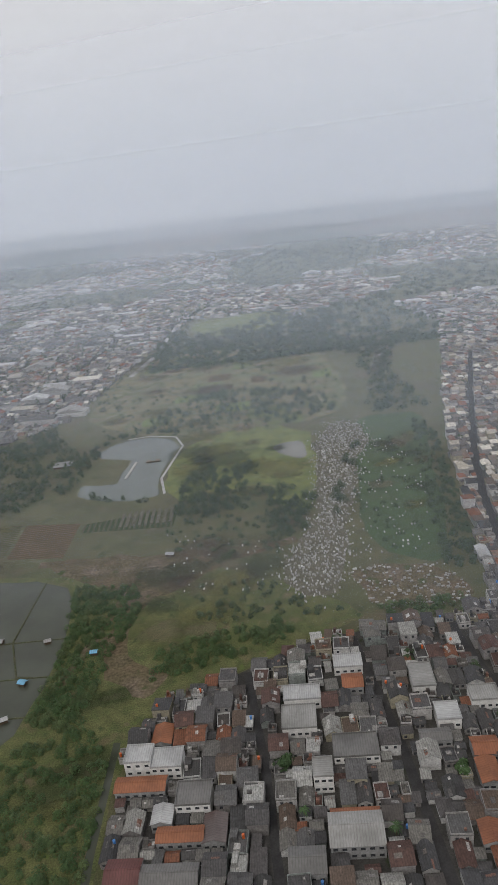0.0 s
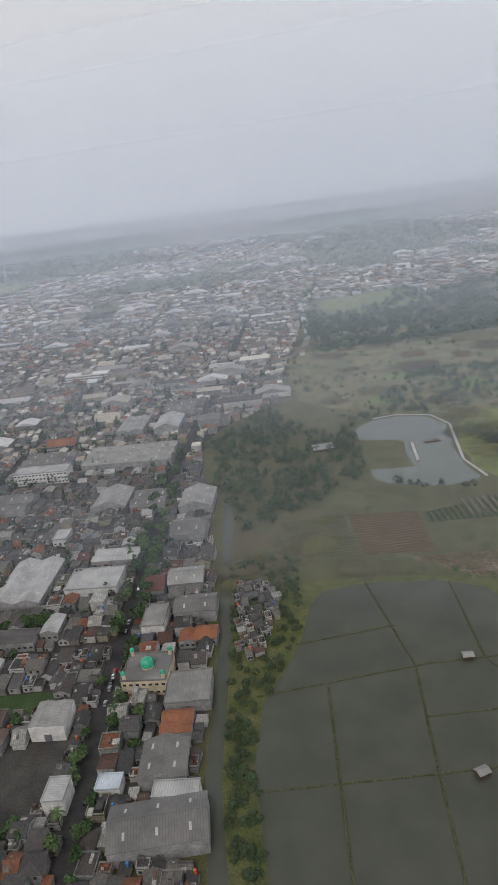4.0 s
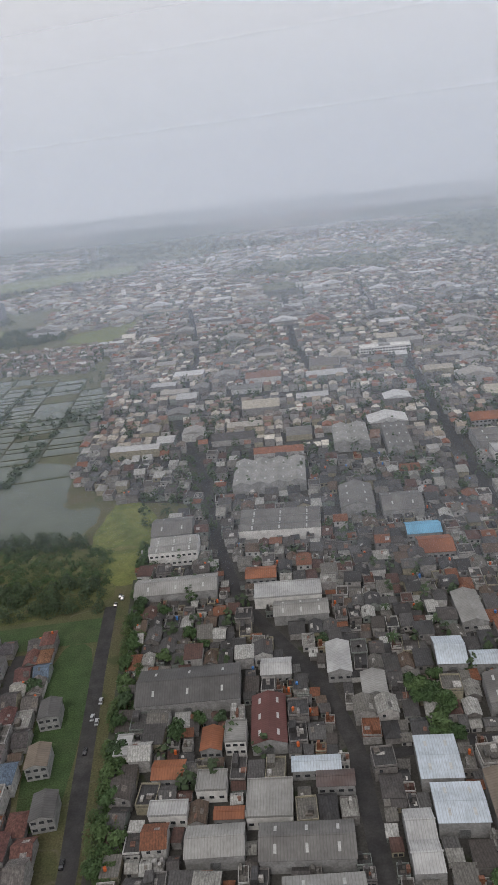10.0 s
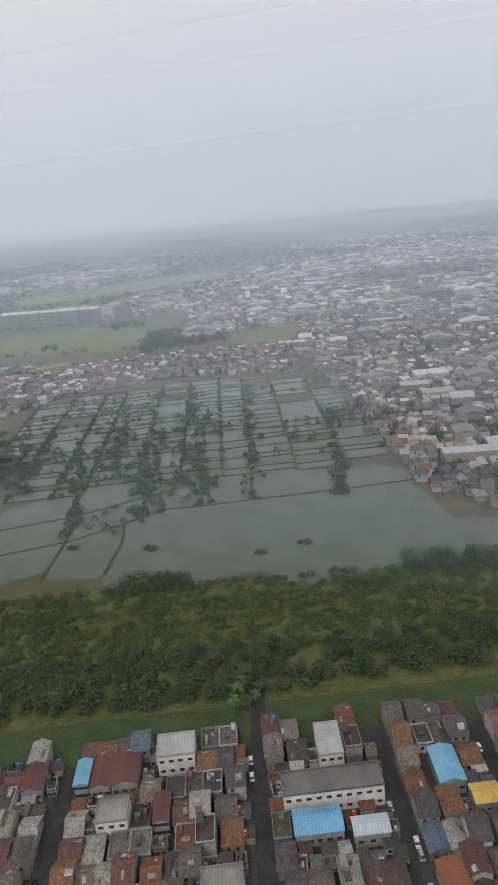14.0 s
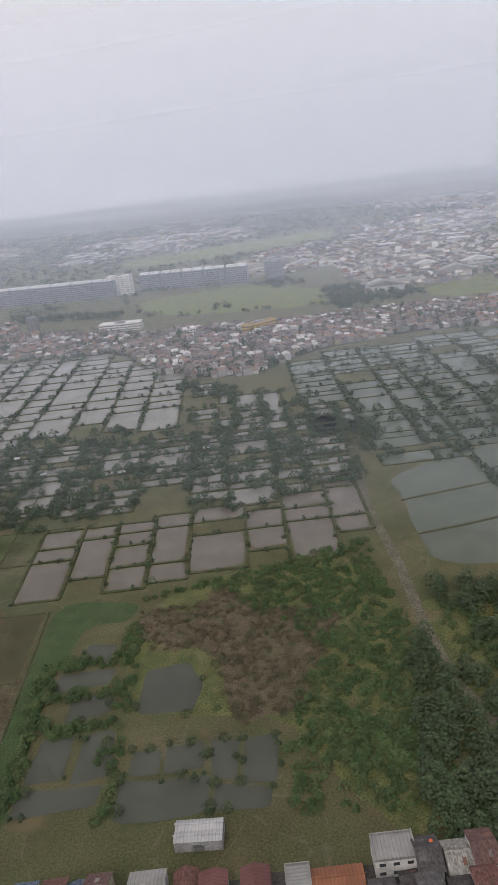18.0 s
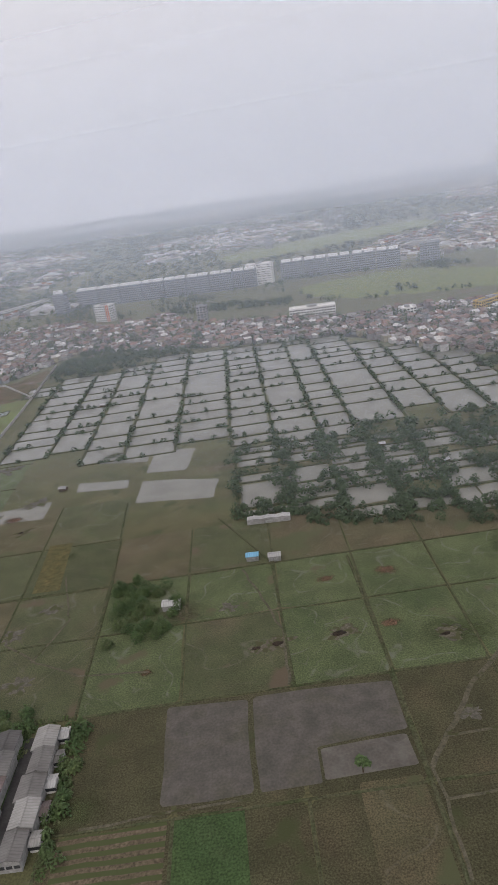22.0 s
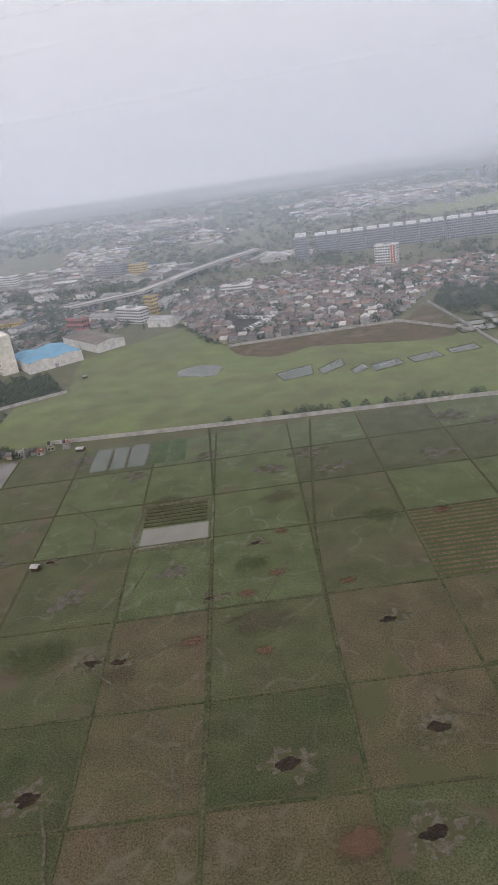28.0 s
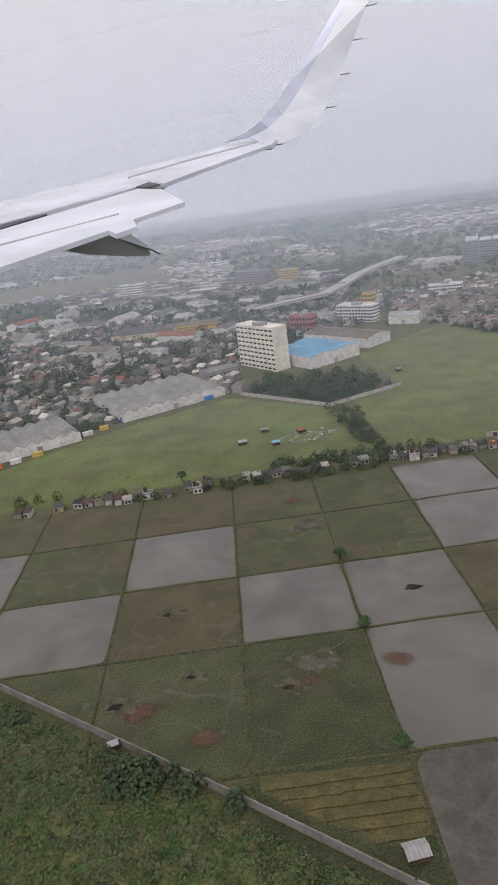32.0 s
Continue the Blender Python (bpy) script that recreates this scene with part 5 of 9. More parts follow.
wall_line("boundary_wall", [(-2012, 1002), (-1893, 991), (-1744, 980), (-1681, 974)], 2.6, 0.3, M["pale_concrete"], "long pale concrete boundary wall with pillars", posts=9)
wall_line("boundary_wall", [(-1681, 974), (-1681, 1082), (-1687, 1265)], 2.4, 0.3, M["pale_concrete"], "pale boundary wall beside the fish ponds", posts=9)
wall_line("boundary_wall", [(-1892, 1198), (-1732, 1203), (-1682, 1130)], 2.4, 0.3, M["pale_concrete"], "pale wall of the village edge", posts=9)
wall_line("boundary_wall", [(-2142, 1156), (-2083, 1096), (-2028, 1122)], 2.4, 0.3, M["pale_concrete"], "pale wall round the tree lot", posts=9)
wall_line("boundary_wall", [(-2320, 908), (-2227, 838), (-2192, 812), (-2156, 785), (-2120, 757), (-2080, 728)], 2.6, 0.3, M["concrete"], "grey precast panel wall between scrub and paddies", posts=4.5)
sheet("scrub", [(-2320, 906), (-2227, 836), (-2120, 755), (-2080, 726), (-2050, 640), (-2320, 640)], 0.04, M["scrub"], "tall overgrown grass behind the panel wall", "grass", soft=False)
sheet("scrub", [(-1714, 703), (-1632, 704), (-1629, 664), (-1560, 662), (-1560, 600), (-1700, 600), (-1672, 640), (-1676, 664), (-1714, 664)], 0.04, M["green"], "dense green bean field inside walls", "grass", soft=False)
wall_line("boundary_wall", [(-1716, 640), (-1715, 704), (-1638, 705), (-1631, 704), (-1630, 662), (-1577, 661)], 2.2, 0.25, M["concrete"], "low pale wall round the green field", posts=8)
wall_line("boundary_wall", [(-1639, 704), (-1676, 666)], 2.2, 0.25, M["pale_concrete"], "pillared wall across the green field", posts=2.5)
# turning circle and its road
b = Build()
b.tube(-1695, 673, 0.02, 0.12, 14, 14, 40)
thing("turning_circle", b, M["slab"], None, "round pale concrete turning circle at the road's end", "road", kind="structure")
for r in (7.0, 13.2):
    b = Build()
    for a in range(36):
        t, u = 6.2832 * a / 36, 6.2832 * (a + 1) / 36
        b.face(*[(-1695 + q * math.cos(v), 673 + q * math.sin(v), 0.126) for q, v in ((r, t), (r + 0.3, t), (r + 0.3, u), (r, u))])
    thing("slab_joint", b, M["track"], None, "dark ring joint in the concrete circle", "joint", kind="structure")
b = Build()
for a in range(8):
    t = 6.2832 * a / 8 + 0.3
    c, n = math.cos(t), math.sin(t)
    b.face(*[(-1695 + q * c - w * n, 673 + q * n + w * c, 0.129) for q, w in ((7.3, -0.12), (13.1, -0.12), (13.1, 0.12), (7.3, 0.12))])
thing("slab_joint", b, M["track"], None, "dark radial joints in the concrete circle", "joint", kind="structure")
sheet("concrete_road", [(-1692, 657), (-1681, 667), (-1649, 645), (-1629, 628), (-1612, 611), (-1592, 588), (-1618, 588), (-1636, 615), (-1658, 629), (-1684, 647)], 0.10, M["slab"], "wide pale concrete service road", "road", soft=False)
for k in range(7):
    x, y = -1684 + 10 * k, 656 - 5.4 * k - 0.3 * k * k
    splash(x, y, 5 + 2.2 * (k % 3), M["damp_stain"], "damp_stain", "dark damp stain on the concrete", "stain", 1.5)
for x, y, r in ((-1700, 676, 8), (-1690, 667, 6), (-1697, 682, 5), (-1703, 670, 5)):
    splash(x, y, r, M["damp_stain"], "damp_stain", "dark damp stain on the concrete", "stain", 1.3)
paths = tagged(new("garden_paths"), "pale trodden paths between the vegetable strips", "path", kind="structure")
lines = [(-1762, 674, -1762, 697), (-1756, 674, -1756, 697), (-1751, 675, -1751, 697), (-1745, 675, -1745, 697), (-1740, 676, -1739, 697), (-1735, 675, -1735, 697), (-1731, 676, -1730, 697), (-1723, 676, -1722, 697),
         (-1768, 673.5, -1719, 675.5), (-1768, 670, -1719, 671), (-1745, 665, -1719, 665.5), (-1735, 661, -1721, 662), (-1719, 661, -1718, 677)]
for k, (xa, ya, xb, yb) in enumerate(lines):
    n, b = math.hypot(xb - xa, yb - ya), Build()
    b.box(-0.65, 0, 0, 0.65, n, 0.22, bottom=False)
    part("path", b, M["path"], paths, at=pose(xa, ya, 0.1 + 0.004 * (k % 3), 0, 0, math.degrees(math.atan2(xa - xb, yb - ya))))
strips = ((-1768, -1762, "dark"), (-1762, -1756, "grassy"), (-1756, -1751, "green"), (-1751, -1745, "grassy"), (-1745, -1740, "brown_bed"), (-1740, -1735, "dark"), (-1735, -1731, "red_bed"), (-1731, -1723, "green"), (-1722, -1717, "dark"))
M["brown_bed"] = surface("grey_brown_lettuce", [(0.09, 0.075, 0.062), (0.07, 0.062, 0.05)], 5, 0.6, 0.95, 0.5)
M["red_bed"] = surface("dark_red_amaranth", [(0.075, 0.042, 0.04), (0.06, 0.038, 0.034)], 5, 0.6, 0.95, 0.5)
for x0, x1, kind in strips:
    sheet("vegetable_plot", [(x0 + 0.6, 675.5), (x1 - 0.6, 675.5), (x1 - 0.5, 697), (x0 + 0.7, 697)], 0.12, M[kind], "narrow strip of vegetables between pale paths", "field", soft=False)
for y0, y1, kind in ((671.6, 674, "grassy"), (666, 670, "dark"), (662.5, 664.6, "grassy")):
    sheet("vegetable_plot", [(-1766, y0), (-1720, y0 + 0.6), (-1720, y1 + 0.6), (-1766, y1)], 0.1, M[kind], "low vegetable rows beside the white shed", "field", soft=False)
sheet("vegetable_plot", [(-1768, 655), (-1717, 655), (-1717, 699), (-1769, 699)], 0.085, M["grassy"], "weedy ground under the vegetable strips", "field", soft=False)

# streets and canals
ribbon("street", [(-320, 700), (-335, 595), (-341, 483), (-347, 407), (-350, 355), (-352, 265), (-354, 200)], 8.5, 0.07, M["asphalt"], "narrow asphalt street between workshops", "road")
ribbon("canal", [(-284, 560), (-286, 497), (-290, 385), (-296, 297), (-294, 250), (-292, 200)], 7, 0.06, M["dark_water"], "narrow dark canal beside the houses", "canal")
ribbon("street", [(-470, 850), (-481, 750), (-503, 550), (-514, 461), (-532, 403), (-542, 334), (-548, 280)], 6.5, 0.07, M["asphalt"], "narrow asphalt lane between warehouses", "road")
ribbon("street", [(-690, 700), (-681, 593), (-669, 523), (-634, 449), (-628, 413), (-630, 346), (-632, 300)], 7, 0.07, M["asphalt"], "winding asphalt lane through the quarter", "road")
ribbon("street", [(-742, 535), (-741, 479), (-738, 414), (-736, 376), (-735, 300)], 7, 0.07, M["asphalt"], "straight asphalt road along the housing edge", "road")
ribbon("canal", [(-730, 560), (-729, 479), (-727, 376), (-726, 300)], 4, 0.06, M["dark_water"], "dark ditch beside the straight road", "canal")
ribbon("street", [(-630, 405), (-590, 410), (-532, 403)], 5, 0.08, M["asphalt"], "short cross lane between halls", "road")
ribbon("street", [(-514, 404), (-440, 398), (-350, 404)], 5, 0.08, M["asphalt"], "cross lane behind the long hall", "road")
for x in (-1150, -1115, -1060, -1006, -933, -886, -847, -785):
    ribbon("street", [(x + 1, 500 if x > -1110 else 470), (x + 2, 440), (x + 3, 380), (x + 5, 330)], 7.0, 0.07, M["asphalt"], "narrow residential street between row houses", "road")
ribbon("street", [(-931, 498), (-929, 530), (-927, 562)], 6, 0.09, M["asphalt"], "dark lane that crosses the verge into the trees", "road")
ribbon("lane", [(-1125, 800), (-1132, 727), (-1129, 662), (-1130, 614), (-1128, 576), (-1118, 545), (-1112, 520), (-1113, 489)], 5, 0.09, M["path"], "unpaved lane between the ponds", "road")
ribbon("street", [(-20, 300), (-14, 240), (-10, 160)], 4, 0.07, M["asphalt"], "narrow kampung alley", "road")
ribbon("street", [(40, 318), (48, 240), (52, 150)], 4.5, 0.07, M["asphalt"], "narrow kampung alley between dense houses", "road")
ribbon("street", [(95, 322), (105, 240), (112, 150)], 5, 0.07, M["asphalt"], "narrow kampung alley between dense houses", "road")
ribbon("canal", [(-84, 260), (-86, 200), (-84, 130)], 3.5, 0.06, M["dark_water"], "narrow dark ditch at the kampung edge", "canal")
ribbon("street", [(150, 380), (168, 480), (190, 560), (240, 720), (300, 900)], 6, 0.07, M["asphalt"], "street at the edge of the dense quarter", "road")
sheet("yard", [(-409, 330), (-362, 330), (-366, 295), (-387, 283), (-409, 300)], 0.09, M["urban"], "bare earth yard with stacked goods", "yard", wobble=2)
take_poly([(-409, 330), (-362, 330), (-366, 295), (-387, 283), (-409, 300)])
sheet("grass_lot", [(-411, 371), (-375, 369), (-378, 354), (-413, 356)], 0.09, M["green"], "small grassy lot among the workshops", "grass", wobble=2)
take_poly([(-411, 371), (-375, 369), (-378, 354), (-413, 356)])
take_poly([(-849, 453), (-784, 448), (-786, 420), (-849, 412)])

# ---------------------------------------------------------------- warehouses and halls
def roofing(name, *colours):
    """Sheet roofing, with pressed seams that run down the slope; a pair, for ridges along x and along y."""
    pair = {}
    for along in "xy":
        m = surface(name, list(colours), 26, 1.6, 0.7, 0.1, depth=0.05, contrast=0.1)
        n, l = m.node_tree.nodes, m.node_tree.links
        b = n["Principled BSDF"]
        base = b.inputs["Base Color"].links[0].from_socket
        tc, w = n.new("ShaderNodeTexCoord"), n.new("ShaderNodeTexWave")
        w.bands_direction = along.upper()
        w.inputs["Scale"].default_value, w.inputs["Distortion"].default_value = 0.314 / 1.1, 0.3
        l.new(tc.outputs["Object"], w.inputs["Vector"])
        r = ramp_of(n, [(0.0, (0.62, 0.62, 0.62)), (0.25, (1, 1, 1))])
        l.new(w.outputs["Fac"], r.inputs[0])
        st = n.new("ShaderNodeTexNoise")
        mp = n.new("ShaderNodeMapping")
        mp.inputs["Scale"].default_value = (0.9, 0.06, 0.3) if along == "x" else (0.06, 0.9, 0.3)
        l.new(tc.outputs["Object"], mp.inputs["Vector"])
        l.new(mp.outputs[0], st.inputs["Vector"])
        r2 = ramp_of(n, [(0.35, (0.72, 0.69, 0.65)), (0.6, (1.08, 1.08, 1.08))])
        l.new(st.outputs["Fac"], r2.inputs[0])
        streaked = mixer(n, l, "MULTIPLY", 0.5, base, r2.outputs[0])
        l.new(mixer(n, l, "MULTIPLY", 0.55, streaked, r.outputs[0]), b.inputs["Base Color"])
        pair[along] = m
    return pair


R = {"bright": roofing("clean_white_sheet", (0.66, 0.665, 0.67), (0.7, 0.705, 0.71), (0.63, 0.635, 0.64)),
     "slate": roofing("blue_grey_deck", (0.2, 0.22, 0.25), (0.235, 0.255, 0.285), (0.17, 0.185, 0.21)),
     "grey": roofing("grey_fibre_cement", (0.123, 0.1223, 0.1183), (0.1591, 0.1549, 0.1492), (0.1049, 0.1021, 0.09828)),
     "pale": roofing("pale_fibre_cement", (0.2365, 0.235, 0.2266), (0.2812, 0.2798, 0.2703), (0.1995, 0.1971, 0.1875)),
     "white": roofing("white_sheet_metal", (0.3509, 0.3555, 0.354), (0.3999, 0.4057, 0.4059), (0.3105, 0.3133, 0.3112)),
     "blue": roofing("pale_blue_sheet_metal", (0.399, 0.4655, 0.532), (0.475, 0.532, 0.589), (0.437, 0.494, 0.551)),
     "strong_blue": roofing("bright_blue_sheet_metal", (0.133, 0.342, 0.5225), (0.171, 0.399, 0.57)),
     "brown": roofing("brown_sheet_metal", (0.152, 0.1254, 0.0988), (0.19, 0.1558, 0.1216), (0.114, 0.095, 0.076)),
     "maroon": roofing("maroon_sheet_metal", (0.1045, 0.04275, 0.038), (0.133, 0.05225, 0.0475)),
     "rust": roofing("rusty_sheet_metal", (0.1023, 0.05504, 0.0423), (0.1316, 0.1101, 0.1071), (0.0731, 0.04386, 0.0387)),
     "dark": roofing("dark_fibre_cement", (0.0731, 0.07128, 0.06916), (0.09546, 0.09328, 0.09282), (0.06192, 0.05984, 0.06006)),
     "orange": roofing("orange_clay_tiles", (0.2193, 0.07998, 0.0387), (0.2632, 0.1023, 0.0495), (0.1754, 0.06536, 0.0342)),
     "concrete": roofing("flat_concrete_deck", (0.1823, 0.183, 0.1784), (0.2339, 0.2323, 0.2239), (0.1247, 0.1232, 0.1201))}
SKYLIGHT = surface("milky_skylight", [(0.42, 0.425, 0.41)], 4, 0.8, 0.4, 0.0, contrast=0.15)


def hall(x, y, w, d, rot, roof="grey", bays=1, along="y", h=6.0, rise=None, lights=True, windows=0, name="warehouse", wall="grey_wall", label="", flat=False):
    """A shed of one or more bays. along: the way its ridges run."""
    take(x, y, w + 1.5, d + 1.5, rot)
    names = {"grey": "grey", "pale": "pale grey", "white": "white", "blue": "pale blue", "strong_blue": "bright blue", "brown": "brown", "maroon": "maroon", "rust": "rusty",
             "dark": "dark grey", "yellow": "yellow", "green": "green", "orange": "orange tiled", "concrete": "flat concrete"}
    b = Build()
    b.box(-w / 2, -d / 2, 0, w / 2, d / 2, h, bottom=False)
    span = (w if along == "y" else d) / bays
    rise = span * 0.17 if rise is None else rise
    roofs = []
    for k in range(bays):
        if along == "y":
            x0, x1, y0, y1 = -w / 2 + k * span, -w / 2 + (k + 1) * span, -d / 2, d / 2
        else:
            x0, x1, y0, y1 = -w / 2, w / 2, -d / 2 + k * span, -d / 2 + (k + 1) * span
        if not flat:
            b.ends(x0, y0, x1, y1, h, rise, along)
        roofs.append((x0, y0, x1, y1))
    top = thing(name, b, M[wall], pose(x, y, 0, 0, 0, rot), label or f"{name.replace('_', ' ')} with {names[roof]} roof and rendered walls", "building")
    for k, (x0, y0, x1, y1) in enumerate(roofs):
        r = Build()
        if flat:
            r.tray(x0 - 0.2, y0 - 0.2, x1 + 0.2, y1 + 0.2, h + 0.004, h + 0.3, h + 1.0)
        else:
            over = 0.35 if bays == 1 else 0.0
            r.gable(x0, y0, x1, y1, h + 0.05, rise, over, 0.15, along)
        ro = part("roof", r, R[roof][along], top)
        if flat:
            continue
        c = Build()
        if along == "y":
            c.box((x0 + x1) / 2 - 0.35, y0 - 0.3, h + rise + 0.01, (x0 + x1) / 2 + 0.35, y1 + 0.3, h + rise + 0.14)
        else:
            c.box(x0 - 0.3, (y0 + y1) / 2 - 0.35, h + rise + 0.01, x1 + 0.3, (y0 + y1) / 2 + 0.35, h + rise + 0.14)
        part("ridge_cap", c, R[roof][along], ro)
        if lights and (x1 - x0) * (y1 - y0) > 260:
            n = 3 if max(x1 - x0, y1 - y0) > 26 else 2
            for side in (-1, 1):
                for a in range(n):
                    s = Build()
                    t = (a + 0.5) / n
                    z = h + rise * (1 - 0.54) + 0.13
                    if along == "y":
                        cx, cy = (x0 + x1) / 2 + side * (x1 - x0) * 0.27, y0 + (y1 - y0) * t
                        dz = rise / ((x1 - x0) / 2) * side
                        s.face(*[(cx + u * 0.5, cy + v * 1.6, z - dz * u * 0.5) for u, v in ((-1, -1), (1, -1), (1, 1), (-1, 1))])
                    else:
                        cx, cy = x0 + (x1 - x0) * t, (y0 + y1) / 2 + side * (y1 - y0) * 0.27
                        dz = rise / ((y1 - y0) / 2) * side
                        s.face(*[(cx + u * 0.5, cy + v * 1.4, z - dz * v * 1.4) for u, v in ((-1, -1), (1, -1), (1, 1), (-1, 1))])
                    part("skylight", s, SKYLIGHT, ro)
    if windows:
        for fl in range(windows):
            n = max(3, int(w / 3.2))
            for a in range(n):
                g = Build()
                cx = -w / 2 + w * (a + 0.5) / n
                z = h * (fl + 0.35) / windows
                g.box(cx - 0.9, -d / 2 - 0.06, z, cx + 0.9, -d / 2 + 0.02, z + 1.2)
                part("window", g, M["glass"], top)
    else:
        g = Build()
        g.box(-min(1.8, w * 0.3), -d / 2 - 0.08, 0, min(1.8, w * 0.3), -d / 2 + 0.02, min(4.0, h - 1))
        part("loading_door", g, M["steel"], top, "grey steel loading door")
    return top


hall(-416, 472, 33, 52, -7, "white", 2, "y", 7)
hall(-371, 464, 34, 24, -7, "white", 1, "x", 7, flat=True, wall="white_paint")
hall(-467, 436, 27, 36, -7, "white", 1, "y", 8, windows=2, wall="white_paint", label="white warehouse with windowed gable front")
hall(-498, 437, 25, 37, -7, "pale", 2, "y", 6.5)
hall(-468, 355, 71, 23, -6.5, "brown", 1, "x", 7)
hall(-512, 390, 46, 25, -7, "grey", 2, "x", 6)
hall(-467, 382, 31, 22, -7, "grey", 2, "x", 6)
hall(-464, 317, 9, 40, -4, "pale", 1, "y", 6)
for k, c in enumerate(("dark", "grey", "brown", "dark", "brown", "dark")):
    hall(-476 + 9.0 * k + 2, 317 - k, 7.6, 40, -4, c, 1, "y", 5.5, name="shed", rise=1.8)
hall(-410, 285, 40, 26, -6.5, "grey", 2, "y", 7)
hall(-372, 343, 17, 17, -6, "pale", 2, "y", 8.5, rise=0.6, wall="white_paint")
hall(-427, 387, 11, 17, -5, "brown", 1, "y", 7)
hall(-414.5, 386, 8, 16, -6, "white", 1, "y", 6)
hall(-412, 414, 31, 14, -5, "dark", 2, "x", 6, windows=1)
hall(-305, 420, 24, 17, -5, "grey", 1, "x", 8)
hall(-328, 413, 13, 21, -6, "pale", 1, "x", 8, flat=True, wall="white_paint")
hall(-312, 455, 22, 19, -4, "pale", 1, "x", 6)
hall(-331, 452, 12, 20, -4, "maroon", 1, "x", 6)
hall(-316, 308, 20, 21, -4, "grey", 1, "y", 7)
hall(-360, 298, 9, 12, -6, "white", 1, "y", 8, flat=True, wall="white_paint")
hall(-316, 276, 38, 21, 2, "grey", 1, "x", 8)
hall(-312, 331, 15, 15, -4, "orange", 2, "x", 5)
hall(-307, 352, 22, 22, -3, "concrete", 1, "x", 6, flat=True)
hall(-450, 660, 50, 16, -7, "white", 1, "x", 11, windows=3, wall="white_paint", name="factory", label="white three-storey factory with window bands", flat=True)
hall(-452, 690, 50, 40, -7, "grey", 3, "x", 8)
hall(-372, 681, 84, 46, -7, "pale", 3, "x", 8)
hall(-379, 765, 28, 45, -7, "pale", 2, "y", 8)
hall(-341, 760, 26, 40, -7, "white", 1, "y", 8)
hall(-375, 582, 27, 33, -7, "pale", 1, "y", 9)
hall(-345, 578, 28, 30, -7, "grey", 2, "x", 7)
hall(-464, 601, 38, 34, -7, "grey", 2, "x", 8)
hall(-331, 812, 34, 36, -7, "grey", 2, "x", 7)
hall(-307, 566, 26, 32, -7, "pale", 1, "y", 7)
hall(-312, 519, 25, 25, -7, "grey", 1, "x", 7)
hall(-361, 494, 32, 17, -7, "white", 2, "x", 6)
hall(-600, 397, 15, 20, -7, "blue", 1, "x", 7, rise=0.8)
hall(-599, 376, 17, 16, -7, "blue", 1, "x", 7.5, rise=0.8)
hall(-615, 365, 10, 24, -5, "white", 2, "x", 6)
hall(-577, 358, 26, 56, -7, "brown", 1, "y", 8, rise=4.5)
hall(-576, 456, 13, 19, -8, "blue", 1, "x", 6)
hall(-561, 448, 15, 9, -8, "blue", 1, "x", 6)
hall(-537, 449, 32, 15, -9, "grey", 1, "x", 7)
hall(-562, 427, 15, 18, -9, "grey", 1, "y", 7)
hall(-541, 425, 23, 18, -9, "dark", 2, "x", 7)
hall(-639, 600, 52, 30, -8, "grey", 3, "x", 8, label="wide hall with ribbed grey roof and white trim", wall="white_paint")
hall(-704, 537, 46, 17, -3, "pale", 1, "x", 7.5)
hall(-707, 580, 30, 20, -3, "pale", 2, "x", 10, windows=2, wall="white_paint", name="office_block", label="white two-storey office block beside the ditch")
hall(-709, 606, 26, 24, -3, "grey", 1, "x", 9)
hall(-643, 520, 36, 14, -5, "white", 1, "x", 6.5, flat=True, wall="white_paint")
hall(-638, 503, 28, 13, -5, "pale", 1, "x", 6)
hall(-695, 454, 46, 23, -3, "dark", 1, "x", 7, rise=3.2)
hall(-639, 679, 54, 46, -6, "pale", 4, "y", 8)
hall(-566, 737, 29, 44, -7, "pale", 2, "y", 8)
hall(-531, 721, 20, 56, -7, "grey", 2, "y", 8)
hall(-585, 620, 22, 34, -7, "grey", 1, "y", 8)
hall(-558, 606, 26, 26, -7, "grey", 1, "x", 7)
hall(-661, 428, 14, 27, -4, "maroon", 1, "y", 6)
hall(-684, 374, 20, 12, -4, "pale", 1, "x", 7)
hall(-653, 370, 32, 14, -6, "grey", 1, "x", 6.5)
hall(-650, 350, 26, 15, -4, "pale", 1, "x", 6)
hall(-554, 353, 14, 13, -6, "concrete", 1, "x", 6, flat=True)
hall(-525, 483, 20, 18, -9, "white", 1, "x", 7, flat=True, wall="white_paint")
hall(-500, 505, 30, 12, -7, "rust", 2, "x", 5, lights=False)
hall(-470, 520, 34, 20, -7, "rust", 2, "x", 5, lights=False)
hall(-1093, 579, 22, 26, 5, "grey", 1, "x", 6, name="farm_building", label="grey farm building with yard beside the lane")
for k in range(5):
    hall(-1566.5 + (k % 2) * 0.9, 602 + 10.2 * k, 7.5 + (k % 3) * 0.5, 9.9, -2, ("grey", "grey", "rust", "grey", "dark")[k], 1, "y", 4.4 + 0.5 * (k % 2), 1.0, False, 1, "barracks", "grey_wall", "low barracks unit with a sheet metal roof")
    hall(-1552 + (k % 2) * 0.9, 600 + 10.6 * k, 7.0 + (k % 3) * 0.6, 10.3, -1, ("grey", "pale", "grey", "grey", "pale")[k], 1, "y", 4.4 + 0.6 * (k % 2), 1.0, False, 1, "barracks", "grey_wall", "low barracks unit with a sheet metal roof")
    hall(-1546.2, 603 + 10.6 * k, 3, 5, -1, ("pale", "rust", "white", "grey", "white")[k], 1, "x", 2.8, 0.4, False, 1, "annex", "white_paint", "small annex with a pale roof beside the barracks")
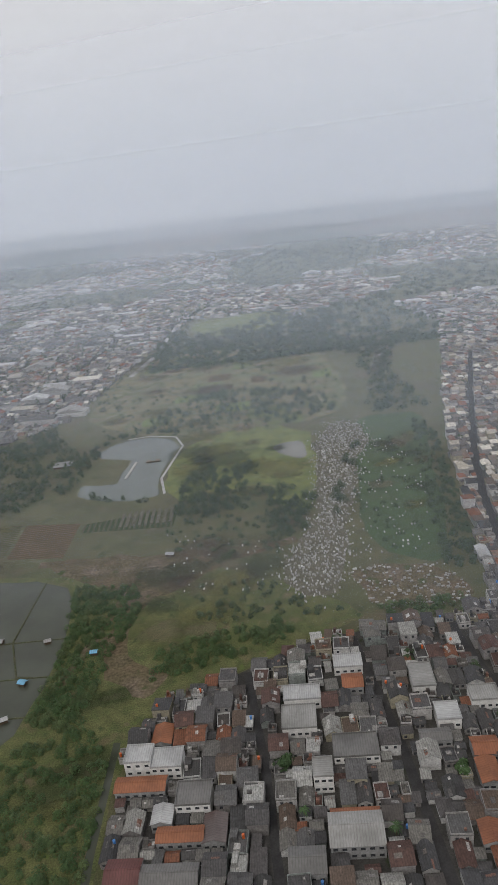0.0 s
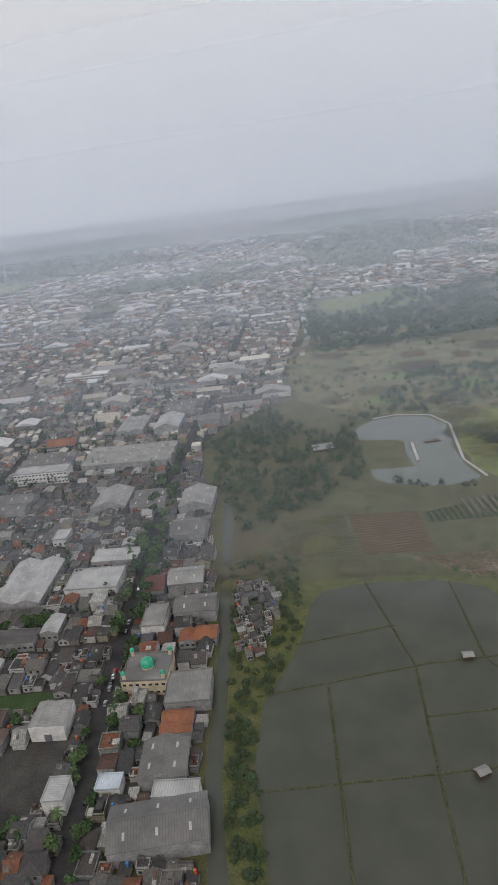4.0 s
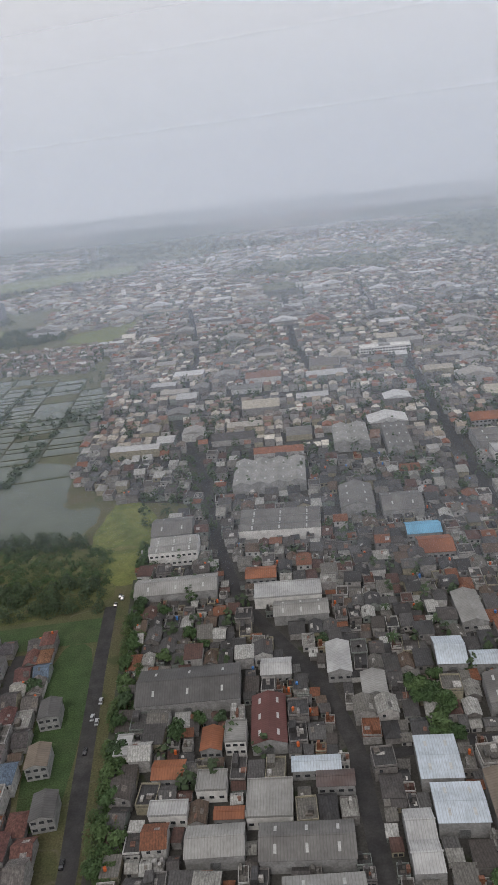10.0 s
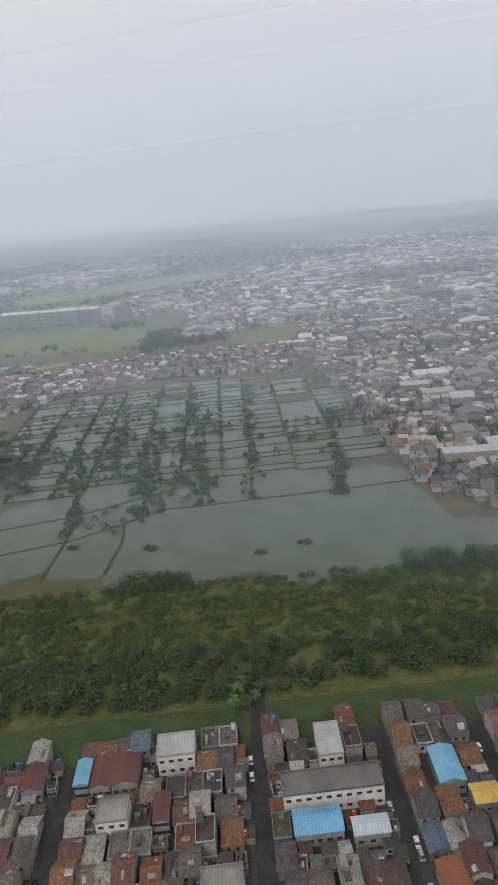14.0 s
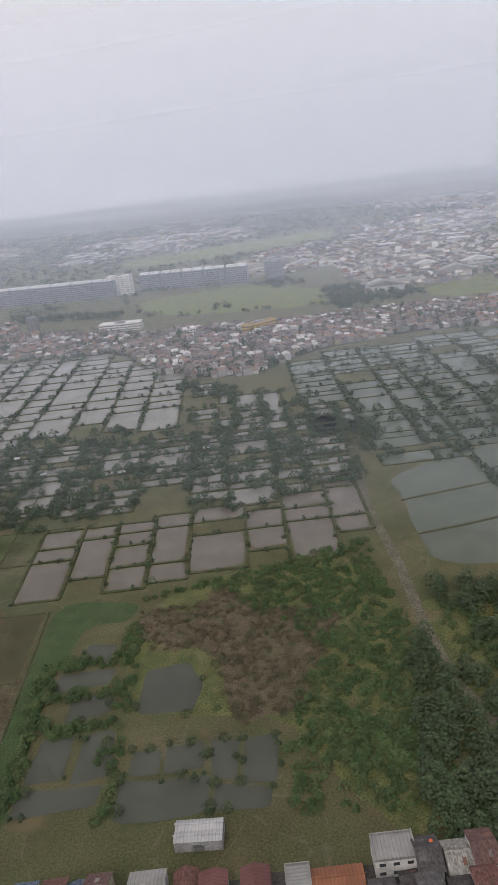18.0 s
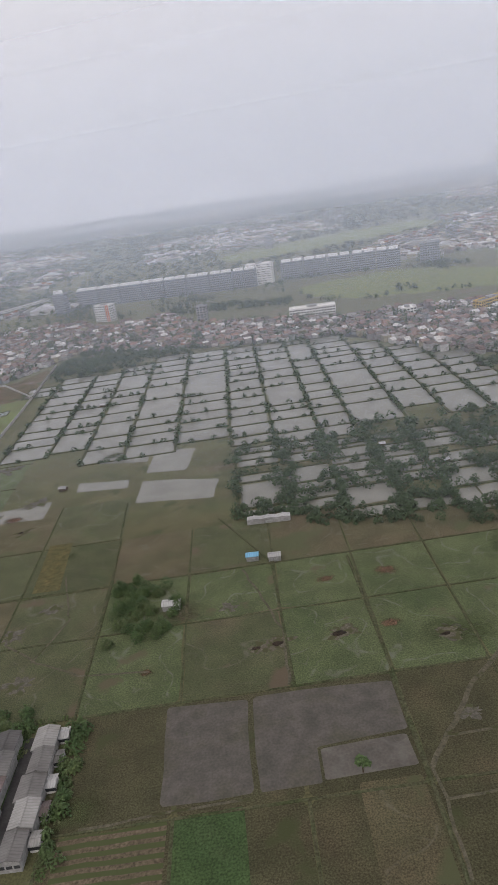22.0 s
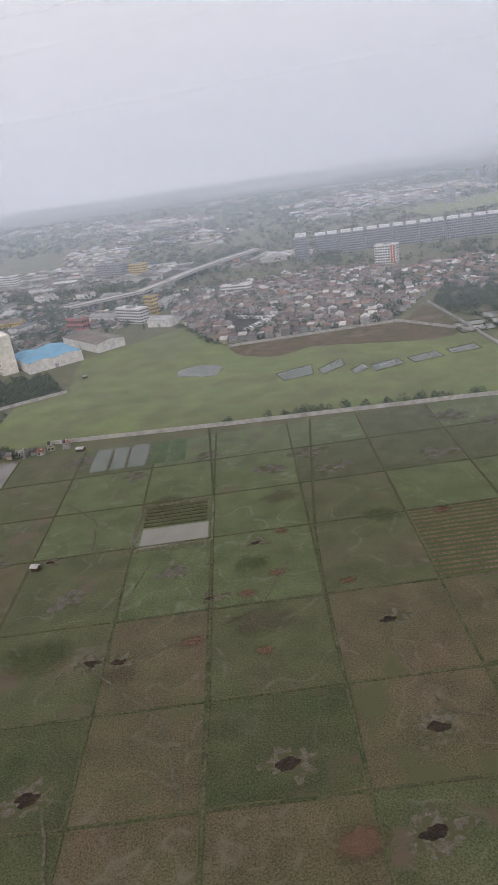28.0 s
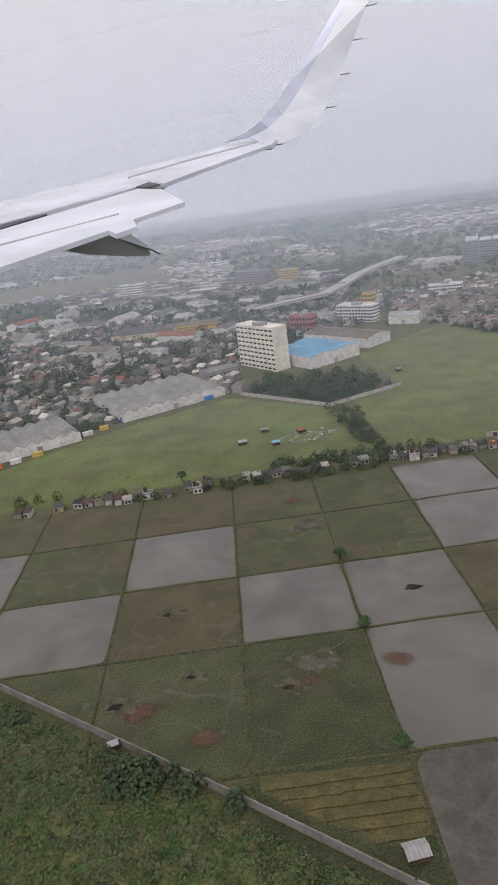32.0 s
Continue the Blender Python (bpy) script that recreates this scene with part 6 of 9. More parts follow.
ribbon("lane", [(-1559.5, 590), (-1559, 648)], 5, 0.11, M["asphalt"], "dark wet lane between the barracks", "road")
hall(-1698, 632, 52, 18, -33, "bright", 5, "y", 8, rise=1.6, wall="white_paint", label="white warehouse with stepped bright roof bays")
hall(-1742, 652, 11, 7, 33, "bright", 1, "x", 8, rise=1.0, lights=False, wall="white_paint", name="shed", label="white gabled building beside the vegetable plots")
hall(-1690, 645.5, 50, 3.6, -33, "slate", 1, "x", 4, flat=True, windows=0, wall="grey_wall", name="annex", label="low grey annex along the white warehouse")
frame_b = Build()
frame_b.box(-7, -5, 3.4, 7, 5, 3.7)
unfinished = thing("unfinished_building", frame_b, M["concrete"], pose(-1730, 645, 0, 0, 0, -35), "unfinished concrete frame building with bare columns", "building")
for gx in range(4):
    for gy in range(3):
        c = Build()
        x, y = -6.5 + 13 / 3 * gx, -4.5 + 4.5 * gy
        c.box(x - 0.2, y - 0.2, 0, x + 0.2, y + 0.2, 3.39)
        c.box(x - 0.18, y - 0.18, 3.71, x + 0.18, y + 0.18, 5.6 + 0.5 * ((gx + gy) % 2))
        part("column", c, M["concrete"], unfinished)
for k in range(5):
    c = Build()
    c.rod((-7.4, -5 + 2.4 * k, 0), (-7.4, -5 + 2.4 * k, 6.2), 0.06)
    part("scaffold_pole", c, M["bark"], unfinished)
brick_wall = Build()
brick_wall.box(-6.2, 4.4, 0, 6.2, 4.6, 2.6)
part("block_wall", brick_wall, M["grey_wall"], unfinished)
hall(-1462, 788, 24, 4, -4, "white", 3, "y", 3, rise=0.5, lights=False, name="shed", label="row of low white sheds by the ponds")
hall(-1473, 750, 6, 4, -4, "strong_blue", 1, "x", 3, lights=False, name="shed", label="small shed with blue roof in the fields")
hall(-1462, 747, 6, 4, -4, "white", 1, "x", 3, lights=False, name="shed", label="small white shed in the fields")
hall(-1512, 718, 8, 5, -4, "white", 1, "x", 3, lights=False, name="shed", label="small white shed beside the copse")
hall(-1225, 521, 15, 8, -3, "white", 2, "x", 4, lights=False, name="shed", label="white sheds at the pond edge")
YELLOW_PAINT = surface("yellow_painted_wall", [(0.62, 0.42, 0.10), (0.55, 0.38, 0.10)], 6, 0.8, 0.8, 0.05, contrast=0.15)
M["yellow_wall"] = YELLOW_PAINT
YARD = []
# the industrial row and the block at the end of the flight
hall(-2074, 1242, 54, 60, 32, "strong_blue", 2, "y", 10, rise=2.0, lights=False, wall="white_paint", label="warehouse with bright blue roof and white walls")
hall(-2036, 1291, 80, 32, -52, "brown", 1, "x", 9, rise=2.5, lights=False, wall="white_paint", label="long warehouse with brownish roof beside the meadow")
hall(-2206, 1176, 83, 70, 27, "pale", 8, "y", 6, rise=2.2, lights=False, wall="white_paint", label="long warehouse row with ridged grey roofs")
hall(-2289, 1108, 56, 50, 27, "pale", 6, "y", 6, rise=2.2, lights=False, wall="white_paint", label="long warehouse row with ridged grey roofs")
hall(-2345, 1070, 50, 50, 27, "pale", 5, "y", 6, rise=2.2, lights=False, wall="white_paint", label="long warehouse row with ridged pale roofs")
hall(-2156, 1214, 30, 18, 27, "concrete", 1, "x", 9, flat=True, windows=2, wall="grey_wall", name="office_block", label="grey flat-roofed office beside the warehouses")
hall(-2240, 1462, 74, 44, -12, "dark", 3, "x", 9, lights=False, wall="cream_paint", label="wide dark roofed hall among the trees")
hall(-2186, 1455, 60, 14, -3, "brown", 1, "x", 10, rise=3, windows=2, lights=False, wall="yellow_wall", name="school", label="yellow two-storey school with brown roof")
for x, y, w, c in ((-2226, 1132, 9, "tarp_blue"), (-2214, 1137, 6, "white_paint"), (-2204, 1141, 8, "tarp_blue"), (-2192, 1146, 10, "white_paint"), (-2178, 1151, 8, "white_paint"), (-2166, 1156, 7, "tarp_blue"), (-2240, 1116, 6, "yellow_wall"), (-2250, 1108, 7, "white_paint"),
                   (-2262, 1098, 6, "tank_orange"), (-2278, 1078, 7, "yellow_wall"), (-2290, 1070, 7, "white_paint"), (-2300, 1064, 6, "tank_orange")):
    b = Build()
    b.box(-w / 2, -1.3, 0, w / 2, 1.3, 2.9)
    YARD.append((b, c, pose(x, y, 0.05, 0, 0, 24)))

hr = random.Random(51)
for k in range(46):
    x, y = hr.uniform(-2560, -1950), hr.uniform(1330, 1780)
    w, d = hr.uniform(18, 50), hr.uniform(14, 26)
    if free(x, y, w, d, -30):
        hall(x, y, w, d, -30 + hr.choice((0, 0, 90)), hr.choice(("pale", "white", "grey", "pale", "brown", "orange")), hr.choice((1, 1, 2)), "x", hr.uniform(6, 9), None, False, 0, "depot", "white_paint", "far depot hall with a broad sheet roof")
for b, c, m in YARD:
    thing("container", b, M[c], m, "painted steel container along the warehouse fence", "container", "containers along the fence")
# mosque with green domes
mos = hall(-328, 367, 23, 21, -8, "concrete", 1, "x", 9, flat=True, windows=2, wall="cream_paint", name="mosque", label="cream two-storey mosque with green domes")
GREEN_DOME = surface("green_dome_tiles", [(0.03, 0.32, 0.2), (0.04, 0.4, 0.25)], 3, 0.5, 0.35, 0.05, contrast=0.2)


def dome(x, y, z, r, parent):
    b = Build()
    b.tube(x, y, z, z + r * 0.35, r * 0.9, r * 0.9, 16, 1)
    n, rows = 16, 6
    i0 = len(b.v)
    for j in range(rows + 1):
        a = j / rows * 1.5708
        rr, zz = r * (max(0.0, math.cos(a)) ** 0.8), z + r * 0.35 + r * 1.1 * math.sin(a)
        b.v += [(x + rr * math.cos(6.2832 * k / n), y + rr * math.sin(6.2832 * k / n), zz) for k in range(n)]
    for j in range(rows):
        for k in range(n):
            b.f.append((i0 + j * n + k, i0 + j * n + (k + 1) % n, i0 + (j + 1) * n + (k + 1) % n, i0 + (j + 1) * n + k))
            b.k.append(0)
    b.tube(x, y, z + r * 1.4, z + r * 2.0, 0.15, 0.05, 6, 1)
    part("dome", b, [GREEN_DOME, M["cream_paint"]], parent, "green tiled dome with a finial")


dome(0, 0, 9.3, 3.6, mos)
for sx, sy in ((-10, -9), (10, -9), (-10, 9), (10, 9)):
    t = Build()
    t.tube(sx, sy, 9, 12, 1.1, 1.0, 8)
    part("turret", t, M["cream_paint"], mos)
    dome(sx, sy, 12, 1.3, mos)

# ---------------------------------------------------------------- tall blocks
def block(x, y, w, d, h, rot, floors, name, label, wall="white_paint", base=0.0, cols=None, parapet=1.2, stripe=None, crown=False, panes=(0.28, 0.78), sides=True):
    """A building of several storeys, with a recessed window for each bay and floor, a parapet and a roof house."""
    take(x, y, w + 3, d + 3, rot)
    b = Build()
    b.box(-w / 2, -d / 2, 0, w / 2, d / 2, h, bottom=False)
    top = thing(name, b, M[wall], pose(x, y, base, 0, 0, rot), label, "building")
    fh = h / floors
    slabs = Build()
    for f in range(1, floors + 1):
        z = f * fh + (0.03 if f == floors else 0.0)
        slabs.box(-w / 2 - 0.35, -d / 2 - 0.35, z - 0.25, w / 2 + 0.35, d / 2 + 0.35, z, bottom=True)
    part("floor_bands", slabs, M["concrete" if wall not in ("white_paint", "cream_wall") else wall], top)
    for face, length, off in ((0, w, d), (1, d, w))[:2 if sides else 1]:
        n = cols if cols and face == 0 else max(2, int(length / 3.6))
        for f in range(floors):
            g = Build()
            for a in range(n):
                c = -length / 2 + length * (a + 0.5) / n
                hw = length / n * 0.33
                z0, z1 = f * fh + fh * panes[0], f * fh + fh * panes[1]
                for s in (-1, 1):
                    e0, e1 = sorted((s * (off / 2 - 0.02), s * (off / 2 + 0.05)))
                    if face == 0:
                        g.box(c - hw, e0, z0, c + hw, e1, z1)
                    else:
                        g.box(e0, c - hw, z0, e1, c + hw, z1)
            part("window_row", g, M["glass"], top)
    r = Build()
    for a, c, e, f in ((-w / 2, -d / 2, w / 2, -d / 2 + 0.3), (-w / 2, d / 2 - 0.3, w / 2, d / 2), (-w / 2, -d / 2 + 0.3, -w / 2 + 0.3, d / 2 - 0.3), (w / 2 - 0.3, -d / 2 + 0.3, w / 2, d / 2 - 0.3)):
        r.box(a, c, h, e, f, h + parapet)
    part("parapet", r, M[wall], top)
    rh = Build()
    rh.box(-w * 0.12, -d * 0.25, h, w * 0.1, d * 0.25, h + 2.8)
    if crown:
        for k in range(2):
            rh = Build()
            rh.box(-w * 0.46 + k * w * 0.5, -d * 0.42, h, -w * 0.06 + k * w * 0.5, d * 0.42, h + 4.2)
            part("roof_house", rh, M["white_paint"], top, "white roof house")
    else:
        part("roof_house", rh, M["grey_wall"], top)
    if stripe:
        s = Build()
        for sx in stripe[1]:
            s.box(sx - stripe[2], -d / 2 - 0.5, 0.5, sx + stripe[2], -d / 2 - 0.36, h + 1)
        part("painted_band", s, stripe[0], top, stripe[3])
    return top


M["cream_wall"] = surface("pale_cream_wall", [(0.80, 0.77, 0.69), (0.75, 0.72, 0.64)], 9, 0.9, 0.8, 0.1, depth=0.02, contrast=0.1)
M["apt_wall"] = surface("grey_apartment_wall", [(0.22, 0.235, 0.255), (0.27, 0.285, 0.30)], 9, 0.9, 0.9, 0.1, depth=0.02, contrast=0.25)
block(-2117, 1237, 52, 15, 36, -57, 9, "office_tower", "cream nine-storey slab block with rows of windows", "cream_wall", cols=9, panes=(0.36, 0.72), sides=False)
ORANGE_PAINT = surface("orange_painted_band", [(0.55, 0.13, 0.05)], 6, 0.8, 0.8, 0.05, contrast=0.15)
M["pink_wall"] = surface("pink_painted_wall", [(0.42, 0.13, 0.12)], 8, 1, 0.85, 0.05, contrast=0.2)
block(-1667, 1545, 30, 16, 25, -30, 7, "hotel_tower", "white hotel block with orange bands", "white_paint", cols=8, stripe=(ORANGE_PAINT, (9, 12.5), 0.9, "orange painted vertical bands"))
block(-1410, 1692, 46, 20, 35, -14, 9, "apartment_block", "plain white apartment block end", "white_paint", cols=5, panes=(0.4, 0.62), sides=False)
block(-1121, 1640, 32, 16, 34, -14, 9, "apartment_block", "grey white apartment tower at the row's end", "apt_wall", cols=8)
block(-1770, 1700, 22, 16, 34, -14, 9, "apartment_block", "grey apartment tower with a roof sign", "apt_wall", cols=6)
for k in range(8):
    x = -1725 + 41 * k
    block(x, 1730 - (x + 1725) * 0.19, 39.5, 16, 30, -11, 8, "apartment_block", "long grey apartment row with stepped white roofs", "apt_wall", cols=12, parapet=0.8, crown=True, sides=False)
for k in range(5):
    x = -1352 + 41 * k
    block(x, 1694 - (x + 1352) * 0.22, 39.5, 16, 30, -12, 8, "apartment_block", "long grey apartment row with stepped white roofs", "apt_wall", cols=12, parapet=0.8, crown=True, sides=False)
block(-1170, 1235, 46, 12, 10, 32, 3, "school", "long yellow three-storey school", "yellow_wall", cols=14)
block(-1363, 1347, 60, 18, 10, -8, 3, "market_hall", "white low block beside the village", "white_paint", cols=16)
block(-1261, 1257, 16, 16, 9, 10, 3, "village_hall", "small pale block among the houses", "white_paint")
block(-2040, 1745, 30, 14, 26, -30, 7, "apartment_block", "yellow and grey apartment block by the flyover", "yellow_wall")
block(-2095, 1800, 60, 14, 26, -35, 7, "apartment_block", "grey apartment block by the flyover", "grey_wall", cols=18)
block(-2300, 1870, 46, 16, 24, -25, 6, "hotel_tower", "white block beyond the warehouses", "white_paint", cols=12)
block(-2005, 1385, 44, 14, 17, -42, 5, "housing_block", "pale housing block beside the meadow", "white_paint", cols=12)
block(-1985, 1420, 12, 12, 22, -42, 5, "housing_block", "narrow yellow block above the houses", "yellow_wall")
block(-2066, 1366, 26, 12, 17, -35, 3, "workshop", "dull red workshop with a small turret", "pink_wall")
block(-1880, 1480, 40, 12, 11, -20, 3, "housing_block", "white long housing block in the town", "white_paint", cols=12)
block(-1510, 1425, 14, 12, 20, -10, 6, "housing_block", "grey narrow block at the village edge", "grey_wall")
block(-470, 1010, 60, 16, 10, -8, 3, "school", "long pale school far among the houses", "white_paint", cols=18)
for x, y, h in ((-1130, 2760, 46), (-1090, 2750, 52), (-1350, 2300, 34), (-1000, 1900, 28)):
    block(x, y, 22, 18, h, -10, 10, "tower_block", "pale tower block far off in the haze", "grey_wall", sides=False)

# the flyover
FLY = [(-2105, 1500), (-2077, 1514), (-2017, 1543), (-1984, 1601), (-1946, 1685), (-1892, 1773), (-1858, 1815), (-1835, 1850)]
b = Build()
deck = []
for (xa, ya), (xb, yb) in zip(FLY, FLY[1:]):
    p, q = Vector((xa, ya, 0)), Vector((xb, yb, 0))
    d = (q - p).normalized()
    s = Vector((-d.y, d.x, 0)) * 11
    c = [p - s, q - s, q + s, p + s]
    i = len(b.v)
    b.v += [(v.x, v.y, 9) for v in c] + [(v.x, v.y, 11) for v in c]
    b.f += [tuple(i + a for a in f) for f in ((0, 1, 5, 4), (1, 2, 6, 5), (2, 3, 7, 6), (3, 0, 4, 7), (4, 5, 6, 7), (3, 2, 1, 0))]
    b.k += [0] * 6
    deck.append((p, q, s))
fly = thing("flyover", b, M["pale_concrete"], None, "curved pale concrete motorway flyover", "bridge")
for p, q, s in deck:
    n = max(2, int((q - p).length / 32))
    for a in range(n):
        c = p.lerp(q, (a + 0.5) / n)
        t = Build()
        t.tube(c.x, c.y, 0, 9, 1.6, 1.6, 8)
        part("pier", t, M["concrete"], fly)
    for side in (-1, 1):
        t = Build()
        a, c = p + s * side * 0.97, q + s * side * 0.97
        t.face((a.x, a.y, 11), (c.x, c.y, 11), (c.x, c.y, 12.1), (a.x, a.y, 12.1))
        t.face((c.x - 0.3, c.y, 11), (a.x - 0.3, a.y, 11), (a.x - 0.3, a.y, 12.1), (c.x - 0.3, c.y, 12.1))
        part("parapet", t, M["concrete"], fly)


# houses and sheds that stand out by their roofs
R["yellow"] = roofing("yellow_sheet_metal", (0.5, 0.33, 0.06), (0.55, 0.38, 0.09))
R["green"] = roofing("green_sheet_metal", (0.04, 0.26, 0.12), (0.05, 0.3, 0.15))


def accent(x, y, w, d, rot, roof, h, flat=False):
    if not free(x, y, max(w - 3, 2), max(d - 3, 2), rot):
        return
    hall(x, y, w, d, rot, roof, 1, "x" if w > d else "y", h, None, False, 2 if h > 6.5 else 1, "house", "white_paint" if flat else "grey_wall",
         f"{'two-storey' if h > 6.5 else 'one-storey'} house with {roof.replace('_', ' ')} {'flat' if flat else 'pitched'} roof", flat)


accent(-20, 253, 16.0, 13, -4, "orange", 5)
accent(-61, 258, 9.1, 12, -4, "orange", 4)
accent(33, 279, 10.1, 10, -4, "orange", 5)
accent(-68, 229, 22.1, 8, -4, "orange", 5)
accent(-49, 202, 18.8, 7, -4, "orange", 5)
accent(-13, 200, 11.2, 7, -4, "orange", 5)
accent(21, 203, 19.3, 4, -4, "orange", 5)
accent(82, 229, 11.0, 10, -4, "orange", 5)
accent(79, 216, 8.3, 13, -4, "orange", 5)
accent(70, 188, 8.2, 10, -4, "orange", 5)
accent(7, 273, 17.9, 10, -4, "white", 6, True)
accent(33, 294, 14.6, 10, -4, "white", 5, True)
accent(11, 223, 8.3, 10, -4, "pale", 9, True)
accent(20, 194, 20.6, 15, -4, "pale", 7)
accent(-70, 243, 12.2, 10, -4, "white", 8, True)
accent(-57, 240, 13.6, 11, -4, "white", 7, True)
accent(44, 257, 9.4, 9, -4, "white", 7, True)
accent(-16, 192, 10.2, 6, -4, "white", 5)
accent(-57, 212, 8.4, 9, -4, "white", 5)
accent(26, 186, 5.2, 8, -4, "white", 6, True)
accent(48, 184, 34.3, 11, -4, "dark", 6)
accent(47, 175, 31.9, 9, -4, "dark", 6)
accent(21, 209, 22.6, 14, -4, "dark", 8)
accent(0, 184, 13.6, 11, -4, "grey", 6)
accent(-44, 219, 14.5, 12, -4, "grey", 7, True)
accent(-65, 220, 25.9, 9, -4, "grey", 4.5)
accent(63, 238, 13.4, 7, -4, "grey", 5)
accent(56, 221, 17.4, 11, -4, "dark", 5)
accent(4, 257, 16.0, 15, -4, "pale", 6, True)
accent(67, 276, 10.9, 17, -4, "pale", 6, True)
accent(-16, 260, 8.2, 4, -4, "rust", 4)
accent(72, 250, 10.6, 11, -4, "white", 6, True)
accent(92, 259, 13.3, 10, -4, "pale", 6, True)
accent(5, 201, 12.2, 7, -4, "pale", 5)
accent(-52, 185, 21.7, 9, -4, "grey", 5)
accent(-70, 188, 13.3, 11, -4, "maroon", 5)
accent(27, 235, 19.7, 13, -4, "grey", 7, True)
accent(-35, 203, 9.2, 13, -4, "rust", 5)
accent(-16, 180, 12.5, 8, -4, "white", 6, True)
accent(166, 482, 29.1, 26, -4, "pale", 7)
accent(136, 386, 6.9, 14, -4, "white", 5)
accent(-906, 471, 35.0, 10, 0, "grey", 9, True)
accent(-913, 458, 16.0, 10, 0, "strong_blue", 6)
accent(-896, 454, 11.7, 7, 0, "blue", 6)
accent(-864, 475, 8.9, 16, 0, "strong_blue", 6)
accent(-855, 461, 9.4, 8, 0, "yellow", 6)
accent(-835, 458, 11.7, 9, 0, "rust", 8)
accent(-807, 412, 23.0, 11, 0, "maroon", 6)
accent(-840, 492, 11.2, 13, 0, "orange", 7)
accent(-824, 490, 10.8, 17, 0, "white", 9, True)
accent(-876, 494, 16.0, 17, 0, "grey", 8, True)
accent(-962, 496, 14.2, 11, 0, "white", 9, True)
accent(-904, 491, 9.1, 16, 0, "white", 8, True)
accent(-777, 489, 11.2, 17, 0, "rust", 8)
accent(-796, 459, 11.1, 18, 0, "orange", 7)
accent(-816, 487, 9.1, 13, 0, "rust", 6)
accent(-793, 488, 9.0, 10, 0, "dark", 6)
accent(-945, 438, 12.9, 11, 0, "concrete", 8, True)
accent(-937, 455, 8.5, 12, 0, "white", 7, True)
accent(-878, 446, 10.0, 12, 0, "blue", 5)
accent(-875, 433, 8.5, 11, 0, "orange", 6)
accent(-911, 474, 19.1, 12, 0, "maroon", 9.6)
accent(-1084, 490, 6.6, 12, 0, "green", 6)
accent(-1065, 490, 5.8, 14, 0, "white", 9, True)
accent(-1059, 489, 5.7, 12, 0, "maroon", 6)
accent(-1052, 479, 6.4, 4, 0, "white", 5, True)
accent(-1016, 491, 7.5, 12, 0, "maroon", 6)
accent(-1004, 490, 7.3, 14, 0, "orange", 6)
accent(-997, 490, 5.2, 12, 0, "strong_blue", 7)
accent(-990, 490, 7.4, 14, 0, "maroon", 6)
accent(-981, 490, 9.7, 14, 0, "maroon", 6)
accent(-960, 493, 10.4, 13, 0, "white", 9, True)
accent(-1003, 470, 5.5, 8, 0, "blue", 5)
accent(-1009, 468, 6.8, 6, 0, "white", 6, True)
accent(-983, 470, 10.9, 10, 0, "pale", 8, True)
accent(-1042, 487, 9.4, 17, 0, "pale", 7, True)
accent(-966, 470, 5.3, 12, 0, "maroon", 7)
accent(-1208, 501, 8.1, 9, 0, "maroon", 6)
accent(-1220, 501, 7.8, 9, 0, "maroon", 6)
accent(-1168, 506, 11.9, 8, 0, "pale", 7, True)
accent(-1196, 501, 6.8, 7, 0, "pale", 6, True)
accent(-1239, 504, 10.3, 8, 0, "pale", 6)
accent(-1185, 500, 14.3, 7, 0, "orange", 5)
accent(-757, 450, 9, 12, 3, "dark", 6.8)
accent(-756, 423, 9, 12, 3, "brown", 6.8)
accent(-748, 398, 9, 12, 3, "dark", 6.8)
accent(-702, 409, 12.4, 9, -6, "orange", 5)
accent(-685, 422, 8.4, 12, -6, "orange", 5)
accent(-675, 422, 8.4, 11, -6, "pale", 7, True)
accent(-701, 390, 14.0, 6, -6, "white", 6, True)
accent(-721, 423, 6.1, 11, -6, "white", 6, True)
accent(-664, 389, 16.5, 16, -6, "pale", 6, True)
accent(-645, 403, 18.3, 7, -6, "blue", 5)
accent(-626, 461, 10.6, 21, -6, "white", 6)
accent(-639, 476, 5.2, 14, -6, "white", 6)
accent(-655, 460, 13.6, 11, -6, "white", 6)
accent(-614, 441, 10.3, 14, -6, "pale", 6)
accent(-706, 374, 28.8, 11, -6, "rust", 6)
accent(-685, 400, 11.2, 9, -6, "pale", 6, True)
accent(-679, 386, 10.6, 5, -6, "orange", 5)
accent(-638, 427, 15.5, 6, -6, "white", 5)
accent(-681, 555, 14.1, 20, -6, "white", 7)
accent(-656, 543, 17.3, 12, -6, "orange", 5)
accent(-639, 395, 13.8, 7, -6, "rust", 5)
accent(-556, 486, 12.4, 26, -6, "pale", 6)
accent(-552, 392, 9.0, 23, -6, "orange", 6)
accent(-474, 535, 38.3, 22, -6, "rust", 5)
accent(-476, 514, 36.5, 20, -6, "pale", 5)
accent(-494, 470, 25.2, 16, -6, "rust", 5)
accent(-449, 742, 29.5, 21, -6, "orange", 7)
accent(-407, 534, 10.6, 15, -6, "white", 6, True)
accent(-553, 550, 19.5, 19, -6, "orange", 5)
accent(-554, 571, 20.4, 15, -6, "strong_blue", 5)
accent(-518, 316, 11.6, 8, -6, "white", 6)
accent(-504, 323, 7.9, 6, -6, "white", 6)
accent(-522, 336, 16.8, 7, -6, "dark", 6)
accent(-479, 325, 10.4, 23, -6, "concrete", 8, True)
accent(-425, 359, 14.3, 8, -6, "pale", 5)
accent(-443, 431, 13.8, 26, -6, "grey", 6)
accent(-453, 438, 4.3, 21, -6, "pale", 6)
accent(-389, 421, 10.3, 17, -6, "white", 6)
accent(-388, 335, 8.1, 16, -6, "pale", 6)
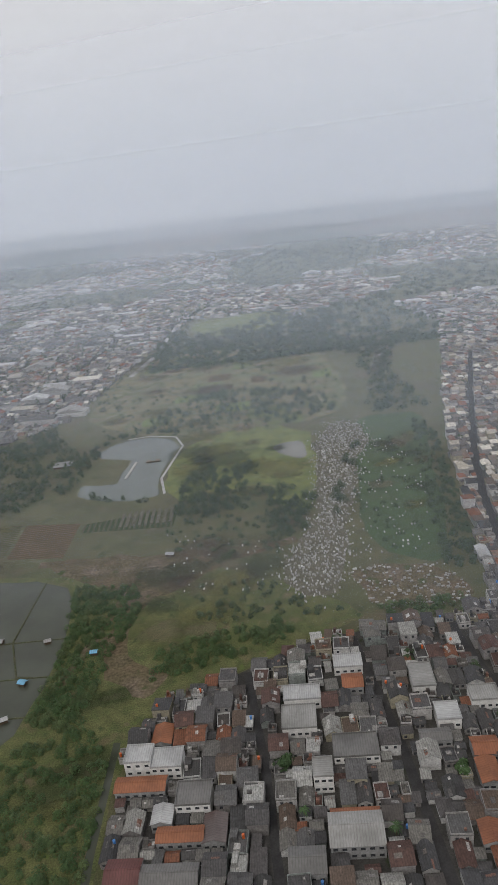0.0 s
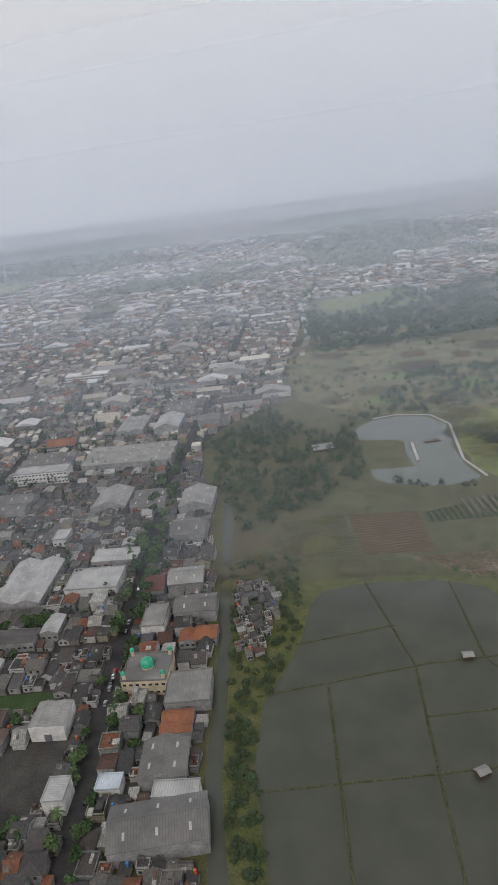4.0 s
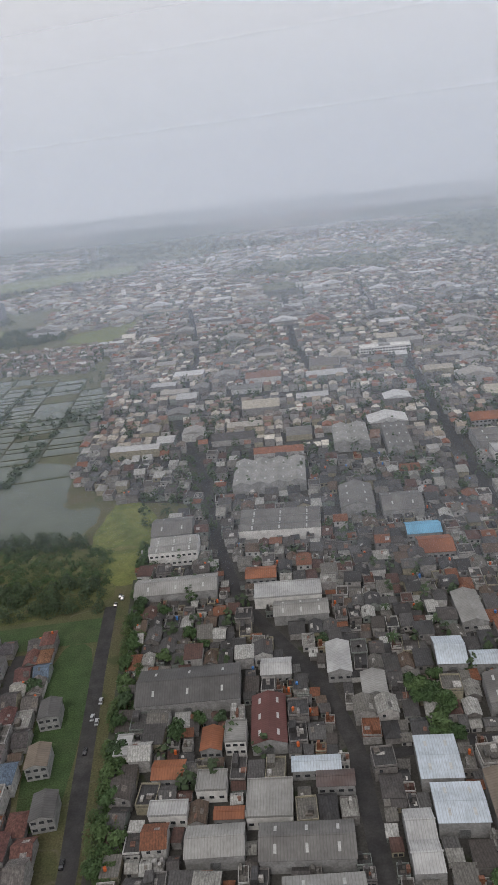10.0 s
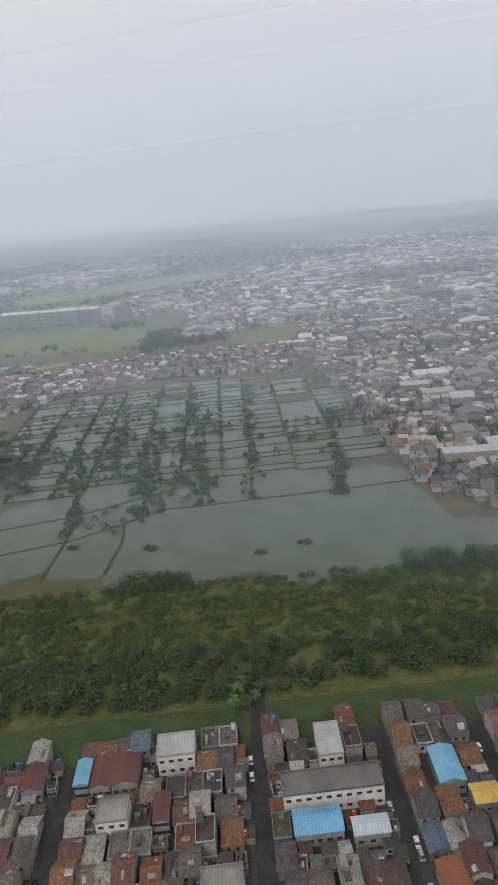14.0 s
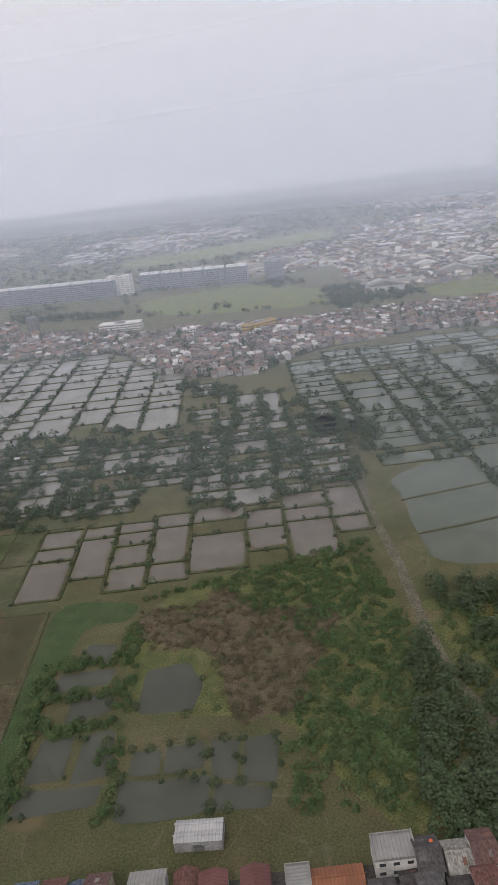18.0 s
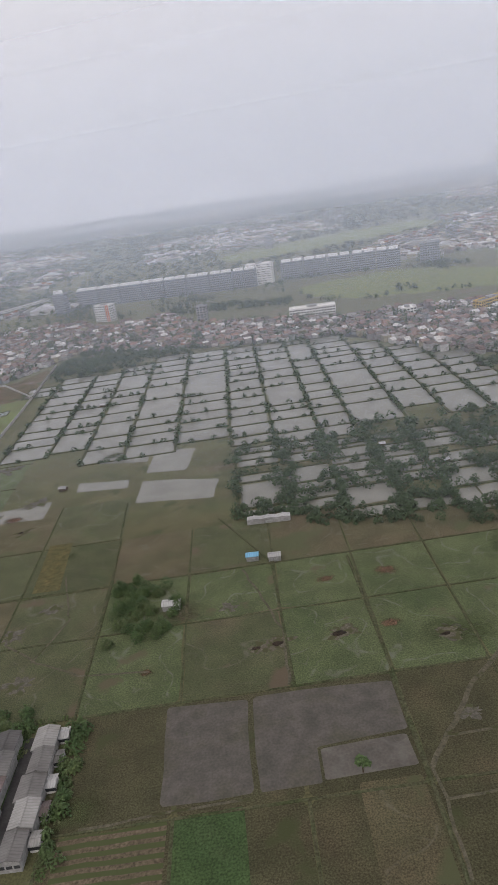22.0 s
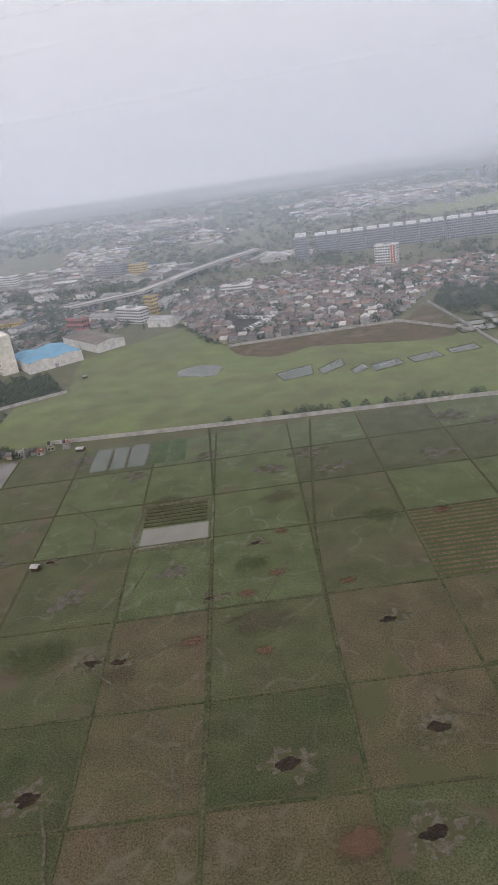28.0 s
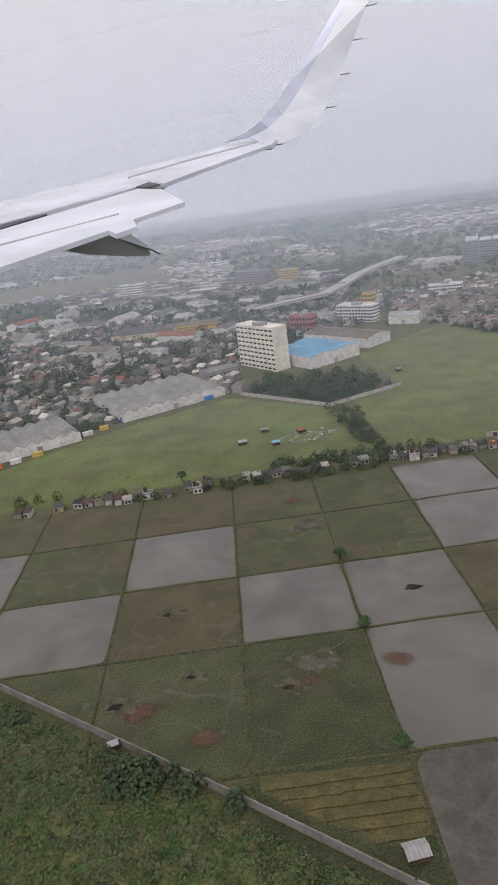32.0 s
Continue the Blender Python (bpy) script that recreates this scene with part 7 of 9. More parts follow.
accent(-397, 335, 8.1, 11, -6, "rust", 5)
accent(-357, 337, 9.3, 18, -6, "dark", 6)
accent(-299, 395, 12.2, 12, -6, "orange", 5)
accent(-309, 394, 9.2, 10, -6, "orange", 5)
accent(-339, 301, 10.5, 8, -6, "blue", 5, True)
accent(-328, 304, 8.2, 17, -6, "concrete", 8, True)
accent(-310, 291, 18.9, 8, -6, "white", 7, True)
# ---------------------------------------------------------------- houses
def house_kind(w, d, h, style, rnd):
    """Meshes of one house: walls, roof, and small parts."""
    wall, roof = Build(), Build()
    if style == "flat":
        wall.tray(-w / 2, -d / 2, w / 2, d / 2, -0.1, h + 0.1, h + 1.0, 0.2)
    else:
        wall.box(-w / 2, -d / 2, 0, w / 2, d / 2, h, bottom=False)
    along = "x" if style == "gable_x" else "y"
    extra = []
    if style.startswith("gable"):
        rise = (d if along == "x" else w) * rnd.uniform(0.2, 0.3)
        wall.ends(-w / 2, -d / 2, w / 2, d / 2, h, rise, along)
        roof.gable(-w / 2, -d / 2, w / 2, d / 2, h + 0.03, rise, 0.45, 0.15, along)
    elif style == "hip":
        roof.hip(-w / 2, -d / 2, w / 2, d / 2, h + 0.05, min(w, d) * 0.28)
    elif style == "lean":
        z0, z1 = h + 0.1, h + 0.1 + 0.12 * d
        roof.face((-w / 2 - 0.3, -d / 2 - 0.4, z0), (w / 2 + 0.3, -d / 2 - 0.4, z0), (w / 2 + 0.3, d / 2 + 0.3, z1), (-w / 2 - 0.3, d / 2 + 0.3, z1))
        roof.face((-w / 2 - 0.3, d / 2 + 0.3, z1 - 0.12), (w / 2 + 0.3, d / 2 + 0.3, z1 - 0.12), (w / 2 + 0.3, -d / 2 - 0.4, z0 - 0.12), (-w / 2 - 0.3, -d / 2 - 0.4, z0 - 0.12))
        wall.face((-w / 2, -d / 2, h), (-w / 2, d / 2, h), (-w / 2, d / 2, z1 - 0.1))
        wall.face((w / 2, d / 2, h), (w / 2, -d / 2, h), (w / 2, d / 2, z1 - 0.1))
        wall.face((w / 2, d / 2, h), (w / 2, d / 2, z1 - 0.1), (-w / 2, d / 2, z1 - 0.1), (-w / 2, d / 2, h))
    else:
        roof.box(-w / 2 - 0.15, -d / 2 - 0.15, h, w / 2 + 0.15, d / 2 + 0.15, h + 0.2)
        k = rnd.random()
        if k < 0.6:
            roof.box(-w / 2 + 0.5, 0.2, h + 0.2, -0.3, d / 2 - 0.5, h + 2.6)
    return wall, roof


kr = random.Random(5)
KINDS, ROWKINDS, SHEDS = [], [], []


def add_kind(to, style, w, d, h, roof_material):
    wb, rb = house_kind(w, d, h, style, kr)
    to.append((w, d, style, wb.mesh("wall", M["wall"]), rb.mesh("roof", roof_material), h, wb, rb))


for style in ("gable_x", "gable_y", "lean", "flat", "gable_y", "gable_x", "hip", "flat", "lean"):
    for w, d, h in ((6, 8.5, 3.6), (7.5, 10, 4.2), (8.5, 9.5, 6.6), (6, 11, 3.8)):
        add_kind(KINDS, style, w, d, h, M["roof"])
for style in ("gable_x", "gable_y", "gable_x", "hip", "flat", "gable_x"):
    for w, d, h in ((7, 10.4, 3.8), (6.6, 10.6, 6.8), (6.2, 10.2, 4.0)):
        add_kind(ROWKINDS, style, w, d, h, M["rowroof"] if style != "flat" else M["roof"])
for style in ("lean", "gable_x", "flat", "lean"):
    for w, d, h in ((4, 4.5, 2.8), (5, 4, 3.2), (3.5, 6, 3.0)):
        add_kind(SHEDS, style, w, d, h, M["roof"])
gb = Build()
gb.box(-0.65, -0.1, 0, 0.65, 0.03, 1.3, 0)
gb.box(-0.75, -0.07, -0.1, 0.75, 0.05, 0, 1)
gb.box(-0.75, -0.14, 1.3, 0.75, 0.05, 1.42, 1)
WINDOW = gb.mesh("window", M["glass"], M["white_paint"])
gb = Build()
gb.box(-0.5, -0.08, 0, 0.5, 0.03, 2.05)
DOOR = gb.mesh("door", M["bark"])
gb = Build()
gb.tube(0, 0, 0.9, 2.3, 0.62, 0.62, 10, 0)
gb.tube(0, 0, 2.3, 2.5, 0.62, 0.3, 10, 0)
for sx, sy in ((-0.45, -0.45), (0.45, -0.45), (0.45, 0.45), (-0.45, 0.45)):
    gb.box(sx - 0.05, sy - 0.05, 0, sx + 0.05, sy + 0.05, 0.92, 1)
TANK_O, TANK_B = gb.mesh("tank", M["tank_orange"], M["steel"]), gb.mesh("tank", M["tank_blue"], M["steel"])
gb = Build()
gb.box(-2.4, -2.6, 2.5, 2.4, 0, 2.6)
for sx in (-2.3, 2.3):
    gb.box(sx - 0.06, -2.5, 0, sx + 0.06, -2.38, 2.5)
AWNING = gb.mesh("awning", R["white"]["x"])
AWNING_G = gb.mesh("awning", M["tarp_blue"])

FAR_W, FAR_R, FAR_B, FAR_V = Build(), Build(), Build(), Build()
counts = {"near": 0, "mid": 0, "far": 0}


def far_house(x, y, w, d, h, rot, rnd, broad=False):
    R_ = FAR_V if broad == "village" else FAR_B if broad else FAR_R
    c, s = math.cos(radians(rot)), math.sin(radians(rot))
    P = [(x + u * c - v * s, y + u * s + v * c) for u, v in ((-w / 2, -d / 2), (w / 2, -d / 2), (w / 2, d / 2), (-w / 2, d / 2))]
    i = len(FAR_W.v)
    FAR_W.v += [(*p, 0) for p in P] + [(*p, h) for p in P]
    FAR_W.f += [(i, i + 1, i + 5, i + 4), (i + 1, i + 2, i + 6, i + 5), (i + 2, i + 3, i + 7, i + 6), (i + 3, i, i + 4, i + 7)]
    FAR_W.k += [0] * 4
    i = len(R_.v)
    k = rnd.random()
    if k < 0.3:
        R_.v += [(*p, h + 0.02) for p in P]
        R_.f.append((i, i + 1, i + 2, i + 3))
        R_.k += [0]
    else:
        a, b2 = (0, 1) if k < 0.65 else (1, 2)
        mid = lambda p, q: ((p[0] + q[0]) / 2, (p[1] + q[1]) / 2, h + (0.13 if broad is True else 0.24) * (d if k < 0.65 else w))
        if k < 0.65:
            e0, e1 = mid(P[0], P[3]), mid(P[1], P[2])
            R_.v += [(*p, h) for p in P] + [e0, e1]
            R_.f += [(i, i + 1, i + 5, i + 4), (i + 2, i + 3, i + 4, i + 5), (i, i + 4, i + 3), (i + 1, i + 2, i + 5)]
        else:
            e0, e1 = mid(P[0], P[1]), mid(P[3], P[2])
            R_.v += [(*p, h) for p in P] + [e0, e1]
            R_.f += [(i + 1, i + 2, i + 5, i + 4), (i + 3, i, i + 4, i + 5), (i, i + 1, i + 4), (i + 2, i + 3, i + 5)]
        R_.k += [0] * 4
    counts["far"] += 1


ROOF_SET = [surface("roofing_shade", [c], 7, 0.9, 0.75, 0.25, depth=0.05, contrast=0.4, mottle=(0.82, 1.1), ribs=(1.0, 0.55)) for c in ROOFS]
ROW_SET = [surface("tile_shade", [c], 7, 0.9, 0.8, 0.3, depth=0.05, contrast=0.55, mottle=(0.82, 1.12), ribs=(0.75, 0.7)) for c in ROWROOFS]
WALL_SET = [surface("plaster_shade", [c], 6, 0.9, 0.9, 0.1, depth=0.03, contrast=0.35) for c in WALLS]
SETS = ROOF_SET + ROW_SET + WALL_SET + [M["glass"], M["tank_orange"], M["tank_blue"]]
JOINED = Build()
NEAREST = {"house": 252, "row_house": 255, "shack": 100}


def join_house(x, y, rot, kind, rnd, row):
    """A house of the joined rest: the same shapes, in one mesh."""
    w, d, style, _, _, h, wb, rb = kind
    c, s = math.cos(radians(rot)), math.sin(radians(rot))
    kw = len(ROOF_SET) + len(ROW_SET) + rnd.randrange(len(WALL_SET))
    kr_ = (len(ROOF_SET) + rnd.randrange(len(ROW_SET))) if row and style != "flat" else rnd.randrange(len(ROOF_SET))
    more = Build()
    for cx in (-w * 0.22, w * 0.22)[:rnd.randrange(3)]:
        more.box(cx - 0.65, -d / 2 - 0.08, h - 2.4, cx + 0.65, -d / 2 + 0.02, h - 1.1)
    tank = Build()
    if rnd.random() < 0.07:
        tank.tube(w * 0.25, d * 0.2, h, h + 2.2, 0.6, 0.6, 8)
    last = len(SETS) - 3
    for bld, k in ((wb, kw), (rb, kr_), (more, last), (tank, last + rnd.choice((1, 1, 2)))):
        i = len(JOINED.v)
        JOINED.v += [(x + u * c - v * s, y + u * s + v * c, z) for u, v, z in bld.v]
        JOINED.f += [tuple(i + a for a in f) for f in bld.f]
        JOINED.k += [k] * len(bld.f)


WAITING = []


def put_house(x, y, rot, kind, rnd, near, group, row=False):
    WAITING.append((aside(x, y), x, y, rot, kind, rnd.random(), group, row))


def house(x, y, rot, kind, k, group, name):
    w, d, style, wm, rm, h = kind[:6]
    top = new(name, wm)
    top.matrix_basis = pose(x, y, 0, 0, 0, rot)
    shape = {"gable_x": "gabled", "gable_y": "gabled", "lean": "lean-to", "flat": "flat-roofed", "hip": "hipped"}[style]
    storeys = "two-storey" if h > 6 else "one-storey"
    tagged(top, f"{storeys} {shape} plastered {name.replace('_', ' ')} among close neighbours", "house", group)

    def child(n, me, m):
        o = new(n, me)
        o.parent, o.matrix_basis = top, m
    child("roof", rm, pose(0, 0, 0))
    if name == "shack":
        child("door", DOOR, pose(w * 0.15, -d / 2, 0))
        return
    for z in ([0.9] if h < 6 else [0.9, 4.2]):
        child("window", WINDOW, pose(-w * 0.24, -d / 2, z))
        if z > 2:
            child("window", WINDOW, pose(w * 0.24, -d / 2, z))
    child("door", DOOR, pose(w * 0.2, -d / 2, 0))
    if k < 0.35 or name == "row_house" and k < 0.5:
        child("awning", AWNING if k < 0.3 else AWNING_G, pose(0, -d / 2, 0))
    if k > 0.84:
        child("water_tank", TANK_O if k < 0.93 else TANK_B, pose(w * 0.25, d * 0.2, h + (0.2 if style == "flat" else 0.7)))


GAPS = []


def fill(zone, rot, kinds, seed, near_to, mid_to, gap=(0.3, 1.6), lane=(1.0, 4.0), skip=0.07, group="houses of the quarter", row=False, top=1e9, tone=False):
    """Packs houses into a zone, row by row, round what is there already."""
    rnd = random.Random(seed)
    xs, ys = [p[0] for p in zone], [p[1] for p in zone]
    cx, cy = (min(xs) + max(xs)) / 2, (min(ys) + max(ys)) / 2
    half = math.hypot(max(xs) - min(xs), max(ys) - min(ys)) / 2
    c, s = math.cos(radians(rot)), math.sin(radians(rot))
    v = -half
    while v < half:
        deep = kinds[0][1] + 0.3
        u = -half
        while u < half:
            kind = rnd.choice(kinds)
            w, d = kind[0], kind[1]
            x, y = cx + (u + w / 2) * c - v * s, cy + (u + w / 2) * s + v * c
            if not inside(zone, x, y) or y > top:
                u += 4
                continue
            jit = rnd.uniform(-1.0, 1.0) if not row else rnd.uniform(-0.25, 0.25)
            x, y = x - jit * s, y + jit * c
            if free(x, y, w - 0.6, d - 0.6, rot):
                if rnd.random() < skip:
                    GAPS.append((x, y))
                    u += w
                    continue
                take(x, y, w, d, rot)
                a = aside(x, y)
                face = rot + (rnd.choice((0, 0, 180)) if not row else 0) + (rnd.uniform(-4, 4) if not row else 0)
                if a < mid_to:
                    put_house(x, y, face, kind, rnd, True, group, row)
                else:
                    far_house(x, y, w, d, kind[5], face, rnd, tone)
                u += w + rnd.uniform(*gap)
            else:
                u += 2.0
        v += deep + rnd.uniform(*lane)


mid = random.Random(404)
for k in range(330):
    x, y = mid.uniform(-860, -180), mid.uniform(640, 1560)
    w, d = mid.uniform(16, 46), mid.uniform(13, 26)
    if inside(K2, x, y) and free(x, y, w + 2, d + 2, -6) and mid.random() < (0.75 if y < 1000 else 0.55):
        take(x, y, w + 1, d + 1, -6)
        far_house(x, y, w, d, mid.uniform(5, 8), -6 + mid.choice((0, 0, 90)) if abs(w - d) < 6 else -6, mid, mid.random() < 0.7)
for pts in ([(-820, 880), (-640, 905), (-470, 850)], [(-470, 850), (-330, 880), (-200, 905)], [(-690, 700), (-720, 860), (-700, 1100), (-720, 1500)], [(-470, 850), (-440, 1080), (-400, 1500)], [(-820, 1130), (-560, 1120), (-300, 1150), (-170, 1180)], [(-320, 700), (-290, 860), (-260, 1100), (-220, 1400)],
            [(-560, 905), (-570, 1120), (-540, 1500)], [(-810, 1330), (-500, 1310), (-160, 1340)], [(-730, 745), (-620, 740), (-480, 760)]):
    ribbon("street", pts, 7, 0.07, M["asphalt"], "straight street through the dense quarter", "road")
fill(K1, -4, KINDS, 21, 0, 520, group="houses of the kampung", lane=(-0.2, 1.6))
fill(K1, -4, SHEDS, 121, 0, 400, group="sheds of the kampung", lane=(0, 1), skip=0.0)
fill(K2, -6, KINDS, 22, 0, 520, group="houses of the workshop quarter", lane=(-0.2, 1.8), top=1500, skip=0.1)
fill(K2, -6, SHEDS, 122, 0, 420, group="sheds of the workshop quarter", lane=(0, 1), skip=0.0, top=600)
fill(K3, 0, ROWKINDS, 23, 0, 320, gap=(0.0, 0.2), lane=(0.0, 0.5), skip=0.015, group="row houses of the estate", row=True)
fill(K3, 0, ROWKINDS, 24, 0, 320, gap=(0.0, 0.2), lane=(-9.0, -8.0), skip=0.0, group="row houses of the estate", row=True)
fill(K3, 0, SHEDS, 123, 0, 320, group="sheds of the estate", lane=(0, 0.5), skip=0.0)
fill(K4, 8, KINDS, 24, 0, 0, lane=(0.0, 3.0), tone="village", skip=0.14)
fill(K5, -15, KINDS, 25, 0, 0, lane=(0.0, 3.0), tone="village", skip=0.12)
fill(K6, -30, KINDS, 26, 0, 0, gap=(0.5, 9), lane=(3.0, 14.0), skip=0.4)
slum = [(-282, 378), (-272, 372), (-262, 392), (-256, 425), (-266, 446), (-282, 440)]
fill(slum, 10, SHEDS, 27, 0, 400, group="shacks beside the canal")
for k in range(56):
    x = -2280 + 5.2 * k
    rr = random.Random(k)
    far_y = 984 + (4 if x > -2160 else 0) + rr.uniform(-3, 4)
    if rr.random() < 0.72 and free(x, far_y, 5, 5):
        take(x, far_y, 5, 5)
        put_house(x, far_y, rr.uniform(-15, 15), SHEDS[rr.randrange(12)], rr, False, "shacks along the field edge")

WAITING.sort(key=lambda h: h[0])
for _, x, y, rot, kind, k, group, row in WAITING:
    name = "row_house" if row else "shack" if kind[0] * kind[1] < 25 else "house"
    if NEAREST[name] > 0:
        NEAREST[name] -= 1
        house(x, y, rot, kind, k, group, name)
    else:
        join_house(x, y, rot, kind, random.Random(k), row)
clutter = [Build() for _ in range(5)]
cr = random.Random(90)
for a, x, y, rot, kind, k, group, row in WAITING:
    w, d, style, _, _, h, wb, rb = kind
    if a > 430:
        continue
    c, s_ = math.cos(radians(rot)), math.sin(radians(rot))
    for _ in range(cr.choice((1, 2, 2, 3))):
        b = clutter[cr.randrange(5)]
        if style.startswith("gable"):
            across, half, length = ("v", d / 2, w) if style == "gable_x" else ("u", w / 2, d)
            top = max(z for _, _, z in rb.v)
            eave = min(z for _, _, z in rb.v)
            side, q0 = cr.choice((-1, 1)), cr.uniform(0.05, 0.5)
            q1 = q0 + cr.uniform(0.25, 0.45)
            l0 = cr.uniform(-0.48, 0.2) * length
            l1 = l0 + cr.uniform(0.12, 0.4) * length
            drop = (top - eave - 0.15) / (half + 0.45)
            pts = [(l0, q0), (l1, q0), (l1, q1), (l0, q1)]
            if side < 0:
                pts.reverse()
            if across == "v":
                local = [(l, side * q * half, top - drop * q * half + 0.05) for l, q in pts]
                local.reverse()
            else:
                local = [(side * q * half, l, top - drop * q * half + 0.05) for l, q in pts]
            b.face(*[(x + u * c - v * s_, y + u * s_ + v * c, z) for u, v, z in local])
        elif style == "flat":
            u0, v0 = cr.uniform(-w / 2 + 0.6, w / 4), cr.uniform(-d / 2 + 0.6, d / 4)
            du, dv, z0, z1 = cr.uniform(0.8, 0.4 * w), cr.uniform(0.8, 0.4 * d), h + 0.12, h + cr.choice((0.3, 0.9, 2.2))
            i = len(b.v)
            b.v += [(x + u * c - v * s_, y + u * s_ + v * c, z) for z in (z0, z1) for u, v in ((u0, v0), (u0 + du, v0), (u0 + du, v0 + dv), (u0, v0 + dv))]
            b.f += [tuple(i + e for e in f) for f in ((0, 1, 5, 4), (1, 2, 6, 5), (2, 3, 7, 6), (3, 0, 4, 7), (4, 5, 6, 7))]
            b.k += [0] * 5
for b, key, words in zip(clutter, ((0.40, 0.39, 0.37), (0.09, 0.085, 0.08), (0.17, 0.085, 0.06), (0.24, 0.23, 0.22), (0.135, 0.12, 0.105)), ("pale", "dark grey", "rusty", "grey", "brown")):
    thing("roof_repairs", b, surface("patched_sheeting", [key], 5, 0.7, 0.7, 0.2, depth=0.04, contrast=0.55, mottle=(0.82, 1.12), ribs=(0.75, 0.7)), None, f"{words} repair sheets and boxes on the roofs", "roofing", kind="stuff")
thing("close_set_houses", JOINED, SETS, None, "close-set plastered houses with weathered roofs", "houses", kind="stuff")

# the far town: roofs by the thousand, thinning out in green gaps
rnd = random.Random(77)
GREENS = [[(-1369, 1593), (-1156, 1620), (-1048, 1474), (-1064, 1335), (-1336, 1420)], [(-923, 1390), (-771, 1440), (-830, 1275), (-925, 1310)], [(-120, 1380), (80, 1420), (110, 1230), (-70, 1200)],
          [(-1500, 2300), (-900, 2500), (-900, 2250), (-1450, 2050)], [(-3200, 2300), (-2300, 2500), (-2250, 2050), (-3200, 2000)]]
for poly in GREENS[:4]:
    sheet("meadow", poly, 0.04, M["plain_grass"], "light green field among the far houses", "grass", wobble=15)
far_y = 1000.0
while far_y < 8000:
    y, far_y = far_y, far_y + 15 + max(0, far_y - 2500) / 160
    step = 9 + (y - 1000) / 420 + max(0, y - 3000) / 300
    for x in np.arange(-0.62 * y - 2500, 0.55 * y + 200, step):
        a = aside(x, y)
        if a < 880 or a > 7600:
            continue
        n1 = noise.noise((x * 0.0016, y * 0.0016, 1.0)) + 0.45 * noise.noise((x * 0.006, y * 0.006, 5.0))
        if n1 < (0.14 if x < -1700 else 0.06 if x < -900 else 0.0) or rnd.random() < 0.3 + (a - 800) / 16000:
            continue
        if a < 1750 and x < -150 and y < 1720:
            if -1000 < x < -160 and y > 1400:
                pass
            else:
                continue
        if any(inside(g, x, y) for g in GREENS):
            continue
        if -140 < x < 250 and y < 1150 or (x > -140 and x < 300 and y < 1400 and n1 < 0.25):
            continue
        if OX < x < OX + 2 * NX and y < OY + 2 * NY and not free(x, y, 8, 8):
            continue
        big = rnd.random() < (0.05 if x > -1000 else 0.10)
        f = 1 + (a - 800) / 3500
        w, d = (rnd.uniform(24, 60), rnd.uniform(12, 22)) if big else (rnd.uniform(6.5, 12) * f, rnd.uniform(8, 14) * f)
        far_house(x + rnd.uniform(-3, 3), y + rnd.uniform(-6, 6), w, d, rnd.choice((3.6, 4, 6.8, 7)) if not big else 7.5, rnd.gauss(-6, 5 if big else 9), rnd, big)
thing("far_house_walls", FAR_W, M["wall_far"], None, "plastered walls of the far town's houses", "houses", kind="stuff")
thing("village_roofs", FAR_V, surface("village_tile_roofing", [(0.169, 0.113, 0.0976), (0.125, 0.085, 0.0757), (0.235, 0.21, 0.195), (0.196, 0.134, 0.112), (0.115, 0.0964, 0.0902), (0.427, 0.415, 0.396), (0.16, 0.129, 0.117), (0.241, 0.145, 0.114), (0.096, 0.0805, 0.0762), (0.531, 0.519, 0.5), (0.144, 0.101, 0.0882), (0.234, 0.166, 0.141)], 7, 1.2, 0.75, 0.2, vary="island", depth=0.05, contrast=0.4), None, "red-brown tiled roofs of the village houses", "houses", kind="stuff")
thing("far_hall_roofs", FAR_B, M["roof_broad"], None, "broad pale sheet roofs of the far halls", "halls", kind="stuff")
thing("far_house_roofs", FAR_R, M["roof_far"], None, "weathered roofs of the far town's houses", "houses", kind="stuff")

# ---------------------------------------------------------------- trees and scrub
def crown(seed, r, h0, h1, leaves, size):
    """A crown of small leaf clumps, heaped on several limbs."""
    rn = np.random.RandomState(seed)
    lobes = [(rn.uniform(-0.5, 0.5) * r, rn.uniform(-0.5, 0.5) * r, rn.uniform(h0 + 0.35 * (h1 - h0), h1 - 0.25 * (h1 - h0)), rn.uniform(0.4, 0.65) * r) for _ in range(7)]
    b = Build()
    for i in range(leaves):
        x, y, z, q = lobes[i % 7]
        v = rn.normal(size=3)
        v /= np.linalg.norm(v)
        v[2] = abs(v[2]) * 1.0 - 0.25
        rad = q * rn.uniform(0.72, 1.05)
        p = Vector((x + v[0] * rad, y + v[1] * rad, z + v[2] * rad * 0.8))
        nrm = Vector((v[0] + rn.normal() * 0.5, v[1] + rn.normal() * 0.5, v[2] + 0.4 + rn.normal() * 0.4)).normalized()
        u = nrm.orthogonal().normalized()
        w = nrm.cross(u)
        a = rn.uniform(0, 6.28)
        u, w = math.cos(a) * u + math.sin(a) * w, -math.sin(a) * u + math.cos(a) * w
        s = size * rn.uniform(0.6, 1.25)
        b.face(*[tuple(p + s * (c * u + e * w) + nrm * (0.2 * s if f else 0)) for c, e, f in ((-1, -0.3, 0), (0.1, -0.9, 1), (1, 0.2, 0), (-0.1, 1.0, 1))])
    return b, lobes


def trunk(lobes, r, h0, h1):
    b = Build()
    b.tube(0, 0, 0, h0 + 0.3 * (h1 - h0), 0.05 * r + 0.12, 0.03 * r + 0.08, 7)
    for x, y, z, q in lobes:
        b.rod((0, 0, h0 * 0.8), (x * 0.8, y * 0.8, z), 0.035 * r, 5)
    return b


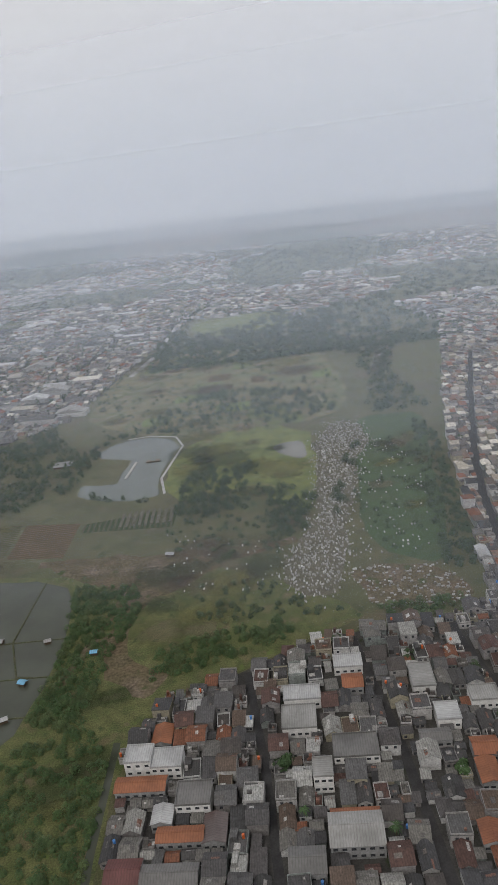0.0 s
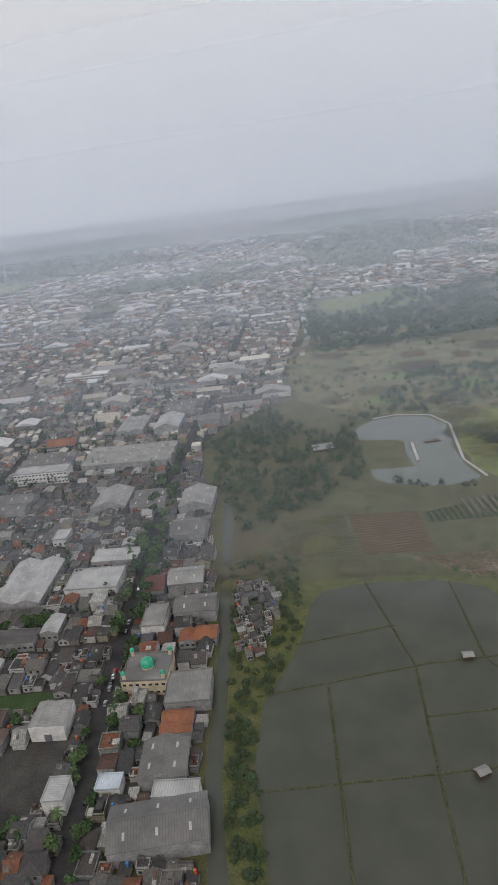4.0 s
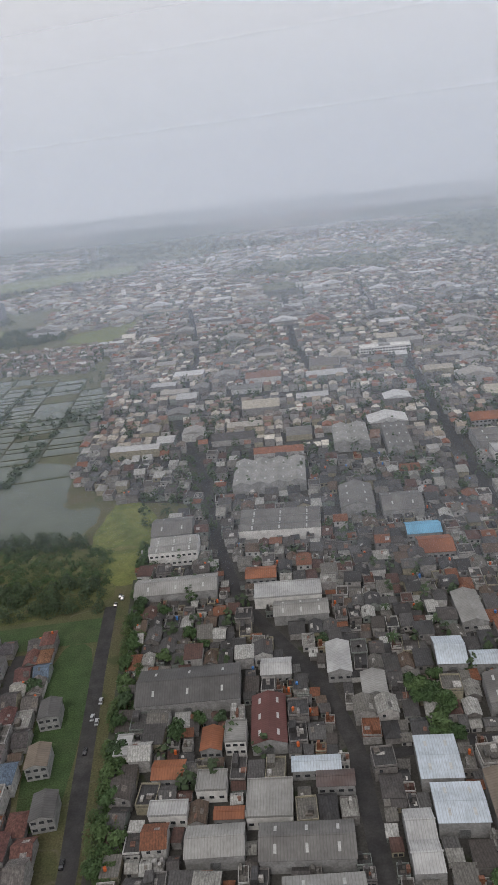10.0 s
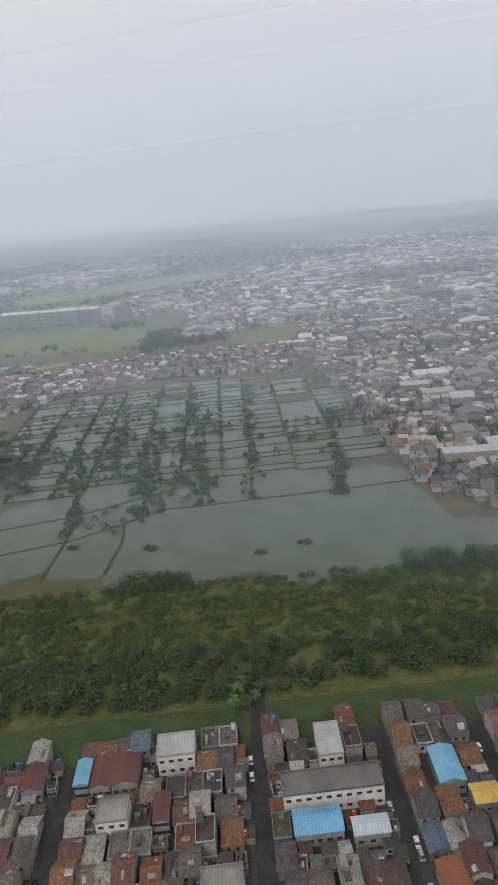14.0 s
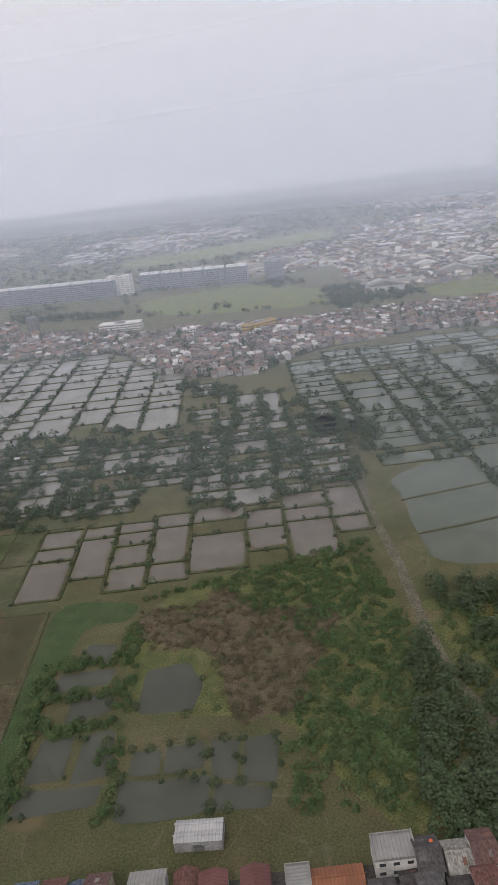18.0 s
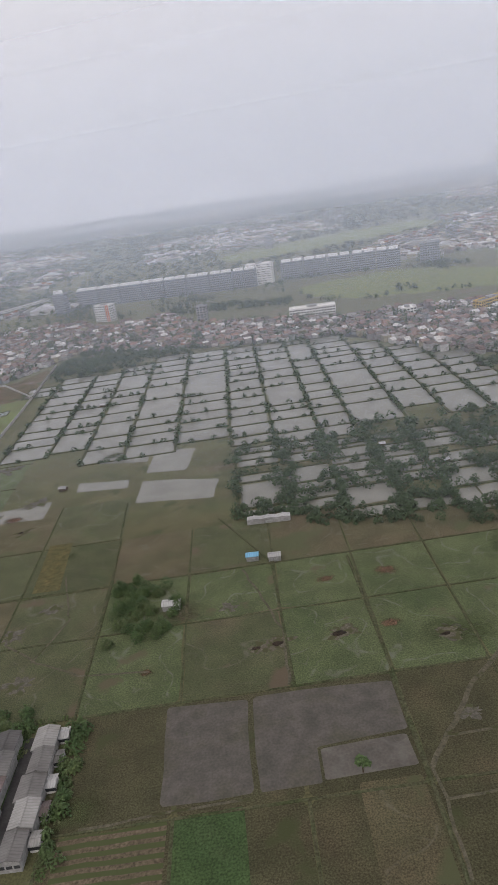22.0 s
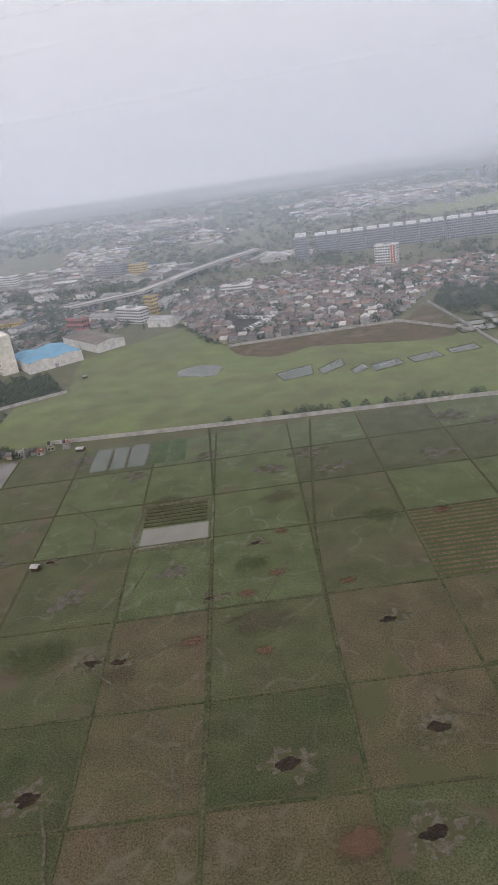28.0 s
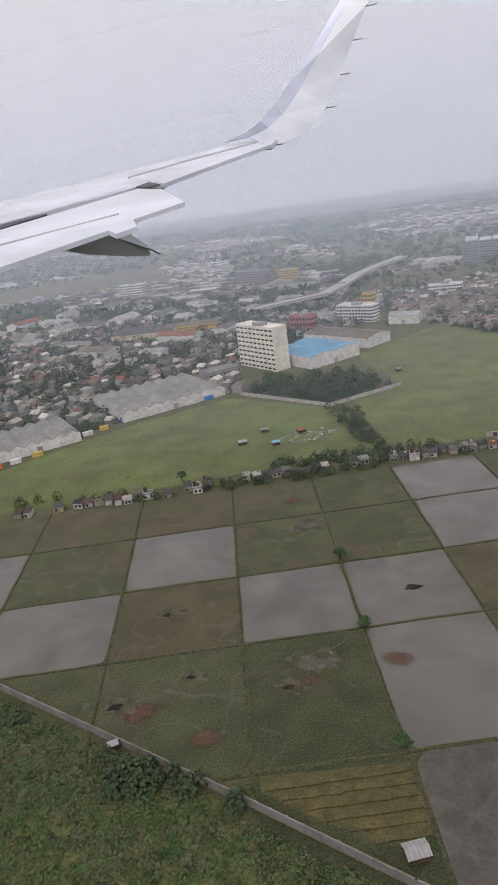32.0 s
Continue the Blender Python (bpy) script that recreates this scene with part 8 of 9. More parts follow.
TREES = []
for s in range(9):
    rr = random.Random(s)
    r, h0, h1 = rr.uniform(3.0, 5.2), rr.uniform(1.5, 3.0), rr.uniform(6.5, 11)
    cb, lobes = crown(s, r, h0, h1, 420, 0.62)
    TREES.append((trunk(lobes, r, h0, h1).mesh("trunk", M["bark"]), cb.mesh("crown", M["leaf"])))
# palms
pb, pt = Build(), Build()
pt.tube(0, 0, 0, 4.5, 0.22, 0.17, 7)
pt.tube(0.0, 0, 4.5, 8.2, 0.17, 0.13, 7)
prn = random.Random(3)
for k in range(18):
    a, up = k * 2.4, prn.uniform(0.0, 0.9)
    prev = Vector((0, 0, 8.1))
    dirn = Vector((math.cos(a), math.sin(a), 0))
    side = Vector((-dirn.y, dirn.x, 0)) * 0.32
    for j in range(4):
        nxt = prev + dirn * 0.85 + Vector((0, 0, up * 0.7 - 0.42 * j))
        wj, wn2 = (0.6, 1.0, 1.0, 0.7, 0.15)[j], (0.6, 1.0, 1.0, 0.7, 0.15)[j + 1]
        pb.face(tuple(prev - side * wj), tuple(prev + side * wj), tuple(nxt + side * wn2), tuple(nxt - side * wn2))
        prev = nxt
PALM = (pt.mesh("trunk", M["bark"]), pb.mesh("crown", M["leaf"]))


def plant(x, y, rnd, palm=False, size=1.0, group="trees"):
    t, c = PALM if palm else TREES[rnd.randrange(len(TREES))]
    s = size * rnd.uniform(0.75, 1.2)
    top = new("palm_tree" if palm else "tree", t)
    top.matrix_basis = pose(x, y, 0, 0, 0, rnd.uniform(0, 360)) @ Matrix.Diagonal((s, s, s * rnd.uniform(0.85, 1.15), 1))
    tagged(top, "palm with a bare trunk and drooping fronds" if palm else "broad-leaved tree with a dense uneven dark green crown", "tree", group)
    k = new("crown", c)
    k.parent = top


# far and massed foliage: clumps of small leaves, one mesh for each stand
class Stand:
    def __init__(self):
        self.v, self.n = [], 0

    def clump(self, rn, x, y, r, h, leaves, size, low=0.15):
        v = rn.normal(size=(leaves, 3))
        v /= np.linalg.norm(v, axis=1)[:, None]
        v[:, 2] = np.abs(v[:, 2])
        p = np.stack([x + v[:, 0] * r * rn.uniform(0.55, 1.1, leaves), y + v[:, 1] * r * rn.uniform(0.55, 1.1, leaves), h * (low + (1 - low) * v[:, 2] * rn.uniform(0.75, 1.1, leaves))], 1)
        n = 0.8 * v + rn.normal(size=(leaves, 3)) * 0.3 + np.array([0, 0, 0.6])
        n /= np.linalg.norm(n, axis=1)[:, None]
        u = np.cross(n, rn.normal(size=(leaves, 3)))
        u /= np.linalg.norm(u, axis=1)[:, None] + 1e-9
        w = np.cross(n, u)
        s = size * rn.uniform(0.6, 1.3, leaves)[:, None]
        self.v.append(np.stack([p - s * u - 0.4 * s * w, p + 0.2 * s * u - s * w, p + s * u + 0.3 * s * w, p - 0.3 * s * u + s * w], 1).reshape(-1, 3))

    def done(self, name, material, label):
        if not self.v:
            return
        v = np.concatenate(self.v).astype(np.float32)
        n = len(v) // 4
        me = bpy.data.meshes.new(name)
        me.vertices.add(len(v))
        me.vertices.foreach_set("co", v.ravel())
        me.loops.add(4 * n)
        me.loops.foreach_set("vertex_index", np.arange(4 * n, dtype=np.int32))
        me.polygons.add(n)
        me.polygons.foreach_set("loop_start", np.arange(0, 4 * n, 4, dtype=np.int32))
        me.materials.append(material)
        me.update()
        me.validate()
        return tagged(new(name, me), label, "trees" if "wood" in name or "tree" in name else "plants", kind="stuff")


def scatter(poly, n, seed):
    rn = np.random.RandomState(seed)
    xs, ys = [p[0] for p in poly], [p[1] for p in poly]
    x, y = rn.uniform(min(xs), max(xs), n * 3), rn.uniform(min(ys), max(ys), n * 3)
    keep = mask(poly, x, y)
    return list(zip(x[keep][:n], y[keep][:n]))


def stand(name, polys, label, r=(2.2, 4.5), h=(4, 8), leaves=40, size=0.8, material="leaf_far", seed=1, low=0.15, clear=False):
    rn = np.random.RandomState(seed)
    st = Stand()
    if material != "leaf_grass" and size < 0.8:  # close to the flight: many small leaves
        leaves, size = int(leaves * 2.2), size * 0.65
    for poly, n in polys:
        for x, y in scatter(poly, n, seed + n):
            if clear and 0 < (x - OX) / 2 < NX and 0 < (y - OY) / 2 < NY and TAKEN[int((x - OX) / 2), int((y - OY) / 2)]:
                continue
            st.clump(rn, x, y, rn.uniform(*r), rn.uniform(*h), leaves, size, low)
    return st.done(name, M[material], label)


stand("woodland", [([(-300, 578), (-291, 670), (-215, 698), (-186, 676), (-166, 636), (-172, 580), (-235, 530), (-285, 504)], 300), ([(-305, 690), (-236, 780), (-215, 720), (-200, 690), (-290, 670)], 110)],
      "dense dark wood beside the lake", seed=1, clear=True)
stand("woodland", [([(-69, 576), (-51, 598), (-28, 585), (-28, 546), (-31, 522), (-12, 501), (-15, 487), (-71, 500), (-71, 550)], 85), ([(-28, 585), (-8, 596), (-2, 565), (-20, 555)], 14), ([(-112, 713), (-119, 758), (-78, 822), (-42, 852), (41, 835), (81, 790), (102, 764), (91, 721), (67, 716), (34, 695), (-18, 720), (-40, 705), (-84, 700)], 210),
                   ([(-1, 450), (6, 474), (0, 529), (17, 533), (44, 525), (38, 460), (22, 444)], 46), ([(70, 560), (84, 560), (84, 585), (72, 585)], 5), ([(84, 600), (96, 600), (96, 615)], 4), ([(56, 520), (66, 520), (66, 470), (54, 470)], 9)],
      "scattered dark trees around the lake", r=(2.2, 4.6), h=(4, 7.5), leaves=60, size=0.75, seed=2)
stand("woodland", [([(-158, 1093), (-155, 1200), (-47, 1243), (31, 1314), (51, 1392), (177, 1349), (141, 1061), (106, 1036), (8, 1107), (-78, 1094)], 520), ([(120, 700), (150, 830), (140, 1060), (215, 990), (178, 850), (190, 690)], 160), ([(-150, 1450), (200, 1600), (300, 1400), (177, 1349), (-40, 1430)], 300)],
      "dark woodland between the far quarters", r=(3, 6), h=(5, 9), leaves=30, size=1.2, seed=3)
stand("thicket", [([(-136, 407), (-90, 398), (-86, 371), (-98, 325), (-106, 270), (-134, 280), (-128, 348)], 420), ([(-160, 250), (-100, 275), (-86, 250), (-88, 150), (-165, 150)], 420),
                  ([(-75, 300), (-30, 312), (10, 330), (0, 345), (-70, 330)], 130), ([(60, 345), (110, 350), (118, 330), (70, 328)], 60)],
      "dense lush green thicket", r=(1.6, 3.2), h=(2, 4.5), leaves=44, size=0.55, material="leaf_lush", seed=4)
stand("woodland", [([(110, 380), (133, 380), (175, 640), (160, 660), (140, 560)], 170)], "bushes at the edge of the houses", r=(1.8, 3.5), h=(2.5, 5), seed=5)
# lone trees and shrubs on the first plain
stand("shrubs", [([(-80, 440), (10, 420), (45, 490), (-10, 560), (-75, 520)], 120), ([(-288, 470), (-240, 470), (-250, 380), (-278, 330), (-288, 330)], 190), ([(-290, 330), (-277, 333), (-277, 200), (-290, 200)], 120), ([(-60, 690), (60, 690), (110, 850), (-80, 850), (-200, 900), (-170, 720)], 120), ([(-200, 1060), (-92, 1080), (106, 990), (105, 800), (-57, 860), (-199, 839)], 90), ([(-70, 557), (-53, 587), (0, 590), (0, 525), (-41, 504)], 60), ([(0, 483), (33, 515), (26, 449), (2, 447)], 40), ([(60, 640), (165, 632), (120, 430), (75, 400), (50, 500)], 80),
                 ([(-50, 350), (40, 345), (0, 390), (-50, 390)], 50)], "scattered shrubs in rough grass", r=(1.2, 3), h=(1.5, 4.5), leaves=34, size=0.6, seed=6, clear=True)
# green belt
stand("thicket", [([(-1120, 628), (-1010, 633), (-840, 622), (-766, 614), (-745, 590), (-748, 560), (-1120, 562)], 1250)], "lush scrub along the flooded lake", r=(1.8, 3.6), h=(1.6, 4.2), leaves=34, size=0.62, material="leaf_lush", seed=7)
stand("woodland", [([(-1120, 566), (-748, 562), (-748, 532), (-1120, 528)], 480), ([(-1010, 640), (-960, 636), (-960, 622), (-1010, 624)], 30), ([(-840, 632), (-770, 622), (-770, 606), (-840, 612)], 50)],
      "row of dense trees behind the canal", r=(2.6, 5), h=(4.5, 8.5), leaves=60, size=0.75, seed=8)
stand("woodland", [([(-1136, 610), (-1150, 550), (-1156, 480), (-1122, 480), (-1119, 532), (-1117, 574)], 150), ([(-1112, 560), (-1075, 560), (-1075, 520), (-1108, 520)], 60), ([(-1118, 640), (-1080, 640), (-1070, 590), (-1118, 600)], 70)],
      "dark tall trees along the lane", r=(3, 5), h=(6, 10), leaves=80, size=0.75, seed=9, clear=True)
stand("woodland", [([(-850, 454), (-836, 455), (-785, 451), (-790, 431), (-821, 427), (-824, 408), (-847, 402)], 85)], "leafy trees of the small park between the rows", r=(2.6, 4.6), h=(4.5, 7.5), leaves=130, size=0.55, material="leaf_lush", seed=75)
sheet("lawn", [(-823, 429), (-785, 430), (-786, 400), (-822, 399)], 0.09, M["green"], "mown lawn beside a red-roofed house", "grass", wobble=1)
stand("woodland", [([(-730, 600), (-730, 300), (-719, 300), (-719, 600)], 260)], "roadside trees by the ditch", r=(1.8, 3.4), h=(3, 6.5), leaves=60, size=0.55, material="leaf_lush", seed=10)
# pond banks
st, rn = Stand(), np.random.RandomState(12)
for x, y in bank_spots:
    if rn.rand() < 0.62:
        st.clump(rn, x, y, rn.uniform(1.8, 3.7), rn.uniform(2.2, 4.8), 34, 0.75)
st.done("bank_trees", M["leaf_far"], "round shrubs on the banks of the fish ponds")
st = Stand()
for x, y in wood_spots:
    for k in range(2):
        st.clump(rn, x + rn.normal() * 2.5, y + rn.normal() * 2.5, rn.uniform(2.2, 4.6), rn.uniform(3, 6.5), 56, 0.62)
for x, y in near_spots:
    if rn.rand() < 0.8:
        st.clump(rn, x + rn.normal(), y + rn.normal(), rn.uniform(0.7, 2.8), rn.uniform(0.6, 3.8), 80, 0.3)
st.done("bank_trees", M["leaf_far"], "trees crowding the banks of the ponds")
stand("woodland", [([(-1260, 910), (-1130, 830), (-1125, 790), (-1260, 870), (-1420, 900), (-1420, 925)], 170), ([(-1668, 1180), (-1590, 1205), (-1500, 1245), (-1350, 1190), (-1345, 1215), (-1500, 1275), (-1620, 1260), (-1680, 1270)], 330),
                   ([(-1110, 880), (-1010, 870), (-930, 960), (-960, 1000)], 110), ([(-990, 800), (-930, 960), (-880, 900), (-850, 830), (-830, 800)], 90), ([(-1560, 1290), (-1350, 1250), (-1350, 1330), (-1500, 1400)], 140)],
      "belts of dark trees between ponds and village", r=(2.6, 5), h=(4, 8), leaves=30, size=1.0, seed=13, clear=True)
stand("woodland", [([(-1480, 800), (-1480, 840), (-1330, 790), (-1330, 740), (-1440, 780)], 150), ([(-1135, 840), (-1100, 870), (-1000, 860), (-990, 805), (-1118, 806)], 120), ([(-1050, 720), (-1000, 800), (-960, 800), (-930, 780), (-1010, 700)], 60)],
      "trees between the near ponds", r=(2.2, 4), h=(3, 6), leaves=40, size=0.7, seed=14, clear=True)
st = Stand()
for (xa, ya), (xb, yb), n in (((-953, 736), (-972, 1064), 75), ((-921, 732), (-906, 1061), 55), ((-856, 728), (-833, 920), 60), ((-1045, 712), (-1069, 880), 50), ((-1000, 728), (-998, 900), 55), ((-1030, 800), (-1040, 1000), 45), ((-1100, 780), (-1110, 960), 45)):
    for k in range(n):
        t = rn.rand() ** 1.2
        st.clump(rn, xa + (xb - xa) * t + rn.normal() * 3.5, ya + (yb - ya) * t + rn.normal() * 3, rn.uniform(1.8, 3.8), rn.uniform(2.2, 5), 40, 0.75)
for x, y in flood_spots:
    if noise.noise((x * 0.016, y * 0.016, 7.0)) > 0.06 - 0.42 * (x < -975) and rn.rand() < 0.85:
        st.clump(rn, x, y, rn.uniform(1.6, 3.4), rn.uniform(2, 4.5), 34, 0.75)
st.done("bank_trees", M["leaf_far"], "drowned trees on the banks of the flooded lake")
stand("reeds", [(REEDS, 520), ([(-1317, 606), (-1305, 607), (-1302, 536), (-1313, 536)], 45)], "dry russet reeds in tufts", r=(0.8, 2.4), h=(0.5, 1.8), leaves=30, size=0.3, material="reed", seed=15)
stand("thicket", [([(-1262, 655), (-1140, 690), (-1136, 560), (-1165, 520), (-1195, 575), (-1172, 600), (-1225, 660)], 760), ([(-1262, 640), (-1255, 640), (-1255, 530), (-1264, 530)], 60), ([(-1195, 565), (-1140, 560), (-1140, 525), (-1195, 525)], 120)],
      "tangled green scrub between ponds", r=(1.3, 2.8), h=(1.2, 3.2), leaves=34, size=0.55, material="leaf_lush", seed=16)
stand("weeds", [([(x + r * 1.3 * math.cos(a * 1.05), y + 0.6 * r * math.sin(a * 1.05)) for a in range(6)], 8) for x, y, r in ((-1049, 715, 7), (-988, 677, 6), (-919, 656, 5), (-891, 663, 6), (-1040, 690, 5))], "weeds and small trees on the islets", r=(1.0, 2.2), h=(1, 3), leaves=40, size=0.5, material="leaf_lush", seed=77)
# copse, bean field, overgrown ground at the end
stand("woodland", [([(-1606, 661), (-1560, 661), (-1560, 651), (-1578, 650), (-1606, 655)], 46), ([(-1579, 650), (-1573, 650), (-1573, 600), (-1580, 604)], 26), ([(-1546, 652), (-1539, 650), (-1539, 592), (-1544, 592)], 30)], "leafy trees and bushes round the barracks", r=(1.5, 3.2), h=(2.2, 5), leaves=50, size=0.6, material="leaf_lush", seed=81)
stand("woodland", [([(-1298, 613), (-1289, 612), (-1289, 541), (-1295, 541)], 62), ([(-1290, 615), (-1258, 617), (-1258, 609), (-1288, 608)], 34), ([(-1289, 596), (-1260, 597), (-1260, 590), (-1287, 590)], 16), ([(-1291, 579), (-1264, 578), (-1264, 571), (-1290, 571)], 20)], "dense bushes on the banks of the dark ponds", r=(1.2, 2.8), h=(1.8, 4.2), leaves=44, size=0.6, material="leaf_lush", seed=82)
stand("woodland", [([(-1480, 800), (-1450, 792), (-1436, 770), (-1300, 760), (-1245, 800), (-1250, 840), (-1290, 830), (-1330, 790), (-1440, 800), (-1470, 830)], 150)], "dark tree belt among the small ponds", r=(1.8, 3.6), h=(2.5, 5.5), leaves=36, size=0.8, seed=83, clear=True)
stand("copse", [([(-1541, 742), (-1526, 746), (-1507, 735), (-1509, 715), (-1515, 691), (-1539, 694)], 60), ([(-1396, 580), (-1376, 578), (-1373, 550), (-1393, 552)], 34)], "small copse among the rice fields", r=(2, 4), h=(3.5, 6.5), leaves=150, size=0.42, material="leaf_lush", seed=17)
stand("thicket", [([(-1713, 703), (-1632, 703), (-1630, 664), (-1576, 660), (-1576, 600), (-1596, 596), (-1609, 612), (-1627, 631), (-1647, 648), (-1676, 668), (-1684, 686), (-1700, 689), (-1713, 680)], 2300)],
      "dense bean plants inside the walls", r=(0.9, 1.8), h=(0.9, 1.7), leaves=30, size=0.38, material="leaf_bean", seed=18, low=0.35)
stand("thicket", [([(-2320, 900), (-2227, 832), (-2120, 752), (-2085, 724), (-2060, 660), (-2320, 660)], 900), ([(-2250, 852), (-2120, 752), (-2100, 725), (-2250, 725)], 2600), ([(-1577, 660), (-1545, 656), (-1545, 640), (-1578, 640)], 60), ([(-1545, 652), (-1540, 652), (-1540, 590), (-1545, 590)], 50)],
      "tall overgrown grass and shrubs", r=(0.9, 2.4), h=(0.3, 1.0), leaves=24, size=0.36, material="leaf_grass", seed=19, low=0.3)
stand("woodland", [([(-2225, 838), (-2150, 782), (-2150, 774), (-2225, 826)], 10), ([(-2193, 807), (-2172, 797), (-2173, 788), (-2190, 794)], 16), ([(-2162, 789), (-2154, 784), (-2158, 778)], 3), ([(-2268, 1002), (-2175, 986), (-2012, 992), (-2012, 985), (-2175, 976), (-2268, 992)], 40), ([(-2138, 1160), (-2082, 1102), (-2032, 1126), (-2072, 1178)], 130), ([(-2086, 1090), (-2074, 1010), (-2068, 1010), (-2068, 1080)], 40), ([(-2130, 1005), (-2040, 1003), (-2040, 993), (-2130, 995)], 40),
                   ([(-1950, 1320), (-1900, 1200), (-1885, 1210), (-1930, 1340)], 40), ([(-1684, 1270), (-1620, 1380), (-1560, 1280), (-1620, 1230), (-1680, 1200)], 260), ([(-1900, 1000), (-1690, 986), (-1690, 979), (-1900, 994)], 45)],
      "trees along the walls and lots", r=(2.2, 4.2), h=(3, 6.5), leaves=44, size=0.75, seed=20)
stand("woodland", [([(-2138, 1158), (-2084, 1104), (-2034, 1128), (-2060, 1180), (-2120, 1190)], 70)], "big dark trees on the walled lot", r=(3.5, 5.5), h=(6, 9.5), leaves=60, size=0.9, seed=71)
stand("woodland", [([(-200, 1060), (-92, 1080), (106, 990), (115, 800), (60, 700), (-57, 740), (-130, 720), (-199, 839)], 34)], "scattered trees on the first plain", r=(2.5, 5), h=(4, 7), leaves=44, size=0.9, seed=72)
stand("woodland", [([(-1369, 1593), (-1350, 1440), (-1100, 1350), (-1048, 1474), (-1064, 1335), (-1336, 1400)], 90), ([(-1170, 1620), (-1100, 1640), (-1060, 1560), (-1130, 1540)], 60), ([(-1240, 1440), (-1200, 1440), (-1200, 1410), (-1240, 1410)], 10), ([(-1060, 1480), (-930, 1480), (-930, 1330), (-1060, 1300)], 260), ([(-930, 1560), (-780, 1560), (-780, 1450), (-930, 1420)], 120),
                   ([(-1560, 1500), (-1380, 1430), (-1380, 1480), (-1560, 1560)], 120)], "dark trees round the far playing fields", r=(3, 5.5), h=(5, 9), leaves=34, size=1.1, seed=73)
stand("shrubs", [([(-160, 705), (-110, 716), (-85, 705), (-85, 712), (-110, 726), (-165, 715)], 26), ([(-180, 690), (-160, 700), (-165, 650), (-185, 650)], 22), ([(-160, 560), (-120, 535), (-100, 535), (-120, 545), (-160, 568)], 10)], "dark trees and bushes along the lake shore", r=(1.8, 3.6), h=(2.5, 5.5), leaves=50, size=0.7, seed=74)
# greenery among the houses and the far town
st = Stand()
for x, y in GAPS:
    if aside(x, y) > 300:
        st.clump(rn, x, y, rn.uniform(2.5, 4.5), rn.uniform(4, 8), 30, 1.0)
for zone, n, sd in ((K1, 260, 31), (K2, 900, 32), (K4, 700, 33), (K5, 300, 34), (K6, 2600, 35), ([(-2600, 1640), (-1960, 1560), (-1700, 1560), (-1750, 2000), (-2600, 2050)], 900, 36)):
    for x, y in scatter(zone, n, sd):
        if free(x, y, 3, 3) and aside(x, y) > 260:
            st.clump(rn, x, y, rn.uniform(2.0, 4.2), rn.uniform(4, 9), 22, 1.1)
for zone, n, sd in (([(-2480, 1150), (-2300, 1190), (-2140, 1290), (-2000, 1380), (-1960, 1560), (-2150, 1640), (-2600, 1640)], 1400, 61), ([(-2600, 1640), (-1960, 1560), (-1880, 1900), (-2600, 2000)], 700, 62), ([(-2372, 1692), (-2337, 1764), (-2162, 1714), (-2071, 1509), (-1992, 1461), (-1975, 1330), (-2045, 1340), (-2110, 1420), (-2200, 1500)], 520, 68), ([(-1990, 1420), (-1900, 1400), (-1880, 1560), (-1980, 1600)], 120, 69), ([(-1760, 1560), (-1380, 1480), (-1380, 1600), (-1760, 1660)], 200, 70), (K4, 700, 63), (K5, 480, 64),
                    ([(-900, 960), (-840, 1250), (-760, 1600), (-60, 1620), (-157, 1179), (-240, 840), (-450, 800), (-700, 750)], 900, 65), ([(-720, 400), (-310, 420), (-310, 720), (-700, 650)], 170, 66), ([(-730, 620), (-310, 640), (-290, 900), (-780, 900)], 420, 67), ([(-300, 870), (-160, 1200), (-60, 1600), (-760, 1600), (-600, 1000)], 700, 71)):
    for x, y in scatter(zone, n, sd):
        if noise.noise((x * 0.012, y * 0.012, 4.0)) > -0.12:
            st.clump(rn, x, y, rn.uniform(2.4, 5.0), rn.uniform(7.5, 11.5), 24, 1.15)
st.done("town_trees", M["leaf_far"], "trees standing between the houses")
st = Stand()
for k in range(34000):
    y = 1000 + 6800 * rn.rand() ** 1.7
    x = rn.uniform(-0.62 * y - 2300, 0.55 * y + 100)
    if not 900 < aside(x, y) < 7600 or (x < -150 and y < 1650 and x > -2000):
        continue
    n1 = noise.noise((x * 0.0016, y * 0.0016, 1.0)) + 0.45 * noise.noise((x * 0.006, y * 0.006, 5.0))
    if n1 > (0.3 if x < -1700 else 0.2 if x < -900 else 0.1) and rn.rand() < 0.62 or any(inside(g, x, y) for g in GREENS):
        continue
    f = 1 + max(0, y - 2000) / 2500
    st.clump(rn, x, y, rn.uniform(4, 9) * f, rn.uniform(5, 9), 10, 2.8 * f)
st.done("far_woods", M["leaf_far"], "dark tree belts between the far quarters")
rnd = random.Random(9)
for x, y in GAPS:
    if aside(x, y) <= 300 and rnd.random() < 0.9:
        plant(x, y, rnd, rnd.random() < 0.2)
for x, y in scatter([(-849, 453), (-830, 455), (-784, 449), (-786, 424), (-823, 426), (-849, 412)], 24, 3):
    plant(x, y, rnd, False, 1.15, "trees of the small park")
for x, y in scatter([(-425, 432), (-395, 430), (-395, 424), (-425, 425)], 12, 4) + scatter([(-600, 440), (-585, 445), (-585, 405), (-600, 410)], 16, 5):
    plant(x, y, rnd, False, 1.0)
for k in range(60):
    y = 262 + 6.2 * k + rnd.uniform(-2, 2)
    x = -352.5 + (y - 265) * 0.055 + rnd.choice((-5.5, 5.8, 5.5))
    plant(x, y, rnd, rnd.random() < 0.2, 0.9 if y < 400 else 1.25, "street trees")
